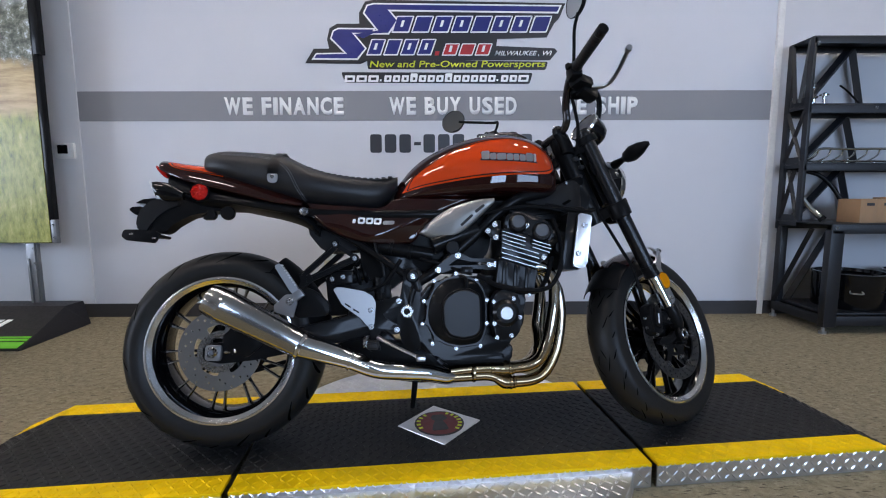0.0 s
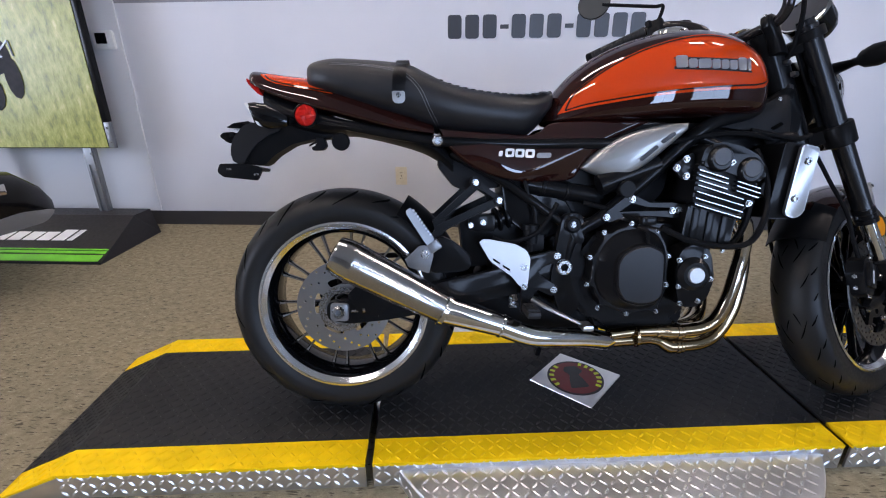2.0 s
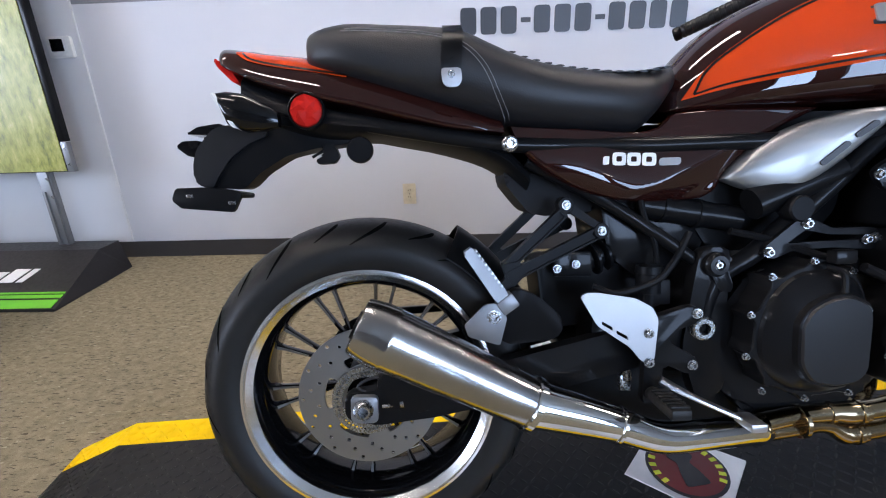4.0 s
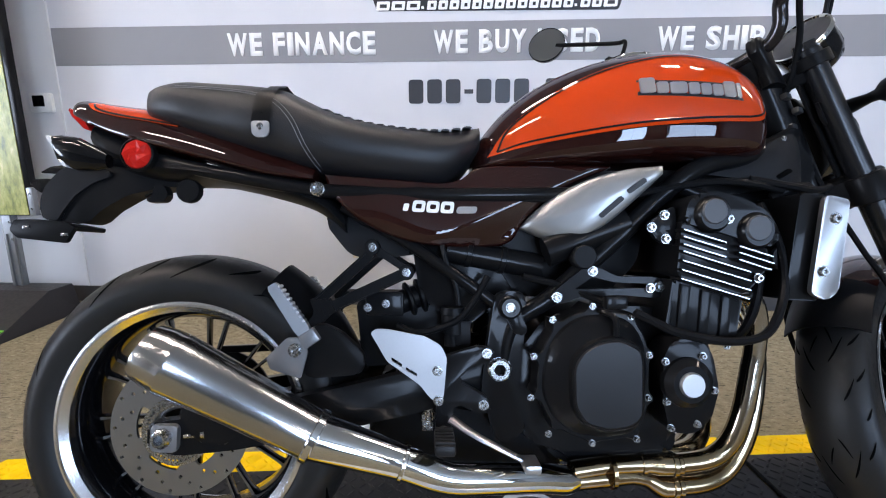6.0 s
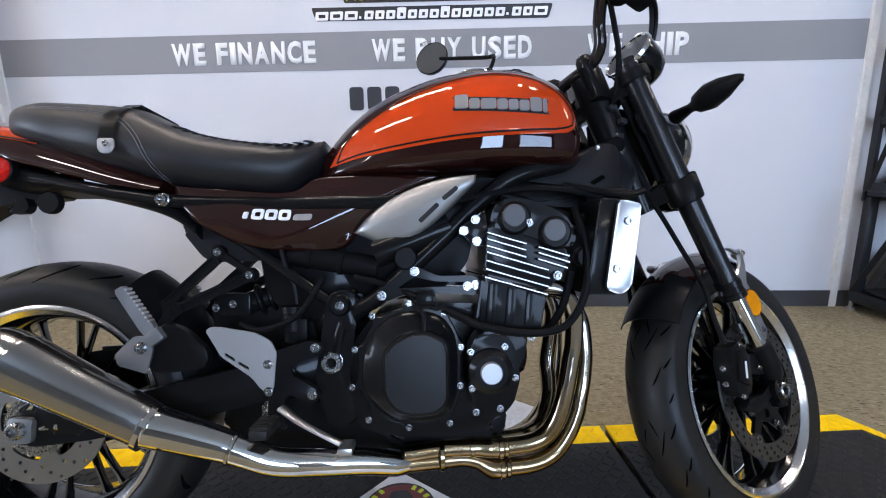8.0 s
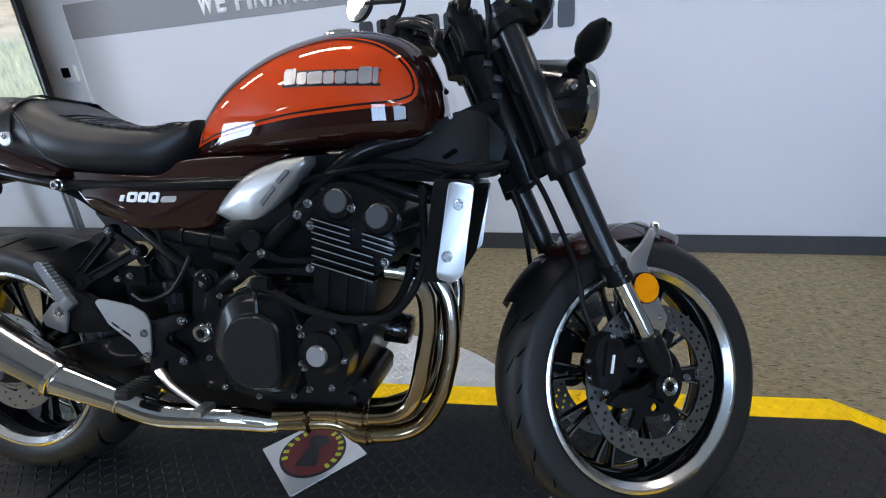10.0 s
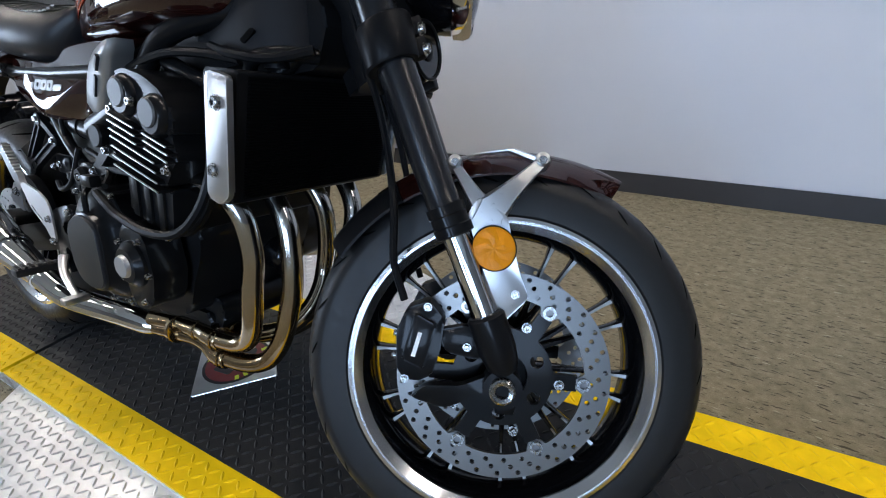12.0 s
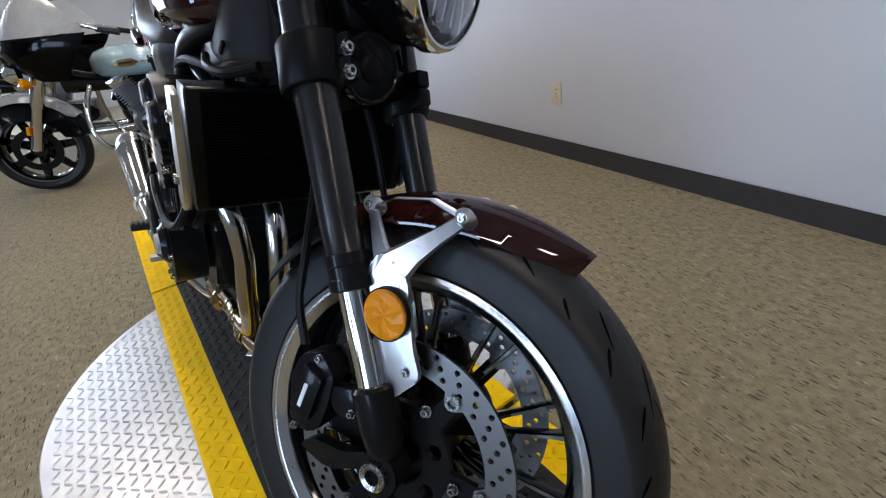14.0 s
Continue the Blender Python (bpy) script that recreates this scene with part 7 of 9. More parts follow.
for x, z in ((0.911, 0.698), (0.983, 0.671)):
    for s in (-1, 1):
        bm = bmesh.new()
        stack(bm, (x, s * 0.180, z), (x, s * 0.203, z), [(0, 0.030), (0.6, 0.030), (0.9, 0.026), (1, 0.024)], 28)
        bpart("cam_boss", bm, M_SATIN, "", cam_cover)
        bm = bmesh.new()
        stack(bm, (x - 0.002, s * 0.198, z + 0.004), (x - 0.002, s * 0.206, z + 0.004), [(0, 0.0205), (0.7, 0.0205), (1, 0.0185)], 28)
        bpart("cam_end_cap", bm, M_CAPGREY, "silver round end cap", cam_cover)
bolts([(0.990, -0.190, 0.596), (0.935, -0.197, 0.690)], RIGHT, 0.008, 0.008)
bolts([(0.844, -0.170, 0.699), (0.823, -0.170, 0.679), (0.847, -0.170, 0.660), (0.832, -0.150, 0.579)], RIGHT, 0.0085, 0.008)
slabs("engine_hanger", [(0.862, 0.715), (0.815, 0.685), (0.835, 0.655), (0.868, 0.65)], -0.170, -0.158, M_SATIN, 0.003, rounding=0.008, mirror=False)
for s in (-1, 1):
    bm = bmesh.new()
    holed(bm, round_pts([(0.668, 0.548), (0.676, 0.562), (0.735, 0.608), (0.755, 0.604), (0.790, 0.587), (0.862, 0.586), (0.884, 0.568), (0.864, 0.548), (0.790, 0.555), (0.722, 0.552), (0.690, 0.540)], 0.008), [round_pts([(0.712, 0.565), (0.744, 0.587), (0.785, 0.577), (0.846, 0.574), (0.846, 0.566), (0.785, 0.566)], 0.003)], s * 0.142 - 0.006, s * 0.142 + 0.006)
    bpart("engine_mount", bm, M_SATIN, "black engine mounting plate", smooth=False, keep=True)
    for x, z in ((0.718, 0.632), (1.056, 0.628)):
        bm = bmesh.new()
        stack(bm, (x, s * 0.125, z), (x, s * 0.158, z), [(0, 0.018), (0.2, 0.0205), (0.9, 0.0205), (1, 0.018)], 28)
        bpart("crash_plug", bm, M_PLASTIC, "round black plastic plug")
bolts([(0.681, -0.148, 0.552), (0.745, -0.148, 0.597), (0.864, -0.148, 0.568), (0.673, -0.06, 0.622)], RIGHT, 0.0095, 0.008, None, False, True)
# carburettor-side clutter: throttle bodies, clamps and hoses
for y in (-0.12, -0.04, 0.04, 0.12):
    bm = bmesh.new()
    rod(bm, (0.66, y, 0.640), (0.80, y, 0.690), 0.026, seg=18)
    bpart("throttle_body", bm, M_SATIN)
for x, z in ((0.585, 0.628), (0.525, 0.640)):
    bm = bmesh.new()
    stack(bm, (x, -0.085, z), (x + 0.010, -0.085, z - 0.002), [(0, 0.022), (0.1, 0.0245), (0.9, 0.0245), (1, 0.022)], 24)
    bpart("hose_clamp", bm, M_SATIN, "steel hose clamp")
bm = bmesh.new()
rod(bm, (0.49, -0.085, 0.645), (0.66, -0.085, 0.615), 0.022, seg=20)
bpart("air_duct", bm, M_SATIN)
slabs("battery_box", [(0.42, 0.70), (0.62, 0.68), (0.62, 0.58), (0.52, 0.50), (0.44, 0.56)], -0.075, 0.075, M_SATIN, 0.01, rounding=0.02)
for pts, r in (([(0.784, -0.200, 0.543), (0.82, -0.203, 0.525), (0.852, -0.203, 0.510), (0.930, -0.203, 0.494), (0.998, -0.195, 0.500), (1.036, -0.180, 0.538), (1.054, -0.165, 0.596), (1.050, -0.15, 0.66), (1.04, -0.12, 0.72)], 0.0075),
               ([(0.80, -0.13, 0.735), (0.87, -0.14, 0.748), (0.95, -0.14, 0.758), (1.02, -0.13, 0.755), (1.08, -0.12, 0.745)], 0.0065),
               ([(1.02, -0.12, 0.765), (1.08, -0.13, 0.752), (1.14, -0.12, 0.745), (1.19, -0.09, 0.755)], 0.0065),
               ([(0.56, -0.12, 0.60), (0.53, -0.125, 0.55), (0.50, -0.125, 0.52), (0.44, -0.12, 0.50), (0.40, -0.11, 0.51)], 0.006),
               ([(0.62, -0.13, 0.60), (0.68, -0.135, 0.585), (0.73, -0.15, 0.565), (0.77, -0.18, 0.55)], 0.006),
               ([(0.48, -0.11, 0.66), (0.49, -0.112, 0.62), (0.505, -0.112, 0.585), (0.51, -0.11, 0.55)], 0.005),
               ([(0.90, -0.15, 0.50), (0.97, -0.16, 0.49), (1.01, -0.15, 0.53), (1.03, -0.14, 0.60)], 0.008)):
    bm = bmesh.new()
    tube(bm, pts, r, 8)
    bpart("hose", bm, M_PLASTIC)
bm = bmesh.new()
box(bm, (0.755, -0.193, 0.560), (0.035, 0.02, 0.022), 0.005)
tube(bm, [(0.735, -0.19, 0.545), (0.750, -0.205, 0.535), (0.752, -0.208, 0.505)], 0.005, 8)
bpart("clutch_arm", bm, M_SATIN)
# shrouds beside the steering head, and what fills the frame under the tank
for s in (-1, 1):
    bm = bmesh.new()
    rows = []
    for x, y, z0, z1 in ((0.985, 0.098, 0.776, 0.796), (1.030, 0.106, 0.768, 0.800), (1.075, 0.110, 0.762, 0.815), (1.110, 0.111, 0.757, 0.838), (1.135, 0.109, 0.753, 0.851), (1.158, 0.101, 0.750, 0.854), (1.178, 0.087, 0.750, 0.852), (1.192, 0.069, 0.752, 0.849), (1.199, 0.050, 0.754, 0.845), (1.201, 0.030, 0.757, 0.842)):
        h, zm = (z1 - z0) / 2, (z1 + z0) / 2
        rows.append([Vector((x, s * (y - o - 0.010 * max(0.0, k) ** 2), zm + h * k)) for o, ks in ((0.0, (-1, -0.6, 0, 0.6, 1)), (0.007, (1, 0.6, 0, -0.6, -1))) for k in ks])
    loft(bm, rows)
    shroud = bpart("tank_shroud", bm, M_MATTE, "black plastic shroud below the tank", keep=True, angle=45)
    # slot drawn as a raised near-black sliver, its inner shade put into the colour
    bm = bmesh.new()
    plate(bm, round_pts([(1.108, 0.770), (1.134, 0.785), (1.142, 0.779), (1.116, 0.764)], 0.003), s * 0.1085, s * 0.1125, 0.001)
    bpart("shroud_slot_shade", bm, M_SHADEBLACK, "", shroud, keep=True)
    bolts([(1.128, -0.108, 0.842)], RIGHT, 0.005, 0.003, shroud, False, True) if s < 0 else None
slabs("airbox", [(0.60, 0.70), (0.62, 0.785), (1.06, 0.79), (1.10, 0.755), (0.98, 0.738), (0.86, 0.735), (0.84, 0.62), (0.78, 0.56), (0.62, 0.56), (0.58, 0.62)], -0.078, 0.078, M_PLASTIC, 0.01, "black airbox under the tank", rounding=0.02)
slabs("frame_gusset", [(0.96, 0.735), (0.98, 0.80), (1.14, 0.85), (1.19, 0.80), (1.17, 0.735), (1.08, 0.725)], -0.062, 0.062, M_PLASTIC, 0.008, "black frame gusset behind the steering head", rounding=0.015)
# radiator
bm = bmesh.new()
holder_pts = [(1.072, 0.734), (1.140, 0.728), (1.108, 0.555), (1.050, 0.558)]
plate(bm, round_pts(holder_pts, 0.006), -0.172, 0.172, 0.004)
radiator = bpart("radiator", bm, M_SATIN, "black radiator behind the fork")
slope = Vector((1.108 - 1.140, 0, 0.555 - 0.728))
# near-black slats across the radiator's face, in the recess colour
for k in range(40):
    p = Vector((1.140, 0, 0.728)) + slope * (0.05 + 0.9 * k / 39)
    bm = bmesh.new()
    box(bm, (p.x + 0.002, 0, p.z), (0.008, 0.31, 0.0022), 0.0)
    bpart("cooling_fin", bm, M_SHADEBLACK, "", radiator, smooth=False)
for s in (-1, 1):
    bm = bmesh.new()
    out = round_pts([(1.099, 0.724), (1.106, 0.728), (1.141, 0.720), (1.140, 0.710), (1.126, 0.572), (1.107, 0.558), (1.082, 0.568), (1.081, 0.578)], 0.006)
    plate(bm, out, s * 0.184 - 0.006, s * 0.184 + 0.004, 0.003)
    bpart("radiator_guard", bm, M_ALU, "brushed aluminium radiator side guard", radiator)
bolts([(1.117, -0.189, 0.690), (1.099, -0.189, 0.605)], RIGHT, 0.0105, 0.007)
bm = bmesh.new()
tube(bm, [(1.075, -0.10, 0.733), (1.10, -0.11, 0.748), (1.14, -0.10, 0.752), (1.17, -0.06, 0.75)], 0.010, 12)
stack(bm, (1.115, -0.085, 0.735), (1.115, -0.085, 0.760), [(0, 0.018), (0.5, 0.018), (0.55, 0.022), (1, 0.021)], 20)
bpart("filler_neck", bm, M_PLASTIC, "", radiator)
# headers
PIPES = [[(0.995, -0.135, 0.560), (1.040, -0.126, 0.548), (1.066, -0.112, 0.505), (1.068, -0.102, 0.440), (1.061, -0.100, 0.400), (1.053, -0.100, 0.360), (1.044, -0.098, 0.320), (1.030, -0.094, 0.280), (1.008, -0.090, 0.250), (0.970, -0.090, 0.234), (0.900, -0.092, 0.229)],
         [(1.000, -0.045, 0.560), (1.055, -0.048, 0.545), (1.096, -0.050, 0.490), (1.106, -0.052, 0.420), (1.102, -0.053, 0.360), (1.093, -0.057, 0.320), (1.082, -0.060, 0.280), (1.060, -0.063, 0.237), (1.028, -0.068, 0.202), (0.980, -0.077, 0.186), (0.905, -0.085, 0.184)],
         [(1.000, 0.045, 0.560), (1.045, 0.052, 0.545), (1.072, 0.065, 0.490), (1.068, 0.075, 0.420), (1.058, 0.074, 0.360), (1.057, 0.060, 0.320), (1.048, 0.035, 0.280), (1.020, 0.000, 0.245), (0.970, -0.030, 0.228), (0.885, -0.045, 0.224)],
         [(0.995, 0.135, 0.560), (1.055, 0.135, 0.545), (1.092, 0.130, 0.480), (1.090, 0.112, 0.400), (1.075, 0.088, 0.330), (1.050, 0.060, 0.270), (1.000, 0.020, 0.228), (0.930, -0.020, 0.214), (0.870, -0.040, 0.212)]]
for p in PIPES:
    bm = bmesh.new()
    tube(bm, p, 0.0188, 18, 7)
    bpart("header_pipe", bm, M_HEADER, "heat-tinted stainless header pipe", keep=True)
    bm = bmesh.new()
    e = Vector(p[-1])
    stack(bm, e + Vector((0.018, 0, 0)), e + Vector((0.028, 0, 0)), [(0, 0.0188), (0.2, 0.0205), (0.8, 0.0205), (1, 0.0188)], 18)
    bpart("weld_band", bm, M_HEADER, keep=True)
bm = bmesh.new()
tube(bm, [(0.918, -0.092, 0.229), (0.890, -0.092, 0.230), (0.858, -0.092, 0.232), (0.790, -0.098, 0.233), (0.715, -0.110, 0.230)], (0.0205, 0.0215, 0.0185, 0.0178, 0.0178), 22, 5)
tube(bm, [(0.922, -0.085, 0.184), (0.896, -0.085, 0.185), (0.866, -0.088, 0.200), (0.835, -0.091, 0.209), (0.790, -0.098, 0.211), (0.715, -0.110, 0.212)], (0.0205, 0.0215, 0.0150, 0.0160, 0.0178, 0.0178), 22, 5)
tube(bm, [(0.905, -0.060, 0.228), (0.860, -0.068, 0.226), (0.79, -0.085, 0.224)], (0.034, 0.024, 0.018), 20, 5)
bpart("collector", bm, M_HEADER, "heat-tinted exhaust collector", keep=True)
for x, y, z, r in ((0.912, -0.092, 0.229, 0.0205), (0.916, -0.085, 0.184, 0.0205), (0.854, -0.092, 0.232, 0.0185), (0.792, -0.098, 0.222, 0.0285)):
    bm = bmesh.new()
    stack(bm, (x - 0.005, y, z), (x + 0.005, y, z), [(0, r), (0.15, r + 0.0028), (0.85, r + 0.0028), (1, r)], 24)
    bpart("exhaust_clamp", bm, M_HEADER, keep=True)
# link pipe and muffler
bm = bmesh.new()
tube(bm, [(0.728, -0.104, 0.212), (0.700, -0.113, 0.216), (0.640, -0.135, 0.232), (0.560, -0.158, 0.244), (0.485, -0.175, 0.256), (0.413, -0.184, 0.286), (0.345, -0.187, 0.310), (0.265, -0.190, 0.336)], (0.019, 0.0255, 0.0262, 0.0265, 0.0268, 0.0278, 0.033, 0.038), 26, 6)
bpart("link_pipe", bm, M_CHROME, "polished link pipe", keep=True)
bm = bmesh.new()
d = Vector((-0.070, -0.003, 0.027)).normalized()
p = Vector((0.411, -0.184, 0.287))
stack(bm, p - d * 0.004, p + d * 0.004, [(0, 0.0285), (0.2, 0.031), (0.8, 0.031), (1, 0.0285)], 26)
bpart("weld_band", bm, M_CHROME, keep=True)
AX0, AX1 = Vector((0.270, -0.190, 0.335)), Vector((0.004, -0.196, 0.481))
bm = bmesh.new()
stack(bm, AX0, AX1, [(0, 0.036), (0.0, 0.0392), (0.02, 0.0402), (0.2, 0.0425), (0.5, 0.0466), (0.82, 0.0508), (0.825, 0.0514), (0.835, 0.0514), (0.84, 0.0508), (0.90, 0.0500), (0.975, 0.0462), (0.995, 0.0440), (1.0, 0.0415), (0.997, 0.0385), (0.97, 0.0360), (0.9, 0.034)], 44)
muffler = bpart("muffler", bm, M_MUFFLER, "brushed stainless megaphone muffler", keep=True)
bm = bmesh.new()
stack(bm, AX1 - (AX1 - AX0) * 0.10, AX1 + (AX1 - AX0) * 0.012, [(0, 0.020), (0.3, 0.024), (0.9, 0.024), (1, 0.0225), (1, 0.020), (0.1, 0.019)], 28)
bpart("muffler_outlet", bm, M_SATIN, "", muffler, keep=True)
bm = bmesh.new()
u = (AX1 - AX0).normalized()
stack(bm, AX0 - u * 0.006, AX0 + u * 0.008, [(0, 0.039), (0.15, 0.0445), (0.85, 0.0445), (1, 0.042)], 36)
bpart("muffler_clamp", bm, M_CHROME, "", muffler, keep=True)

# chain side: sprocket, chain runs and the suspension link under the swingarm
bm = bmesh.new()
lathe(bm, (0, 0.100, 0.318), [(0.105, -0.003), (0.105, 0.003), (0.05, 0.003), (0.05, -0.003)], 44)
bpart("rear_sprocket", bm, M_SATIN, "black rear sprocket")
for za, zb in ((0.424, 0.452), (0.214, 0.378)):
    bm = bmesh.new()
    plate(bm, [(0.0, za - 0.008), (0.0, za + 0.008), (0.62, zb + 0.008), (0.62, zb - 0.008)], 0.093, 0.107, 0.002)
    bpart("chain_run", bm, M_SATIN, "dark drive chain")
slabs("sprocket_cover", [(0.56, 0.36), (0.57, 0.47), (0.62, 0.50), (0.69, 0.48), (0.70, 0.38), (0.64, 0.33)], 0.085, 0.150, M_SATIN, 0.010, rounding=0.02)
slabs("suspension_link", [(0.36, 0.40), (0.40, 0.42), (0.52, 0.36), (0.58, 0.30), (0.54, 0.27), (0.44, 0.30), (0.37, 0.35)], -0.035, 0.045, M_SATIN, 0.010, "black suspension linkage", rounding=0.012)


# ---- on the wall ----
def flat(name, pts, off, material, parent, label="", thick=0.0018):
    """A cut vinyl shape on the back wall, off metres proud of it."""
    bm = bmesh.new()
    plate(bm, pts, WALL_Y - off, WALL_Y - off + thick)
    return part(name, bm, material, parent, label, smooth=False)


def grown(pts, d):
    """Moves an outline outwards by d, corner by corner."""
    out, n = [], len(pts)
    area = sum(pts[i - 1][0] * pts[i][1] - pts[i][0] * pts[i - 1][1] for i in range(n))
    s = 1 if area > 0 else -1
    for i in range(n):
        p, a, b = Vector(pts[i]), Vector(pts[i - 1]), Vector(pts[(i + 1) % n])
        e, f = (p - a).normalized(), (b - p).normalized()
        na, nb = Vector((e.y, -e.x)) * s, Vector((f.y, -f.x)) * s
        k = na + nb
        k = k / max(0.35, k.length_squared / 2)
        out.append(tuple(p + k * d))
    return out


def wall_logo():
    """A dealer's sign in cut vinyl: slanted blue and red blocks with white rims on a black ground."""
    def w(u, v):
        return (-0.946 + u * 0.0013207, 2.2337 - v * 0.001256)

    sign = thing("wall_sign", pose(0, 0, 0), "blue and red slanted block sign with white rims on black vinyl", "sign")
    ground = [(60, 336), (108, 258), (190, 258), (180, 210), (195, 150), (235, 126), (352, 126), (352, 70), (385, 10), (430, 0), (1436, 20), (1405, 100), (1380, 125), (1342, 200), (1080, 208), (1075, 245), (1385, 258), (1400, 275), (1362, 322), (1060, 322), (400, 320), (355, 340)]
    flat("backing", [w(*p) for p in ground], 0.004, M_VBLACK, sign)
    upper = [(1418, 30), (1398, 74), (520, 62), (560, 110), (508, 184), (330, 184), (370, 196), (440, 160), (372, 72), (392, 28), (430, 18)]
    lower = [(440, 150), (420, 186), (330, 184), (390, 258), (340, 320), (95, 318), (120, 282), (268, 280), (196, 206), (212, 162), (240, 148)]
    for k, pts in enumerate((upper, lower)):
        pts = [w(*p) for p in pts]
        flat("swoosh_rim", pts, 0.0065 + 0.0006 * k, M_VWHITE, sign)
        flat("swoosh", grown(pts, -0.011), 0.0095 + 0.0006 * k, M_BLUE, sign)

    def blocks(u0, u1, v0, v1, count, material, slant, rim, hollow):
        step = (u1 - u0) / count
        for i in range(count):
            a, b = u0 + i * step + 5, u0 + (i + 1) * step - 5
            pts = round_pts([w(a + slant, v0), w(b + slant, v0), w(b, v1), w(a, v1)], 0.008, 2)
            flat("block_rim", pts, 0.0085, M_VWHITE, sign)
            flat("block", grown(pts, -rim), 0.0115, material, sign)
            if hollow and i % 3 != 1:
                m, s = (a + b) / 2, (v0 + v1) / 2
                flat("slot", [w(m - 6 + slant * 0.6, s - 20), w(m + 8 + slant * 0.6, s - 20), w(m + 6 + slant * 0.3, s + 14), w(m - 8 + slant * 0.3, s + 14)], 0.0135, M_VWHITE, sign)

    blocks(515, 1345, 86, 176, 8, M_BLUE, 30, 0.009, True)
    blocks(380, 735, 208, 296, 4, M_BLUE, 30, 0.009, True)
    blocks(780, 1040, 232, 298, 3, M_RED, 22, 0.008, True)
    flat("dot", [w(752, 274), w(775, 274), w(770, 296), w(748, 296)], 0.0085, M_RED, sign)
    ob = letters("lettering", "MILWAUKEE , WI", 0.036, pose(*[w(1066, 301)[0], WALL_Y - 0.0065, w(1066, 301)[1]], 90, 0, 0), M_VWHITE, sign, shear=0.35, width=0.405, bold=0.01)

    strip = thing("wall_sign", pose(0, 0, 0), "yellow lettering on a black vinyl strip", "sign")
    flat("backing", round_pts([w(388, 312), w(1352, 330), w(1340, 374), w(392, 368)], 0.012, 3), 0.0025, M_VBLACK, strip)
    letters("lettering", "New and Pre-Owned Powersports", 0.058, pose(w(402, 362)[0], WALL_Y - 0.0045, w(402, 370)[1], 90, 0, 0), M_VYELLOW, strip, shear=0.15, width=1.235, bold=0.012)

    line = thing("wall_sign", pose(0, 0, 0), "white bars of small writing on a black vinyl strip", "sign")
    flat("backing", round_pts([w(250, 384), w(1272, 390), w(1255, 450), w(268, 440)], 0.014, 3), 0.0025, M_VBLACK, line)
    u, rng = 265, random.Random(5)
    for i in range(21):
        if i in (3, 17):
            flat("writing_bar", [w(u, 424), w(u + 10, 424), w(u + 10, 434), w(u, 434)], 0.005, M_VWHITE, line)
            u += 22
            continue
        wide = 64 if i < 3 or i == 20 else 47
        top = 392 if i in (7, 11) else 402
        h = wide - 9
        flat("writing_bar", round_pts([w(u + 5, top), w(u + h + 5, top), w(u + h, 438), w(u, 438)], 0.006, 2), 0.005, M_VWHITE, line)
        flat("bar_gap", [w(u + 17, 414), w(u + h - 9, 414), w(u + h - 10, 428), w(u + 16, 428)], 0.007, M_VBLACK, line)
        u += wide * 0.985

    phone = thing("wall_sign", pose(0, 0, 0), "row of dark grey bars in place of digits", "sign")
    x = -0.423
    for i, gap in enumerate("000-000-0000"):
        if gap == "-":
            flat("dash", [(x, 1.245), (x + 0.05, 1.245), (x + 0.05, 1.268), (x, 1.268)], 0.004, M_VGREY, phone)
            x += 0.068
        else:
            flat("digit_bar", round_pts([(x, 1.193), (x + 0.083, 1.193), (x + 0.083, 1.323), (x, 1.323)], 0.02, 3), 0.004, M_VGREY, phone)
            x += 0.1045


wall_logo()


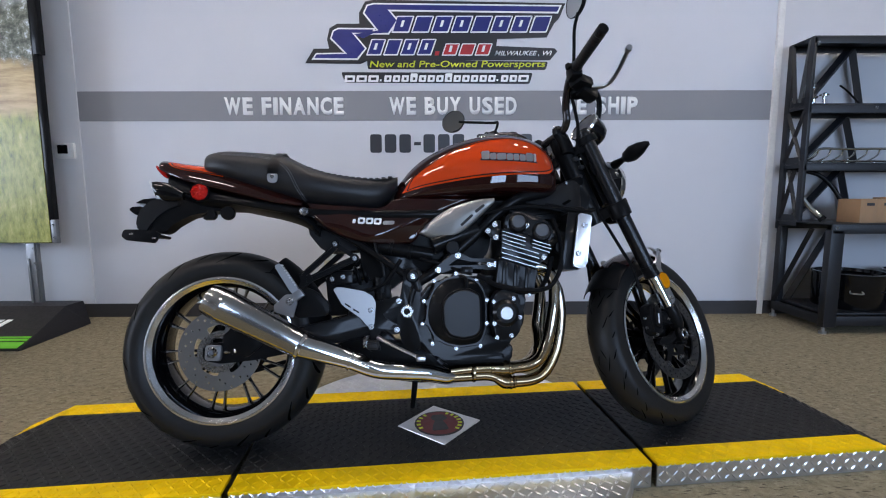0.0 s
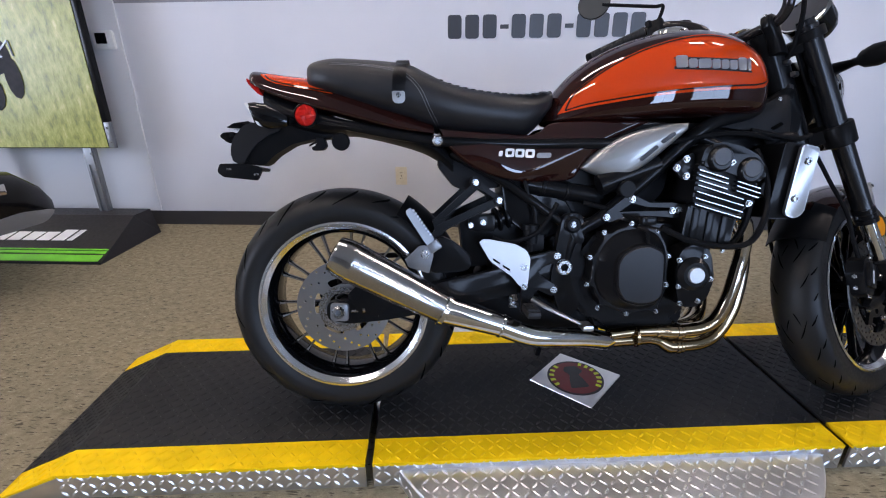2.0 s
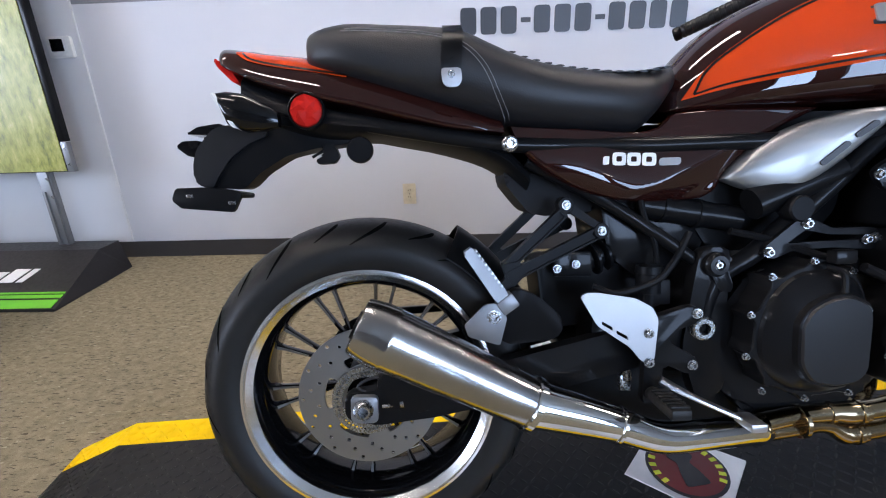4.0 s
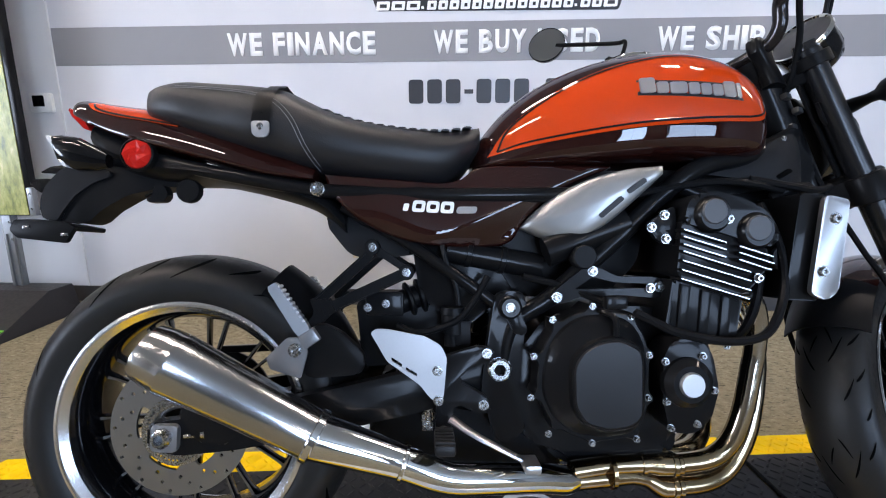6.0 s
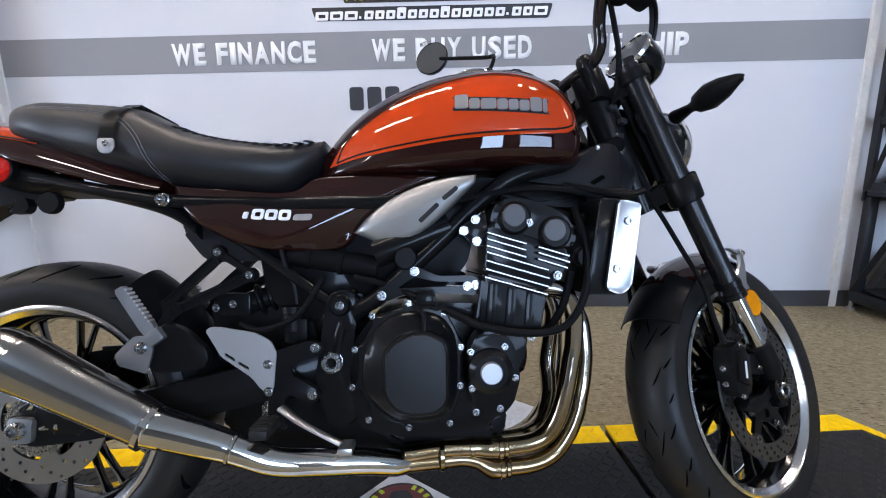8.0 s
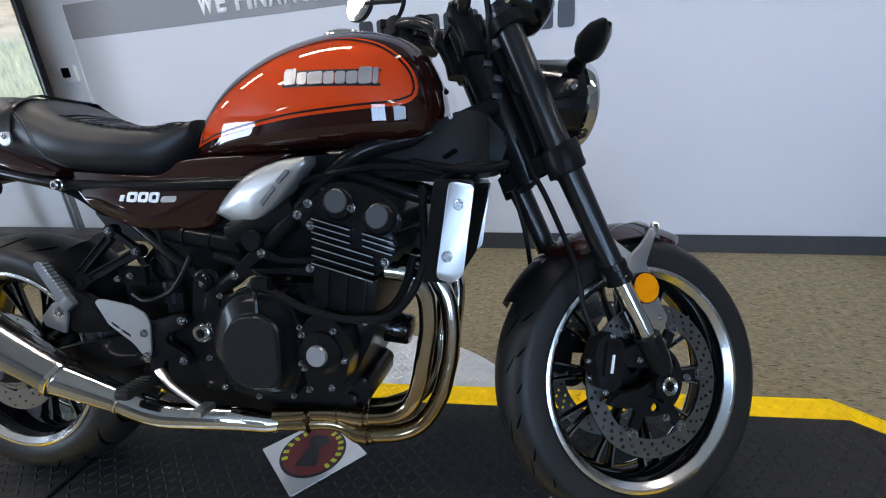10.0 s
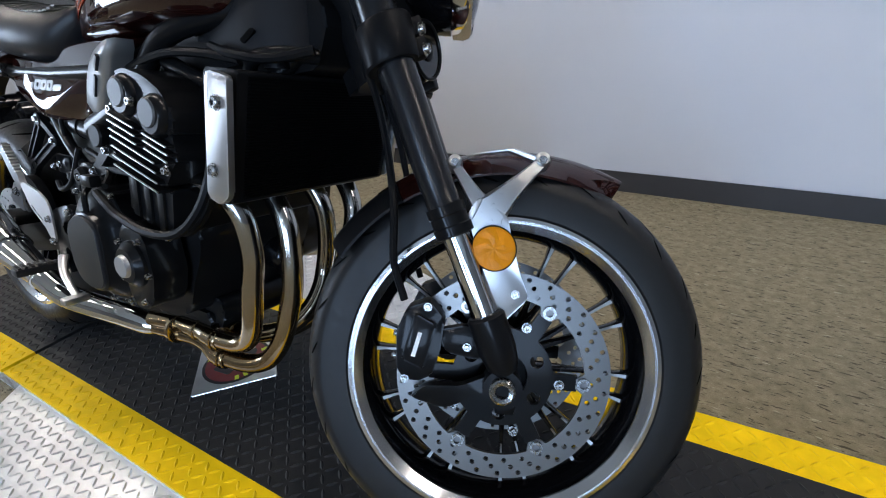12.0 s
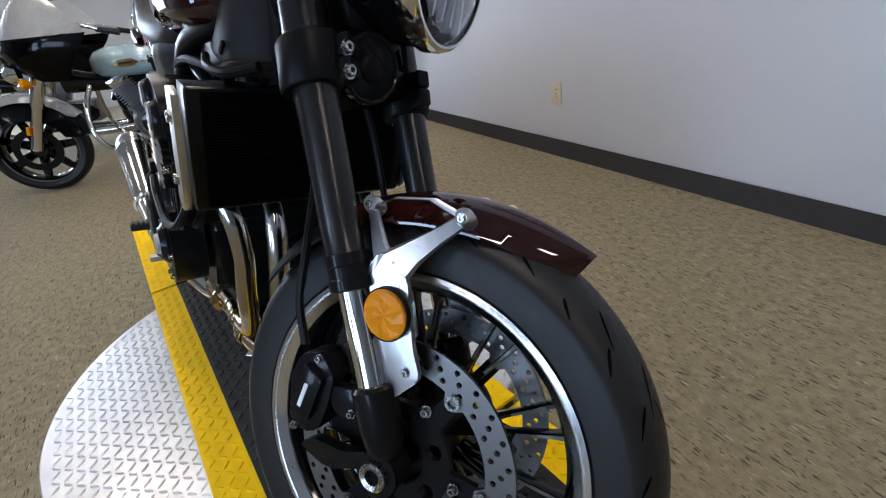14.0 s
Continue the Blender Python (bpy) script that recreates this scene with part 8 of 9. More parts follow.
def wall_plates():
    t = thing("thermostat", pose(-2.582, WALL_Y - 0.012, 1.212), "white wall thermostat with a dark screen", "thermostat")
    bm = bmesh.new()
    plate(bm, round_pts([(-0.066, -0.054), (0.066, -0.054), (0.066, 0.054), (-0.066, 0.054)], 0.01), -0.022, 0, 0.005)
    part("housing", bm, M_WHITEPLASTIC, t)
    bm = bmesh.new()
    plate(bm, round_pts([(-0.046, -0.022), (0.024, -0.022), (0.024, 0.040), (-0.046, 0.040)], 0.004), -0.0245, -0.021, 0.001)
    part("screen", bm, M_GLOSSBLACK, t, "dark glass screen")
    for x in (-0.034, -0.012, 0.010):
        bm = bmesh.new()
        box(bm, (x, -0.0225, -0.036), (0.014, 0.004, 0.008), 0.001)
        part("button", bm, M_WHITEPLASTIC, t)
    for name, x, z, y, label in (("light_switch", -3.0, 1.215, WALL_Y - 0.012, "ivory light switch plate with one toggle"), ("wall_outlet", -0.741, 0.355, WALL_Y, "ivory duplex power outlet low on the wall")):
        t = thing(name, pose(x, y, z), label, "switch" if name == "light_switch" else "outlet")
        bm = bmesh.new()
        plate(bm, round_pts([(-0.038, -0.06), (0.038, -0.06), (0.038, 0.06), (-0.038, 0.06)], 0.004), -0.006, 0, 0.002)
        part("cover_plate", bm, M_OUTLET, t)
        if name == "light_switch":
            bm = bmesh.new()
            box(bm, (0, -0.012, 0.004), (0.010, 0.016, 0.022), 0.002)
            part("toggle", bm, M_OUTLET, t)
        else:
            for s in (-0.02, 0.02):
                bm = bmesh.new()
                plate(bm, round_pts([(-0.016, s - 0.014), (0.016, s - 0.014), (0.016, s + 0.014), (-0.016, s + 0.014)], 0.008), -0.009, -0.005, 0.001)
                sock = part("socket", bm, M_OUTLET, t)
                for sx in (-0.006, 0.006):
                    bm = bmesh.new()
                    box(bm, (sx, -0.0092, s + 0.003), (0.0022, 0.001, 0.008))
                    part("slot", bm, M_VBLACK, sock, smooth=False)
        bm = bmesh.new()
        bolt_head(bm, (0, -0.006, 0 if name == "wall_outlet" else 0.03), (0, -1, 0), 0.003, 0.0015)
        part("screw", bm, M_BOLT, t)


wall_plates()


# ---- sticker on the platform ----
def deck_badge():
    b = thing("deck_badge", PLAT @ pose(-0.006, 0.231, 0.0775), "diamond of chequered aluminium with a red disc and black figure", "badge")
    corners = [(-0.148, -0.002), (0.003, -0.143), (0.150, 0.006), (-0.009, 0.139)]
    bm = bmesh.new()
    lo, hi = ring(bm, [(x, y, 0) for x, y in corners]), ring(bm, [(x * 0.99, y * 0.99, 0.0022) for x, y in corners])
    bm.faces.new(lo)
    bm.faces.new(hi)
    bridge(bm, lo, hi)
    part("plate", bm, M_PLATE, b, smooth=False)

    def disc(name, r, z, h, material, label="", seg=32):
        bm = bmesh.new()
        stack(bm, (0, 0, z), (0, 0, z + h), [(0, r), (1, r)], seg)
        return part(name, bm, material, b, label, smooth=False)

    disc("rim_disc", 0.088, 0.0022, 0.0012, M_VBLACK)
    disc("red_disc", 0.080, 0.0034, 0.0010, M_BADGERED, "red printed disc")
    for a0, a1, n in ((205, 130, 5), (62, -38, 7)):
        for i in range(n):
            a = radians(a0 + (a1 - a0) * i / (n - 1))
            bm = bmesh.new()
            box(bm, (0, 0, 0), (0.010, 0.015, 0.0010), 0, Matrix.Translation((0.074 * math.cos(a), 0.074 * math.sin(a), 0.0049)) @ Matrix.Rotation(a - math.pi / 2, 4, "Z"))
            part("writing_bar", bm, M_VYELLOW, b, smooth=False)
    bm = bmesh.new()
    pts = [(-0.030, -0.055), (0.030, -0.050), (0.022, -0.010), (0.012, 0.012), (0.034, 0.030), (0.018, 0.058), (-0.020, 0.056), (-0.030, 0.034), (-0.014, 0.014), (-0.022, -0.012)]
    lo, hi = ring(bm, [(x, y, 0.0044) for x, y in round_pts(pts, 0.008, 2)]), ring(bm, [(x, y, 0.0054) for x, y in round_pts(pts, 0.008, 2)])
    bm.faces.new(lo)
    bm.faces.new(hi)
    bridge(bm, lo, hi)
    part("black_shape", bm, M_VBLACK, b, smooth=False)


deck_badge()


# ---- steel shelf with parts ----
SHELF_W = 1.75


def steel_shelf():
    """A bench of folded black steel with a hutch of three decks on it, braced by cut plates."""
    t = thing("steel_shelf", pose(2.500, 2.92, 0), "black powder-coated steel shelf unit with cut braces", "shelf")
    B, H0, W = 0.49, 0.27, SHELF_W  # depth, hutch front, width

    def deck(z, y0, lip, name="shelf_deck"):
        bm = bmesh.new()
        box(bm, (W / 2, (y0 + B) / 2, z - 0.004), (W - 0.004, B - y0, 0.008), 0.002)
        box(bm, (W / 2, y0 + 0.006, z - lip / 2 - 0.008), (W - 0.004, 0.012, lip), 0.003)
        box(bm, (W / 2, B - 0.006, z - lip / 2 - 0.008), (W - 0.004, 0.012, lip), 0.003)
        part(name, bm, M_STEELBLUE, t)

    deck(0.705, 0.0, 0.055, "bench_top")
    deck(1.095, H0, 0.045)
    deck(1.480, H0, 0.055)
    deck(1.905, H0, 0.040, "top_deck")
    bm = bmesh.new()
    box(bm, (W / 2, B / 2, 0.125), (W - 0.1, B - 0.06, 0.012), 0.002)
    part("bottom_board", bm, M_STEELBLUE, t, "dark steel bottom board")
    for y in (0.02, B - 0.02):
        bm = bmesh.new()
        box(bm, (W / 2, y, 0.085), (W - 0.02, 0.03, 0.06), 0.004)
        part("bottom_rail", bm, M_STEELBLUE, t)
    for x in (0.02, W - 0.02):
        bm = bmesh.new()
        box(bm, (x, B / 2, 0.085), (0.03, B - 0.05, 0.06), 0.004)
        part("bottom_rail", bm, M_STEELBLUE, t)
        for y, wide in ((0.025, 0.085), (B - 0.025, 0.05)):
            bm = bmesh.new()
            box(bm, (x + (0.02 if x < 1 else -0.02), y, 0.355), (wide, 0.05, 0.62), 0.006)
            part("post", bm, M_STEELBLUE, t)
            foot = bmesh.new()
            stack(foot, (x, y, 0), (x, y, 0.055), [(0, 0.022), (0.3, 0.022), (0.31, 0.010), (1, 0.010)], 14)
            part("levelling_foot", foot, M_ALU, t, "grey levelling foot")
        side = 0 if x < 1 else W
        for y in (H0 + 0.022, B - 0.022):
            bm = bmesh.new()
            box(bm, (side + (0.012 if x < 1 else -0.012), y, 1.30), (0.022, 0.044, 1.19), 0.003)
            part("hutch_post", bm, M_STEELBLUE, t)
        # cut side plates between the hutch posts: crossed and vee braces
        for z0, z1, cross in ((0.72, 1.05, "A"), (1.11, 1.44, "X"), (1.50, 1.88, "V")):
            y0, y1 = H0 + 0.035, B - 0.035
            runs = {"A": ((y0, z0, y1 - 0.05, z1), (y1, z0, y0 + 0.05, z1)), "X": ((y0, z0, y1, z1), (y1, z0, y0, z1)), "V": ((y0 + 0.055, z0, y0, z1), (y1 - 0.055, z0, y1, z1))}[cross]
            for a, b, c, d in runs:
                bm = bmesh.new()
                rod(bm, (side + (0.008 if x < 1 else -0.008), a, b), (side + (0.008 if x < 1 else -0.008), c, d), 0.016, seg=4)
                part("brace", bm, M_STEELBLUE, t, smooth=False)
            bm = bmesh.new()
            box(bm, (side + (0.008 if x < 1 else -0.008), (H0 + B) / 2, z0 - 0.01), (0.006, B - H0 - 0.06, 0.075), 0.001)
            part("gusset", bm, M_STEELBLUE, t, smooth=False)
        bm = bmesh.new()
        rod(bm, (side + (0.012 if x < 1 else -0.012), B - 0.03, 0.12), (side + (0.012 if x < 1 else -0.012), 0.17, 0.66), 0.02, seg=4)
        part("brace", bm, M_STEELBLUE, t, smooth=False)
    for z0, z1 in ((1.50, 1.88), (1.11, 1.42), (0.72, 1.05), (0.12, 0.65)):
        for i in range(4):
            xa = 0.12 + i * 0.40
            xb = xa + (0.19 if i % 2 == 0 else -0.19)
            bm = bmesh.new()
            rod(bm, (xa, B - 0.012, z0), (xb + 0.1, B - 0.012, z1), 0.028, seg=4)
            part("brace", bm, M_STEELBLUE, t, smooth=False)
    for x, z in ((0.03, 1.86), (0.03, 0.68), (0.45, 1.45), (0.9, 1.45)):
        bm = bmesh.new()
        bolt_head(bm, (x, -0.001 if z < 1 else H0 - 0.001, z), (0, -1, 0), 0.009, 0.006)
        part("bolt", bm, M_BOLT, t)


steel_shelf()


def shelf_contents():
    def at(x, y, z, rz=0):
        return pose(2.500 + x, 2.92 + y, z, 0, 0, rz)
    # small chrome fittings on the upper deck
    for i, (x, y, h, r) in enumerate(((0.085, 0.36, 0.15, 0.014), (0.13, 0.40, 0.075, 0.02), (0.17, 0.36, 0.085, 0.015))):
        t = thing("chrome_fitting", at(x, y, 1.480), "small chrome pipe fitting standing on the upper deck", "fitting", "chrome fittings")
        bm = bmesh.new()
        stack(bm, (0, 0, 0), (0, 0, h), [(0, r * 1.5), (0.12, r * 1.5), (0.14, r * 0.7), (0.7, r * 0.7), (0.75, r * 1.2), (0.9, r * 1.3), (1, r * 0.7)], 18)
        part("stem", bm, M_CHROME, t)
        if i == 2:
            bm = bmesh.new()
            rod(bm, (-0.03, 0, h * 0.8), (0.03, 0, h * 0.9), 0.006)
            part("cross_bar", bm, M_CHROME, t)
    t = thing("lever_blank", at(0.36, 0.37, 1.480, 12), "dark curved metal lever leaning on the deck", "lever")
    bm = bmesh.new()
    tube(bm, [(-0.10, 0, 0.13), (-0.04, 0, 0.10), (0.02, 0, 0.06), (0.09, 0, 0.012)], 0.008, 8, flat=0.5)
    part("arm", bm, M_SATIN, t)
    # wire luggage rack
    t = thing("luggage_rack", at(0.30, 0.38, 1.095), "silver tubular luggage rack resting on the middle deck", "rack")
    for z, y in ((0.10, 0.0), (0.02, 0.05)):
        bm = bmesh.new()
        tube(bm, [(-0.26, y, 0.012), (-0.17, y, 0.03 if z < 0.05 else 0.045), (-0.11, y, z), (0.05, y, z), (0.40, y, z), (0.46, y, z - 0.02)], 0.008, 10)
        part("side_tube", bm, M_CHROME, t)
    for i in range(6):
        x = -0.12 + i * 0.085
        bm = bmesh.new()
        tube(bm, [(x, 0, 0.10), (x - 0.005, 0.01, 0.06), (x - 0.035, 0.03, 0.03), (x - 0.06, 0.05, 0.02)], 0.0055, 8)
        part("cross_rod", bm, M_CHROME, t)
    for x in (-0.05, 0.13, 0.32):
        bm = bmesh.new()
        rod(bm, (x, 0.05, 0), (x, 0.05, 0.03), 0.006)
        part("foot", bm, M_CHROME, t)
    # pipes leaning on the bench
    for pts, r, mat, label in (([(0.02, 0.30, 0.17), (0.06, 0.26, 0.09), (0.105, 0.21, 0.02)], 0.017, M_CHROME, "short polished pipe leaning on the bench"), ([(0.13, 0.42, 0.345), (0.24, 0.40, 0.30), (0.33, 0.36, 0.17), (0.37, 0.34, 0.02)], 0.014, M_SATIN, "bent dark pipe leaning on the bench")):
        t = thing("exhaust_pipe", at(0, 0, 0.705), label, "pipe")
        bm = bmesh.new()
        tube(bm, pts, r, 14)
        part("pipe", bm, mat, t)
        bm = bmesh.new()
        a, b = Vector(pts[-1]), Vector(pts[-2])
        d = (a - b).normalized()
        rod(bm, a - d * 0.012, a + d * 0.012, r * 1.35)
        part("collar", bm, M_SATIN, t)
    # cardboard boxes
    for x, y, w, d, h, rz in ((0.285, 0.16, 0.115, 0.16, 0.150, 3), (0.412, 0.17, 0.12, 0.16, 0.150, -2), (0.565, 0.18, 0.16, 0.18, 0.160, 2)):
        t = thing("cardboard_box", at(x, y, 0.705, rz), "closed brown cardboard box on the bench top", "box", "cardboard boxes")
        bm = bmesh.new()
        box(bm, (0, 0, h / 2), (w, d, h), 0.002)
        part("carton", bm, M_CARD, t)
        bm = bmesh.new()
        box(bm, (0, 0, h + 0.0006), (0.045, d + 0.002, 0.001))
        part("tape", bm, M_TAPE, t, smooth=False)
        bm = bmesh.new()
        box(bm, (0.01, -d / 2 - 0.0006, h * 0.78), (0.05, 0.001, 0.018))
        part("writing_bar", bm, M_VGREY, t, smooth=False)
    # round black tubs on the bottom board
    for x, y, r, h in ((0.36, 0.25, 0.20, 0.235), (0.86, 0.25, 0.20, 0.235)):
        t = thing("round_tub", at(x, y, 0.132), "round black metal tub with a rolled rim and handle", "tub", "black tubs")
        bm = bmesh.new()
        stack(bm, (0, 0, 0), (0, 0, h), [(0, r * 0.96), (0.04, r * 0.98), (0.5, r), (0.94, r), (0.95, r * 1.03), (1.0, r * 1.03), (1.0, r * 0.97), (0.9, r * 0.95), (0.86, r * 0.9)], 40)
        part("body", bm, M_GLOSSBLACK, t)
        for a in (-120, -60):
            c, s = math.cos(radians(a)), math.sin(radians(a))
            bm = bmesh.new()
            tube(bm, [(r * c - 0.03 * s, r * s + 0.03 * c, h * 0.55), (1.1 * r * c - 0.03 * s, 1.1 * r * s + 0.03 * c, h * 0.5), (1.1 * r * c + 0.03 * s, 1.1 * r * s - 0.03 * c, h * 0.5), (r * c + 0.03 * s, r * s - 0.03 * c, h * 0.55)], 0.004, 8)
            part("handle", bm, M_ALU, t)


shelf_contents()


# ---- poster stand ----
def poster_stand():
    t = thing("poster_stand", pose(-2.535, 3.2, 0), "printed outdoor scene board on grey posts over a black wedge base", "display stand")
    W, Z0, Z1 = 1.25, 0.577, 2.42
    bm = bmesh.new()
    box(bm, (-W / 2, 0.012, (Z0 + Z1) / 2), (W, 0.020, Z1 - Z0), 0.002)
    part("board", bm, M_SATIN, t)
    bm = bmesh.new()
    box(bm, (-W / 2 - 0.004, 0.0, (Z0 + Z1) / 2 + 0.002), (W - 0.012, 0.004, Z1 - Z0 - 0.006))
    picture = part("picture", bm, M_POSTER, t, "printed meadow with a tree and pale sky", smooth=False)
    for x0, z0, z1 in ((0.0, 0.735, 1.80), (0.0, 1.80, Z1)):
        bm = bmesh.new()
        wide = 0.03 if z1 < 2 else 0.05
        box(bm, (x0 + wide / 2 - 0.004, 0.018, (z0 + z1) / 2), (wide, 0.04, z1 - z0), 0.003)
        part("side_rail", bm, M_SATIN, t)
    bm = bmesh.new()
    box(bm, (0.014, 0.014, 0.655), (0.034, 0.03, 0.157), 0.002)
    bracket = part("corner_bracket", bm, M_GREYMETAL, t, "grey bolted aluminium bracket")
    for z in (0.615, 0.700):
        bm = bmesh.new()
        bolt_head(bm, (0.014, -0.001, z), (0, -1, 0), 0.006, 0.004)
        part("bolt", bm, M_BOLT, bracket)
    for x in (-0.165, -1.08):
        bm = bmesh.new()
        box(bm, (x, 0.03, 0.35), (0.075, 0.03, 0.50), 0.004)
        box(bm, (x - 0.018, 0.012, 0.30), (0.012, 0.012, 0.34), 0.002)
        box(bm, (x + 0.024, 0.012, 0.37), (0.012, 0.012, 0.42), 0.002)
        post = part("post", bm, M_GREYMETAL, t, "grey extruded aluminium post")
        for z in (0.44, 0.54):
            bm = bmesh.new()
            bolt_head(bm, (x + 0.024, 0.005, z), (0, -1, 0), 0.006, 0.004)
            part("bolt", bm, M_BOLT, post)
    # wedge base with a long sloping front
    bm = bmesh.new()
    prof = [(-0.51, 0.0), (-0.51, 0.012), (-0.105, 0.158), (-0.085, 0.165), (0.07, 0.165), (0.07, 0.0)]
    inset = [0.175, 0.178, 0.115, 0.110, 0.110, 0.150]
    a = ring(bm, [(s, y, z) for (y, z), s in zip(prof, inset)])
    b = ring(bm, [(-W - s, y, z) for (y, z), s in zip(prof, inset)])
    bm.faces.new(a)
    bm.faces.new(b[::-1])
    bridge(bm, a, b)
    base = part("base", bm, M_BASEBLACK, t, "black wedge base with green stripes", smooth=False)
    slope = math.atan2(0.146, 0.405)

    def on_slope(name, s0, s1, x0, x1, material, lean=0.0):
        bm = bmesh.new()
        vs = []
        for h in (0.0015, 0.004):
            vs.append(ring(bm, [(x + (s - s0) * lean, -0.51 + s * math.cos(slope) - h * math.sin(slope), 0.012 + s * math.sin(slope) + h * math.cos(slope)) for x, s in ((x0, s0), (x1, s0), (x1, s1), (x0, s1))]))
        bm.faces.new(vs[0])
        bm.faces.new(vs[1])
        bridge(bm, *vs)
        part(name, bm, material, base, smooth=False)

    for s0, s1 in ((0.006, 0.062), (0.074, 0.096), (0.104, 0.116)):
        on_slope("stripe", s0, s1, -W - 0.16, 0.155, M_VGREEN)
    for i in range(8):
        x = -0.16 - i * 0.095
        on_slope("writing_bar", 0.190, 0.292 if i in (0, 1) else 0.270, x, x + (0.035 if i == 0 else 0.078), M_VWHITE, 0.25)
    # dark printed vehicle shapes on the picture
    def printed(name, pts, material, off):
        bm = bmesh.new()
        plate(bm, round_pts(pts, 0.02, 3), -0.0035 - off, -0.002 - off)
        part(name, bm, material, picture, smooth=False)

    def spot(cx, cy):
        return (-0.43 - (75 - cx) * 0.0027, 1.12 - (cy - 72) * 0.0031)

    def disc(cx, cy, rx, ry, name, off):
        printed(name, [spot(cx + rx * (1 + 0.05 * (i % 2)) * math.cos(a), cy + ry * (1 + 0.05 * (i % 2)) * math.sin(a)) for i, a in enumerate(2 * math.pi * i / 22 for i in range(22))], M_PRINTDARK, off)

    printed("printed_body", [spot(*q) for q in ((-75, 30), (-30, 40), (0, 50), (48, 44), (60, 60), (62, 84), (42, 102), (-20, 118), (-80, 110))], M_PRINTDARK, 0.0)
    printed("printed_hood", [spot(*q) for q in ((-70, 8), (-20, 12), (28, 14), (44, 28), (48, 44), (20, 54), (-10, 58), (-70, 44))], M_PRINTBLUE, 0.001)
    disc(54, 112, 19, 38, "printed_wheel", 0.002)
    disc(-4, 138, 24, 34, "printed_wheel", 0.003)
    for a, b in (((-10, 74), (40, 64)), ((40, 64), (66, 46)), ((66, 46), (70, 74)), ((-10, 84), (44, 74)), ((48, 44), (36, 18))):
        (ax, az), (bx, bz) = spot(*a), spot(*b)
        d = Vector((bx - ax, bz - az)).normalized() * 0.005
        printed("printed_bar", [(ax - d.y, az + d.x), (bx - d.y, bz + d.x), (bx + d.y, bz - d.x), (ax + d.y, az - d.x)], M_VGREY if a[1] < 50 else M_GREYMETAL, 0.004)


poster_stand()


# ---- touring motorcycles ----
def touring_bike(m, label):
    """A heavy tourer with fork-mounted fairing. Local x runs from its front axle to its tail, y to its right."""
    t = thing("touring_motorcycle", m, label, "motorcycle", "parked tourers")

    def p(name, bm, mat, parent=t, lab="", smooth=True):
        return part(name, bm, mat, parent, lab, smooth)

    def wheel(x, r, wide):
        bm = bmesh.new()
        prof = [(r - 0.075, -wide * 0.40), (r - 0.04, -wide * 0.5), (r - 0.012, -wide * 0.36), (r, -wide * 0.12), (r, wide * 0.12), (r - 0.012, wide * 0.36), (r - 0.04, wide * 0.5), (r - 0.075, wide * 0.40)]
        lathe(bm, (x, 0, r), prof, 48)
        ty = p("wheel", bm, M_RUBBER)
        bm = bmesh.new()
        lathe(bm, (x, 0, r), [(r - 0.072, -wide * 0.41), (r - 0.085, -wide * 0.42), (r - 0.10, -wide * 0.2), (r - 0.10, wide * 0.2), (r - 0.085, wide * 0.42), (r - 0.072, wide * 0.41)], 48)
        p("rim", bm, M_GLOSSBLACK, ty, "gloss black rim")
        bm = bmesh.new()
        lathe(bm, (x, 0, r), [(r - 0.070, -wide * 0.43), (r - 0.076, -wide * 0.435), (r - 0.078, -wide * 0.42), (r - 0.072, -wide * 0.415)], 48)
        p("rim_lip", bm, M_DISC, ty, "machined rim lip")
        for i in range(7):
            a = 2 * math.pi * i / 7
            bm = bmesh.new()
            rod(bm, (x + 0.04 * math.cos(a), 0, r + 0.04 * math.sin(a)), (x + (r - 0.095) * math.cos(a), 0, r + (r - 0.095) * math.sin(a)), 0.034, 0.026, 8)
            p("spoke", bm, M_GLOSSBLACK, ty)
        bm = bmesh.new()
        stack(bm, (x, -0.06, r), (x, 0.06, r), [(0, 0.05), (1, 0.05)], 20)
        p("hub", bm, M_GLOSSBLACK, ty)
        bm = bmesh.new()
        lathe(bm, (x, -0.075, r), [(0.145, -0.003), (0.145, 0.003), (0.10, 0.003), (0.10, -0.003)], 40)
        p("brake_disc", bm, M_SATIN, ty)

    wheel(0.0, 0.305, 0.13)
    wheel(1.62, 0.305, 0.15)

    def fender(name, x, r, wide, a0, a1, mat, drop, y_keep=1.0, lab=""):
        bm = bmesh.new()
        rings = []
        for i in range(25):
            a = radians(a0 + (a1 - a0) * i / 24)
            c, s = math.cos(a), math.sin(a)
            edge = 0.5 if i in (0, 24) else 1.0
            row = []
            for k in range(13):
                u = -1 + k / 6
                rr = r - drop * (abs(u) ** 3) * edge
                row.append((x - c * rr, u * wide * y_keep, 0.305 + s * rr))
            rings.append(ring(bm, row))
        for q, w in zip(rings, rings[1:]):
            bridge(bm, q, w, False)
        bmesh.ops.solidify(bm, geom=bm.faces[:], thickness=0.005)
        return p(name, bm, mat, t, lab)

    fender("front_fender", 0.0, 0.372, 0.104, -8, 172, M_GLOSSBLACK, 0.17)
    fender("fender_stripe", 0.0, 0.378, 0.094, -4, 150, M_BIKEWHITE, 0.055, 1.0, "white painted fender crown")
    fender("rear_fender", 1.62, 0.375, 0.11, 20, 190, M_GLOSSBLACK, 0.10)
    for y in (-0.115, 0.115):
        bm = bmesh.new()
        stack(bm, (0.0, y, 0.305), (0.23, y, 0.80), [(0, 0.026), (0.02, 0.036), (0.55, 0.036), (0.57, 0.043), (1, 0.043)], 20)
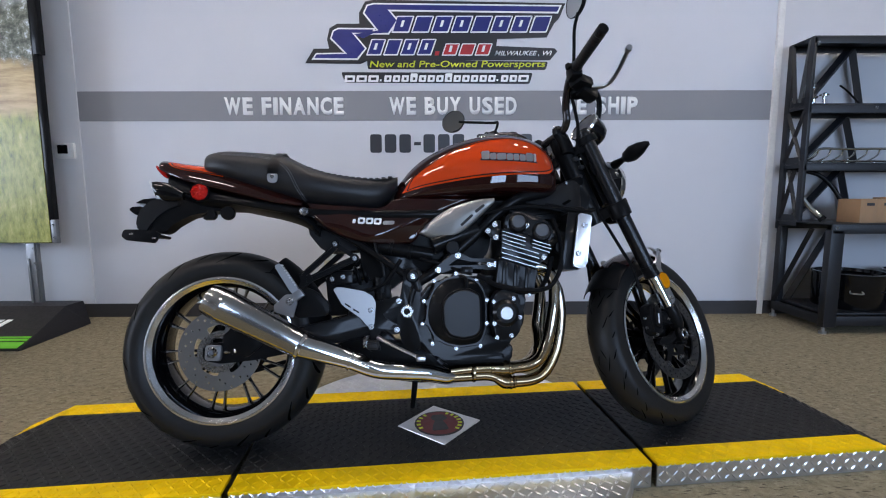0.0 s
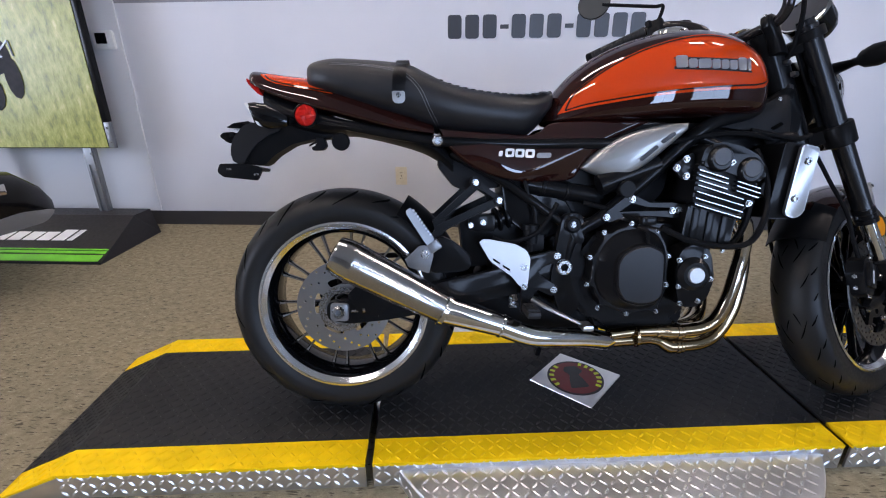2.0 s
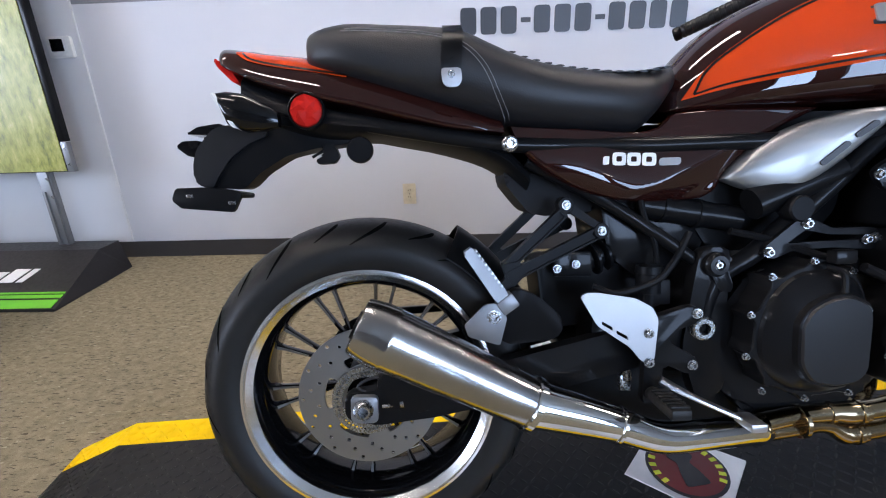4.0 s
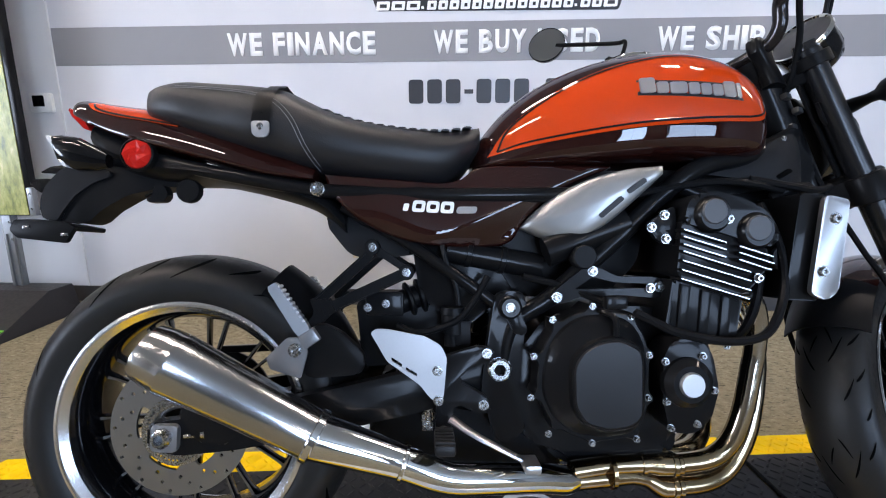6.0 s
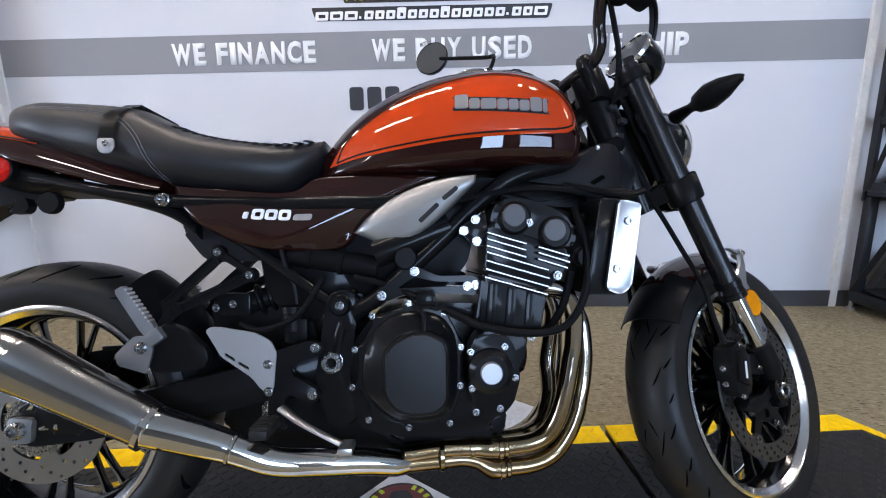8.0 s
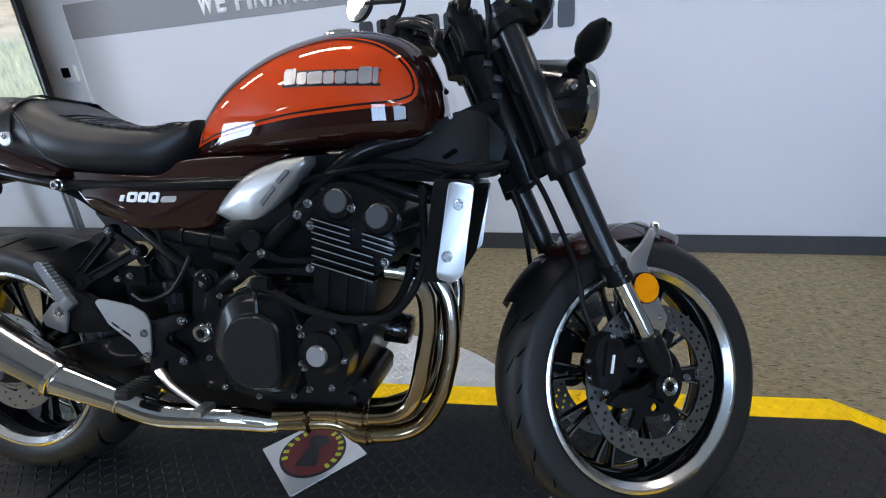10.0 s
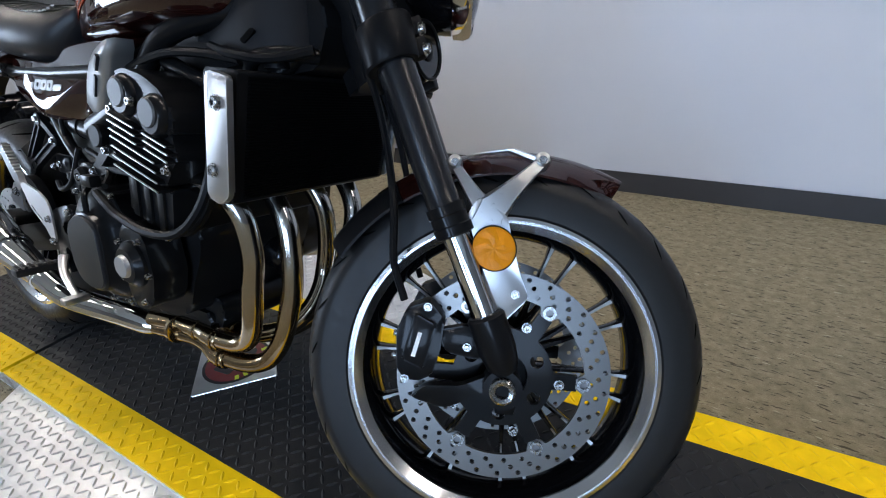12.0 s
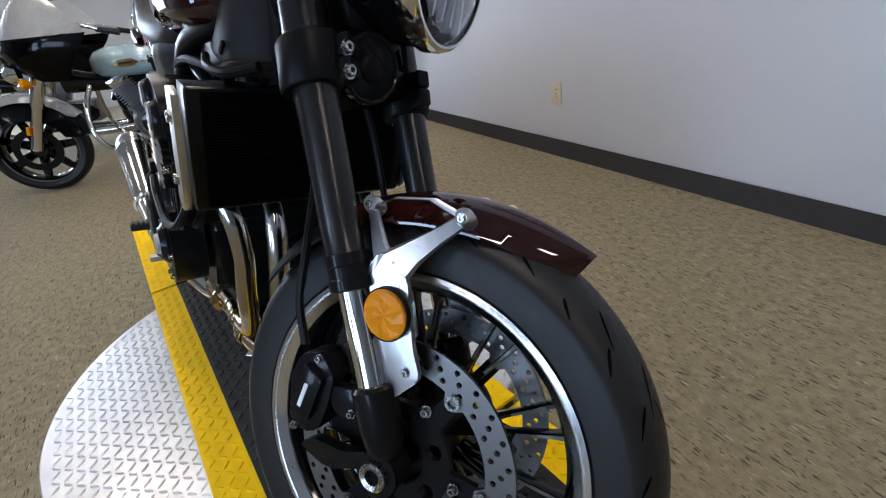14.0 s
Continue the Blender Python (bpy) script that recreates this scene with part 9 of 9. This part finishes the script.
        leg = p("fork_leg", bm, M_CHROME, t, "chrome fork leg")
        bm = bmesh.new()
        stack(bm, (0.02, y * 1.32, 0.42), (0.035, y * 1.32, 0.47), [(0, 0.014), (1, 0.014)], 12)
        p("side_reflector", bm, M_AMBER, leg, "amber reflector")
        bm = bmesh.new()
        stack(bm, (0.13, y * 1.9, 0.735), (0.19, y * 1.9, 0.735), [(0, 0.012), (0.1, 0.030), (0.5, 0.036), (1, 0.020)], 18)
        p("indicator", bm, M_AMBER, t, "amber turn signal")
    # fairing: swept shell, white above and black below
    def shell(name, rows, mat, lab="", thick=0.008):
        bm = bmesh.new()
        rs = [ring(bm, r) for r in rows]
        for q, w in zip(rs, rs[1:]):
            bridge(bm, q, w, False)
        bmesh.ops.solidify(bm, geom=bm.faces[:], thickness=thick)
        return p(name, bm, mat, t, lab)

    def arc(x0, x1, half, z0, z1, n=14):
        row = []
        for i in range(n + 1):
            a = math.pi * i / n
            s = math.sin(a)
            row.append((x1 + (x0 - x1) * s ** 0.7, -half * math.cos(a), z1 + (z0 - z1) * s))
        return row

    shell("fairing", [arc(0.20, 0.42, 0.26, 0.74, 0.72), arc(0.09, 0.48, 0.36, 0.83, 0.80), arc(0.05, 0.60, 0.41, 0.93, 0.93), arc(0.08, 0.64, 0.40, 1.00, 0.985)], M_GLOSSBLACK, "glossy black fairing")
    shell("fairing_top", [arc(0.07, 0.645, 0.405, 1.00, 0.99), arc(0.13, 0.60, 0.385, 1.08, 1.05), arc(0.21, 0.52, 0.34, 1.17, 1.16), arc(0.26, 0.46, 0.27, 1.21, 1.23)], M_BIKEWHITE, "white upper fairing")
    shell("windshield", [arc(0.25, 0.44, 0.27, 1.20, 1.22), arc(0.30, 0.44, 0.24, 1.30, 1.30), arc(0.34, 0.44, 0.18, 1.38, 1.37)], M_TINTED, "smoked windshield", 0.004)
    bm = bmesh.new()
    stack(bm, (0.10, 0, 0.885), (0.04, 0, 0.885), [(0, 0.09), (0.6, 0.105), (0.8, 0.10), (1.0, 0.06)], 32)
    p("headlamp", bm, M_CHROME, t, "chrome-ringed headlamp")
    for y in (-0.2, 0.2):
        bm = bmesh.new()
        stack(bm, (0.15, y, 0.80), (0.07, y, 0.80), [(0, 0.05), (0.6, 0.058), (1.0, 0.03)], 24)
        p("auxiliary_lamp", bm, M_CHROME, t, "chrome auxiliary lamp")
    # tank, seat, bags
    def body(name, sections, mat, lab="", seg=24):
        bm = bmesh.new()
        rings = []
        for x, z, hw, hh, e in sections:
            row = []
            for i in range(seg):
                a = 2 * math.pi * i / seg
                c, s = math.cos(a), math.sin(a)
                row.append((x, hw * math.copysign(abs(c) ** e, c), z + hh * math.copysign(abs(s) ** e, s)))
            rings.append(row)
        loft(bm, rings)
        return p(name, bm, mat, t, lab)

    tank = body("fuel_tank", [(0.52, 0.78, 0.05, 0.05, 1), (0.56, 0.785, 0.11, 0.085, 0.9), (0.66, 0.79, 0.155, 0.105, 0.85), (0.80, 0.785, 0.165, 0.105, 0.85), (0.96, 0.765, 0.14, 0.09, 0.9), (1.06, 0.745, 0.08, 0.06, 1)], M_PALEBLUE, "pale blue fuel tank with gold emblem")
    for y in (-1, 1):
        bm = bmesh.new()
        plate(bm, round_pts([(0.66, 0.775), (0.71, 0.80), (0.79, 0.80), (0.83, 0.775), (0.79, 0.752), (0.71, 0.752)], 0.012), y * 0.158, y * 0.171, 0.003)
        badge = p("emblem", bm, M_COPPER, tank, "gold emblem plate")
        bm = bmesh.new()
        plate(bm, round_pts([(0.70, 0.768), (0.79, 0.768), (0.79, 0.784), (0.70, 0.784)], 0.006), y * 0.170, y * 0.174)
        p("emblem_bar", bm, M_VBLACK, badge)
        bm = bmesh.new()
        tube(bm, [(0.84, y * 0.168, 0.775), (0.95, y * 0.148, 0.768), (1.03, y * 0.104, 0.756)], 0.004, 6)
        p("pinstripe", bm, M_COPPER, tank)
    body("seat", [(1.00, 0.74, 0.10, 0.03, 0.8), (1.08, 0.73, 0.16, 0.05, 0.8), (1.22, 0.72, 0.18, 0.055, 0.8), (1.33, 0.75, 0.17, 0.06, 0.8), (1.40, 0.80, 0.15, 0.055, 0.8), (1.62, 0.82, 0.14, 0.05, 0.8), (1.72, 0.80, 0.09, 0.04, 0.9)], M_SEAT, "black vinyl two-up seat")
    body("frame_spine", [(0.30, 0.72, 0.05, 0.09, 0.9), (0.6, 0.66, 0.06, 0.05, 0.9), (1.0, 0.62, 0.07, 0.05, 0.9), (1.5, 0.60, 0.08, 0.05, 0.9)], M_GLOSSBLACK)
    for y in (-1, 1):
        bm = bmesh.new()
        rings = []
        for x, z, hw, hh in ((1.40, 0.48, 0.04, 0.10), (1.43, 0.475, 0.085, 0.140), (1.60, 0.465, 0.10, 0.150), (1.82, 0.440, 0.095, 0.140), (1.93, 0.400, 0.075, 0.095), (1.99, 0.370, 0.04, 0.045)):
            rings.append([(x, y * 0.33 + hw * math.copysign(abs(math.cos(a)) ** 0.55, math.cos(a)), z + hh * math.copysign(abs(math.sin(a)) ** 0.55, math.sin(a))) for a in (2 * math.pi * i / 28 for i in range(28))])
        loft(bm, rings)
        bag = p("saddlebag", bm, M_GLOSSBLACK, t, "black hard saddlebag with a grey lower panel")
        bm = bmesh.new()
        plate(bm, round_pts([(1.46, 0.37), (1.78, 0.390), (1.95, 0.365), (1.88, 0.315), (1.50, 0.315)], 0.03), y * 0.420, y * 0.436, 0.004)
        p("lower_panel", bm, M_GREYMETAL, bag, "grey lower panel")
        bm = bmesh.new()
        box(bm, (1.70, y * 0.432, 0.515), (0.09, 0.016, 0.05), 0.006)
        p("latch", bm, M_CHROME, bag, "chrome latch")
        bm = bmesh.new()
        tube(bm, [(0.75, y * 0.13, 0.30), (0.95, y * 0.17, 0.20), (1.3, y * 0.19, 0.17), (1.72, y * 0.22, 0.18)], 0.042, 16)
        p("exhaust", bm, M_CHROME, t, "chrome exhaust")
        bm = bmesh.new()
        tube(bm, [(0.47, y * 0.10, 0.66), (0.43, y * 0.22, 0.55), (0.42, y * 0.31, 0.40), (0.47, y * 0.30, 0.27), (0.58, y * 0.12, 0.24)], 0.017, 14)
        p("crash_bar", bm, M_CHROME, t, "chrome crash bar")
        bm = bmesh.new()
        box(bm, (0.72, y * 0.28, 0.26), (0.34, 0.10, 0.022), 0.008)
        p("footboard", bm, M_SATIN, t)
        bm = bmesh.new()
        tube(bm, [(0.42, 0, 0.99), (0.46, y * 0.15, 1.04), (0.60, y * 0.34, 1.03), (0.78, y * 0.40, 0.97)], 0.014, 12)
        p("handlebar", bm, M_CHROME, t, "chrome handlebar")
        bm = bmesh.new()
        rod(bm, (0.70, y * 0.375, 0.995), (0.82, y * 0.41, 0.96), 0.019)
        p("grip", bm, M_RUBBER, t)
    # vee engine: crankcase, two finned barrels, covers
    bm = bmesh.new()
    stack(bm, (0.78, -0.15, 0.36), (0.78, 0.15, 0.36), [(0, 0.10), (0.1, 0.13), (0.5, 0.16), (0.9, 0.13), (1, 0.10)], 28)
    box(bm, (1.0, 0, 0.36), (0.30, 0.26, 0.20), 0.03)
    p("crankcase", bm, M_ENGINEGREY)
    for tilt, lab in ((-24, "finned front barrel"), (24, "finned rear barrel")):
        a = radians(tilt)
        d = Vector((math.sin(a), 0, math.cos(a)))
        for i in range(9):
            q = Vector((0.78, 0, 0.36)) + d * (0.16 + i * 0.018)
            bm = bmesh.new()
            box(bm, (0, 0, 0), (0.17, 0.19, 0.008), 0.002, Matrix.Translation(q) @ Matrix.Rotation(a, 4, "Y"))
            p("cooling_fin", bm, M_ENGINEGREY)
        bm = bmesh.new()
        q = Vector((0.78, 0, 0.36)) + d * 0.24
        box(bm, (0, 0, 0), (0.13, 0.15, 0.22), 0.01, Matrix.Translation(q) @ Matrix.Rotation(a, 4, "Y"))
        p("barrel", bm, M_ENGINEGREY, t, lab)
        bm = bmesh.new()
        q = Vector((0.78, 0, 0.36)) + d * 0.345
        box(bm, (0, 0, 0), (0.15, 0.17, 0.06), 0.02, Matrix.Translation(q) @ Matrix.Rotation(a, 4, "Y"))
        p("rocker_cover", bm, M_CHROME, t, "chrome rocker cover")
    bm = bmesh.new()
    stack(bm, (0.80, -0.10, 0.53), (0.80, -0.19, 0.53), [(0, 0.05), (0.6, 0.06), (1, 0.035)], 24)
    p("horn_cover", bm, M_CHROME, t, "chrome horn cover")
    bm = bmesh.new()
    plate(bm, round_pts([(0.70, 0.30), (0.86, 0.25), (1.14, 0.28), (1.18, 0.38), (1.06, 0.45), (0.82, 0.47), (0.70, 0.42)], 0.05), -0.18, -0.13, 0.012)
    p("primary_cover", bm, M_GLOSSBLACK)
    bm = bmesh.new()
    tube(bm, [(0.95, -0.14, 0.24), (0.98, -0.26, 0.10), (0.98, -0.34, 0.008)], 0.012, 10)
    p("side_stand", bm, M_SATIN)
    return t


tourer = touring_bike(pose(-3.05, 0.685, 0, 0, 0, 83.5), "black touring motorcycle with white fairing top and pale blue tank")
second = copy_thing(tourer, pose(-4.75, -0.15, 0, 0, 0, 80.0))
tagged(second, "black and white touring motorcycle parked beyond the other one", "motorcycle", "parked tourers")
